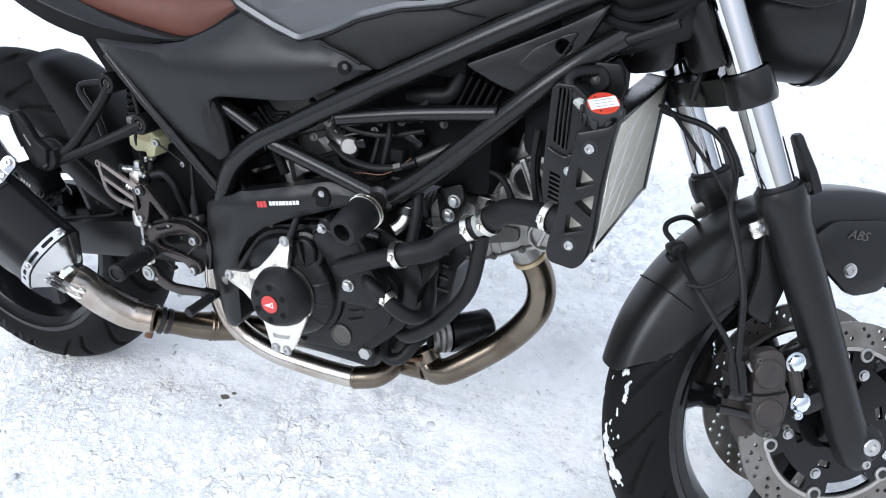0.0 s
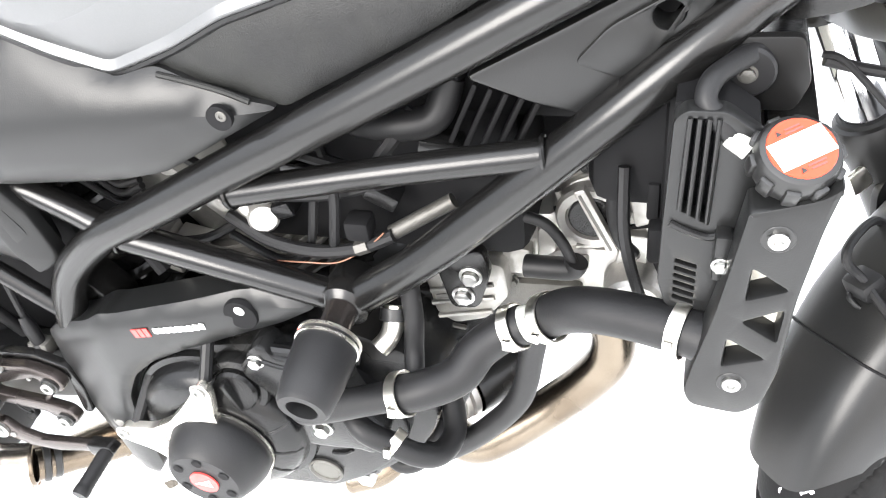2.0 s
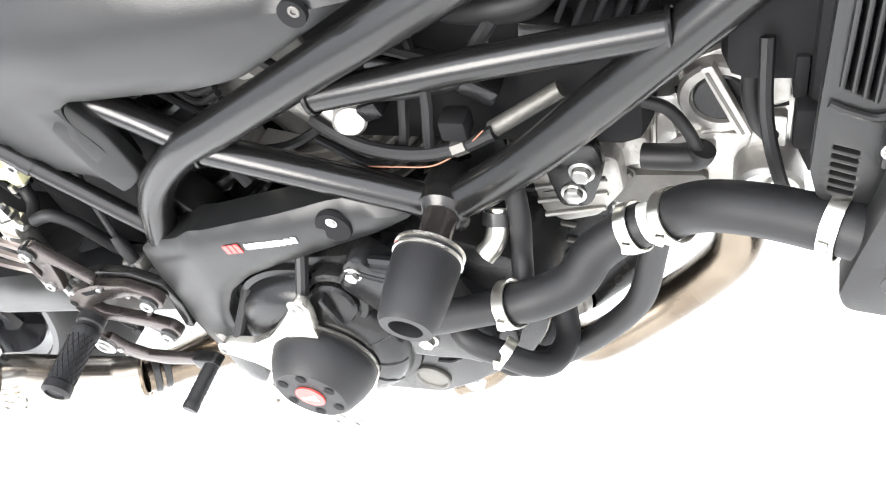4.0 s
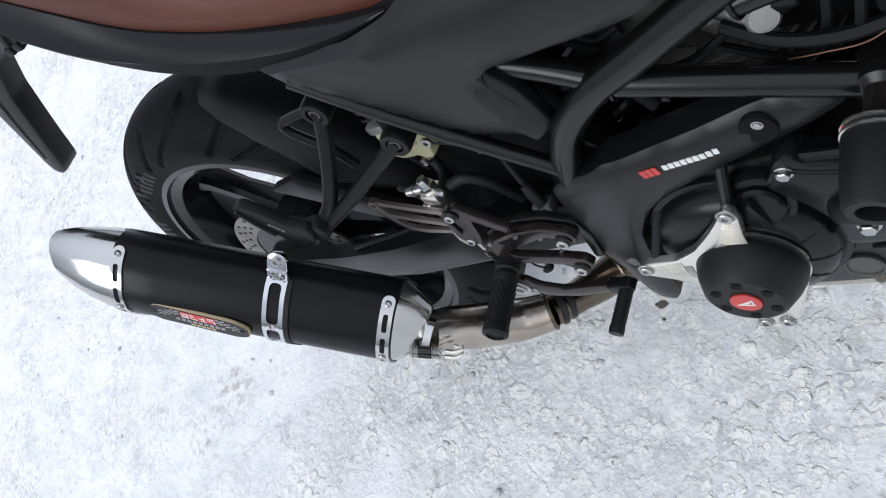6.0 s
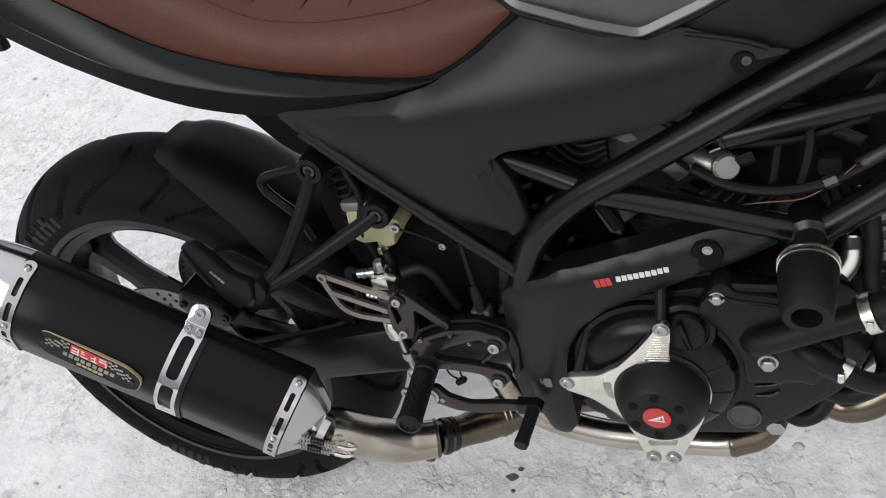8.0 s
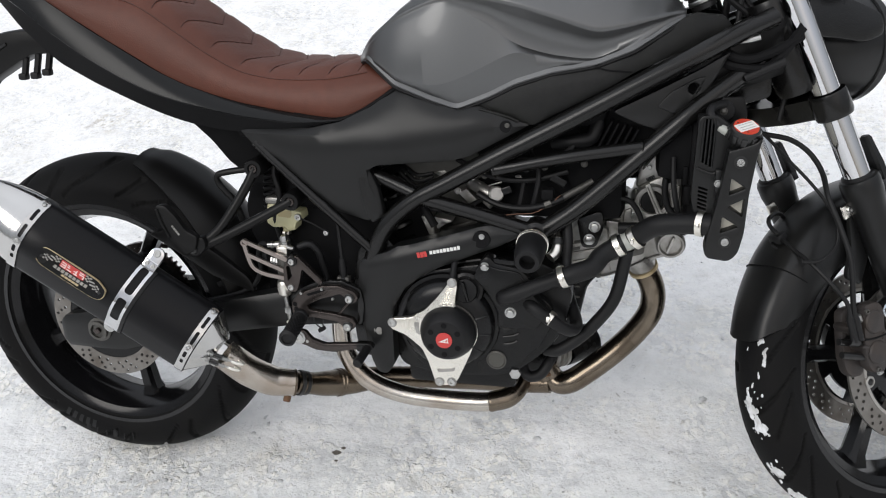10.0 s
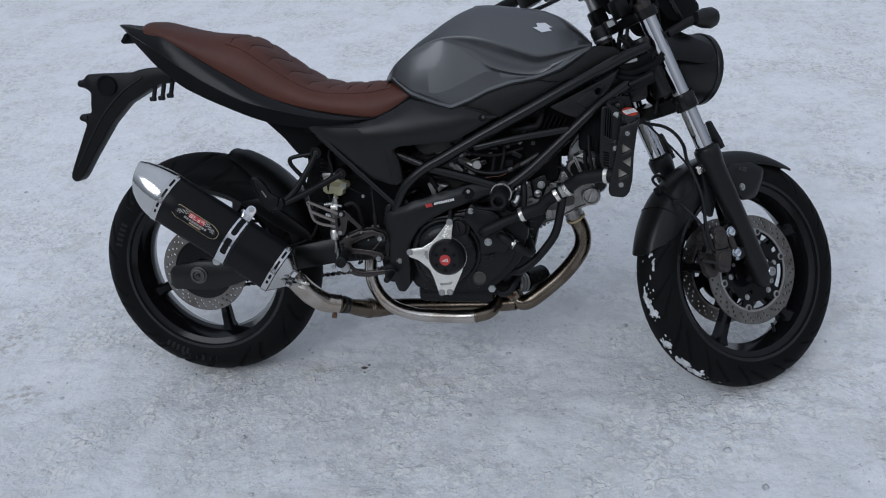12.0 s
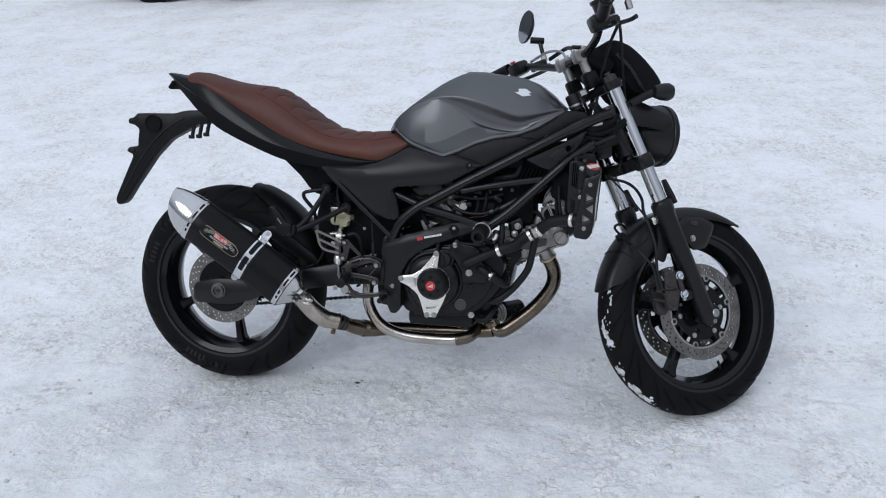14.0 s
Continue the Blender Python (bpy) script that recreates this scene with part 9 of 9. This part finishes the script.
def handlebar():
    bar = [(-0.145, -0.40, 0.538), (-0.095, -0.30, 0.52), (-0.06, -0.22, 0.502), (-0.034, -0.15, 0.482), (-0.024, -0.08, 0.466), (-0.026, 0.0, 0.46), (-0.024, 0.08, 0.466), (-0.026, 0.15, 0.49), (-0.038, 0.22, 0.517), (-0.068, 0.30, 0.538), (-0.105, 0.40, 0.54)]
    ob = fpart("handlebar", tube(bar, 0.011, 14), SATIN, bike, "black handlebar with rubber grips")
    for sg in (-1, 1):
        e, g = (Vector((-0.145, -0.40, 0.538)), Vector((-0.095, -0.30, 0.52))) if sg < 0 else (Vector((-0.105, 0.40, 0.54)), Vector((-0.068, 0.30, 0.538)))
        d = (e - g).normalized()
        fpart("grip", lathe([(0.0165, -0.02)] + [(0.0168 if k % 2 else 0.0155, -0.012 + 0.006 * k) for k in range(20)] + [(0.0185, 0.11), (0.016, 0.113), (0, 0.113)], g, d, 22), RUBBER, ob)
        fpart("bar_end", lathe([(0.011, 0.112), (0.015, 0.116), (0.015, 0.145), (0.012, 0.15), (0.005, 0.15), (0.005, 0.14), (0, 0.14)], g, d, 22), BLACKBOLT, ob)
        fpart("switch_box", box((-0.052 - (0.025 if sg < 0 else 0), sg * 0.245, 0.522 - (0.012 if sg < 0 else 0)), (0.048, 0.055, 0.042), 0.01, Matrix.Rotation(radians(sg * 16), 3, "Z")), MATTE, ob)
        fpart("lever_perch", box((-0.01, sg * 0.20, 0.505), (0.05, 0.035, 0.026), 0.007), MATTE, ob)
        reach = [(0.02, sg * 0.19, 0.495), (0.036, sg * 0.225, 0.489), (0.038, sg * 0.25, 0.489)]
        if sg > 0:
            reach += [(0.024, 0.31, 0.492), (-0.016, 0.39, 0.5), (-0.024, 0.42, 0.503)]
        fpart("hand_lever", tube(reach, 0.006, 10), BLACKBOLT, ob)
        fpart("bar_riser", lathe([(0.013, 0.412), (0.0135, 0.424), (0.012, 0.44), (0.014, 0.447), (0.014, 0.452)], (-0.026, sg * 0.045, 0), (0, 0, 1), 20), CAST, ob, "bare metal bar riser")
        fpart("riser_foot", box((-0.026, sg * 0.045, 0.391), (0.04, 0.034, 0.048), 0.008), HANGER, ob)
        fpart("bar_clamp", box((-0.026, sg * 0.045, 0.465), (0.05, 0.03, 0.034), 0.006), CAST, ob)
        for du in (-0.018, 0.018):
            bolt(fk(-0.026 + du, sg * 0.045, 0.482), kk_, 0.0055, 0.006, ZINC, ob)
    fpart("kill_switch", box((-0.07, 0.235, 0.546), (0.014, 0.014, 0.006), 0.002), RED, ob)
    # fluid reservoir of the right hand lever
    rs = fpart("brake_reservoir", lathe([(0.0, -0.03), (0.024, -0.03), (0.026, -0.02), (0.026, 0.012), (0.029, 0.014), (0.029, 0.022), (0, 0.024)], (0.0, -0.185, 0.552), (0, 0, 1), 28), MATTE, bike, "black round brake fluid reservoir")
    fpart("reservoir_stay", tube([(0.0, -0.185, 0.52), (0.0, -0.19, 0.50)], 0.007, 10), SATIN, rs)
    # mirrors: the left one shows whole, of the right one only the stalk
    for sg in (-1, 1):
        base = Vector((0.04, sg * 0.235, 0.515))
        m = fpart("mirror_stalk", tube([base, base + Vector((0.005, 0, 0.032)), base + Vector((0.012, sg * 0.002, 0.064))], 0.0065, 12), SATIN, bike, "black mirror on a short stalk")
        fpart("stalk_nut", lathe([(0.0095, 0.0), (0.0095, 0.022)], base, (0.1, 0, 1), 6), ZINC, m)
        fpart("mirror_joint", tube([base + Vector((0.024, 0, 0.060)), base + Vector((0.004, sg * 0.005, 0.070)), base + Vector((-0.010, sg * 0.014, 0.078))], 0.0105, 12), SATIN, m)
        n = Vector((-0.86, 0.05 * sg, 0.5)).normalized()
        c = base + Vector((0.006, sg * 0.032, 0.124))
        fpart("mirror_head", lathe([(0.0, -0.016), (0.034, -0.013), (0.05, -0.004), (0.0525, 0.003), (0.0505, 0.005)], c, n, 36), MATTE, m)
        fpart("mirror_glass", lathe([(0.0505, 0.0045), (0, 0.0045)], c, n, 36), MIRROR, m)
    # cables over the bar
    fpart("clutch_cable", tube([(0.03, 0.19, 0.51), (0.05, 0.12, 0.515), (0.035, 0.07, 0.505), (0.02, 0.03, 0.50), (0.045, 0.0, 0.47), (0.03, -0.01, 0.40), (-0.03, 0.02, 0.30), (-0.06, 0.03, 0.2)], 0.0062, 10), RUBBER, bike)
    fpart("throttle_cable", tube([(-0.01, -0.23, 0.50), (0.03, -0.17, 0.49), (0.04, -0.10, 0.46), (0.0, -0.05, 0.38), (-0.06, -0.03, 0.28)], 0.0045, 8), RUBBER, bike)
    fpart("brake_line", tube([(0.03, -0.19, 0.51), (0.07, -0.12, 0.47), (0.06, -0.07, 0.36), (0.02, -0.05, 0.22), (-0.04, -0.02, 0.12)], 0.0045, 8), RUBBER, bike)
    fpart("bar_cable", tube([(-0.03, 0.2, 0.525), (-0.015, 0.12, 0.525), (-0.01, 0.06, 0.505), (-0.03, 0.02, 0.47)], 0.004, 8), ZINC, bike)


handlebar()


def head_clutter():
    """Bolts, clips and looms round the steering head, seen above the radiator."""
    part("steering_gusset", plate(rounded([(1.10, 0.775), (1.112, 0.759), (1.126, 0.738), (1.157, 0.744), (1.18, 0.752), (1.178, 0.79), (1.154, 0.80), (1.13, 0.796)], 0.008, 3), -0.03, 0.03, bevel=0.005), SATIN, bike, "black steel gusset below the steering head")
    br = part("bush_bracket", plate(rounded([(1.083, 0.752), (1.10, 0.762), (1.134, 0.763), (1.141, 0.735), (1.134, 0.716), (1.113, 0.716), (1.098, 0.728), (1.084, 0.74)], 0.005, 3), -0.092, -0.086, bevel=0.0015), HANGER, bike, "black radiator bracket with rubber bush")
    part("rubber_bush", lathe([(0.0158, 0), (0.0158, 0.004), (0.0142, 0.0062), (0.009, 0.0068), (0, 0.006)], (1.106, -0.092, 0.743), OUT, 26), RUBBER, br)
    hexbolt((1.106, -0.098, 0.743), OUT, 0.0052, 0.004, CASTDARK, br)
    part("top_bracket", plate(rounded([(1.10, 0.771), (1.112, 0.782), (1.135, 0.779), (1.132, 0.761), (1.112, 0.755)], 0.006, 2), -0.036, -0.03, bevel=0.002), SATIN, bike)
    hexbolt((1.117, -0.035, 0.771), (0, -0.6, 0.8), 0.0058, 0.006, ZINC, bike)
    part("cable_end", tube([(1.115, -0.07, 0.84), (1.135, -0.072, 0.842), (1.15, -0.07, 0.846)], 0.004, 8), ZINC, bike)
    for k in (0, 3):
        hose("head_loom", [(1.09, -0.06, 0.83 - 0.006 * k), (1.13, -0.075, 0.815 - 0.004 * k), (1.17, -0.07, 0.825 - 0.006 * k), (1.21, -0.05, 0.845 + 0.004 * k)], 0.007, DARK, bike, n=8)
    part("ribbed_sleeve", lathe([(0.0062 + (0.0005 if k % 2 else 0), -0.03 + 0.003 * k) for k in range(21)], (1.16, -0.076, 0.80), (1, 0.1, 0.45), 12), RUBBER, bike)


head_clutter()
# side stand on the far side, which holds the bike up
st = part("side_stand", tube([(0.66, 0.12, 0.30), (0.67, 0.17, 0.235), (0.69, 0.285, 0.115), (0.695, 0.322, 0.087)], 0.011, 12), SATIN, bike, "black side stand")
part("stand_foot", box((0.70, 0.325, 0.084), (0.05, 0.036, 0.01), 0.004, Matrix.Rotation(radians(16), 3, "X")), SATIN, st)


# ---- two dark cars parked behind, of which the wheels and sills show ----
CARPAINT = material("dark_grey_car_paint", (0.03, 0.032, 0.036), 0.25, var=0.05, coat=0.6)
CARGLASS = material("tinted_car_glass", (0.01, 0.011, 0.012), 0.06, var=0.02, rough_var=0.02)
LAMPRED = material("red_lamp_plastic", (0.3, 0.02, 0.02), 0.2, var=0.05)


def parked_car(m, label):
    car = tagged(new("parked_car"), label, "car", "parked cars")
    car.matrix_world = m
    st = []
    for x, zb, zs, zt, w in ((-2.15, 0.42, 0.75, 0.86, 0.70), (-2.08, 0.30, 0.78, 0.95, 0.82), (-1.6, 0.25, 0.80, 0.98, 0.87), (-0.6, 0.22, 0.80, 0.96, 0.89), (0.6, 0.22, 0.80, 0.95, 0.89), (1.5, 0.25, 0.76, 0.88, 0.87), (2.0, 0.28, 0.68, 0.78, 0.80), (2.15, 0.36, 0.6, 0.7, 0.66)):
        half = [(x, 0, zt), (x, w * 0.8, zt), (x, w * 0.97, zt - 0.06), (x, w, zs - 0.1), (x, w, zb + 0.15), (x, w * 0.95, zb), (x, 0, zb)]
        st.append(both_sides(half))
    part("body", loft(st), CARPAINT, car, "dark painted car body", 0.4)
    st = []
    for x, zt, w in ((-1.75, 0.97, 0.74), (-1.25, 1.38, 0.62), (-0.3, 1.46, 0.6), (0.4, 1.42, 0.6), (1.15, 0.94, 0.74)):
        half = [(x, 0, zt), (x, w * 0.85, zt - 0.01), (x, w, zt - 0.05), (x, 0.78, 0.93), (x, 0, 0.92)]
        st.append(both_sides(half))
    part("cabin", loft(st), CARGLASS, car, "dark tinted cabin glass")
    part("roof", box((-0.4, 0, 1.45), (1.1, 1.14, 0.05), 0.02), CARPAINT, car)
    part("bumper", box((-2.12, 0, 0.45), (0.14, 1.5, 0.22), 0.05), CARPAINT, car)
    part("bumper", box((2.1, 0, 0.42), (0.14, 1.45, 0.2), 0.05), CARPAINT, car)
    for sg in (-1, 1):
        part("sill", box((0, sg * 0.86, 0.24), (2.4, 0.08, 0.1), 0.02), DARK, car)
        part("tail_lamp", box((-2.12, sg * 0.6, 0.75), (0.1, 0.24, 0.12), 0.02), LAMPRED, car)
        part("head_lamp", box((2.08, sg * 0.58, 0.62), (0.1, 0.26, 0.1), 0.02), GLASS, car)
        for x in (-1.3, 1.3):
            wheel_ = part("wheel", lathe([(0.22, -0.09), (0.29, -0.1), (0.315, -0.07), (0.32, 0), (0.315, 0.07), (0.29, 0.1), (0.22, 0.09)], (x, sg * 0.78, 0.315), (0, 1, 0), 40, closed=True), TYRE, car, "black winter tyre")
            part("rim", lathe([(0.22, 0.05), (0.2, 0.08), (0.06, 0.06), (0, 0.07)], (x, sg * 0.78, 0.315), (0, sg, 0), 32), CAST, wheel_)
            part("wheel_arch", lathe([(0.37, 0.02), (0.37, 0.125), (0.0, 0.02)], (x, sg * 0.78, 0.34), (0, sg, 0), 32), DARK, car)
    part("underbody", box((0, 0, 0.24), (3.9, 1.5, 0.06), 0.02), DARK, car)
    return car


parked_car(pose(-2.95, 8.25, 0, 0, 0, 4), "dark car parked on the snow behind the motorcycle")
parked_car(pose(4.35, 7.75, 0, 0, 0, -6), "second dark car parked on the snow further along")
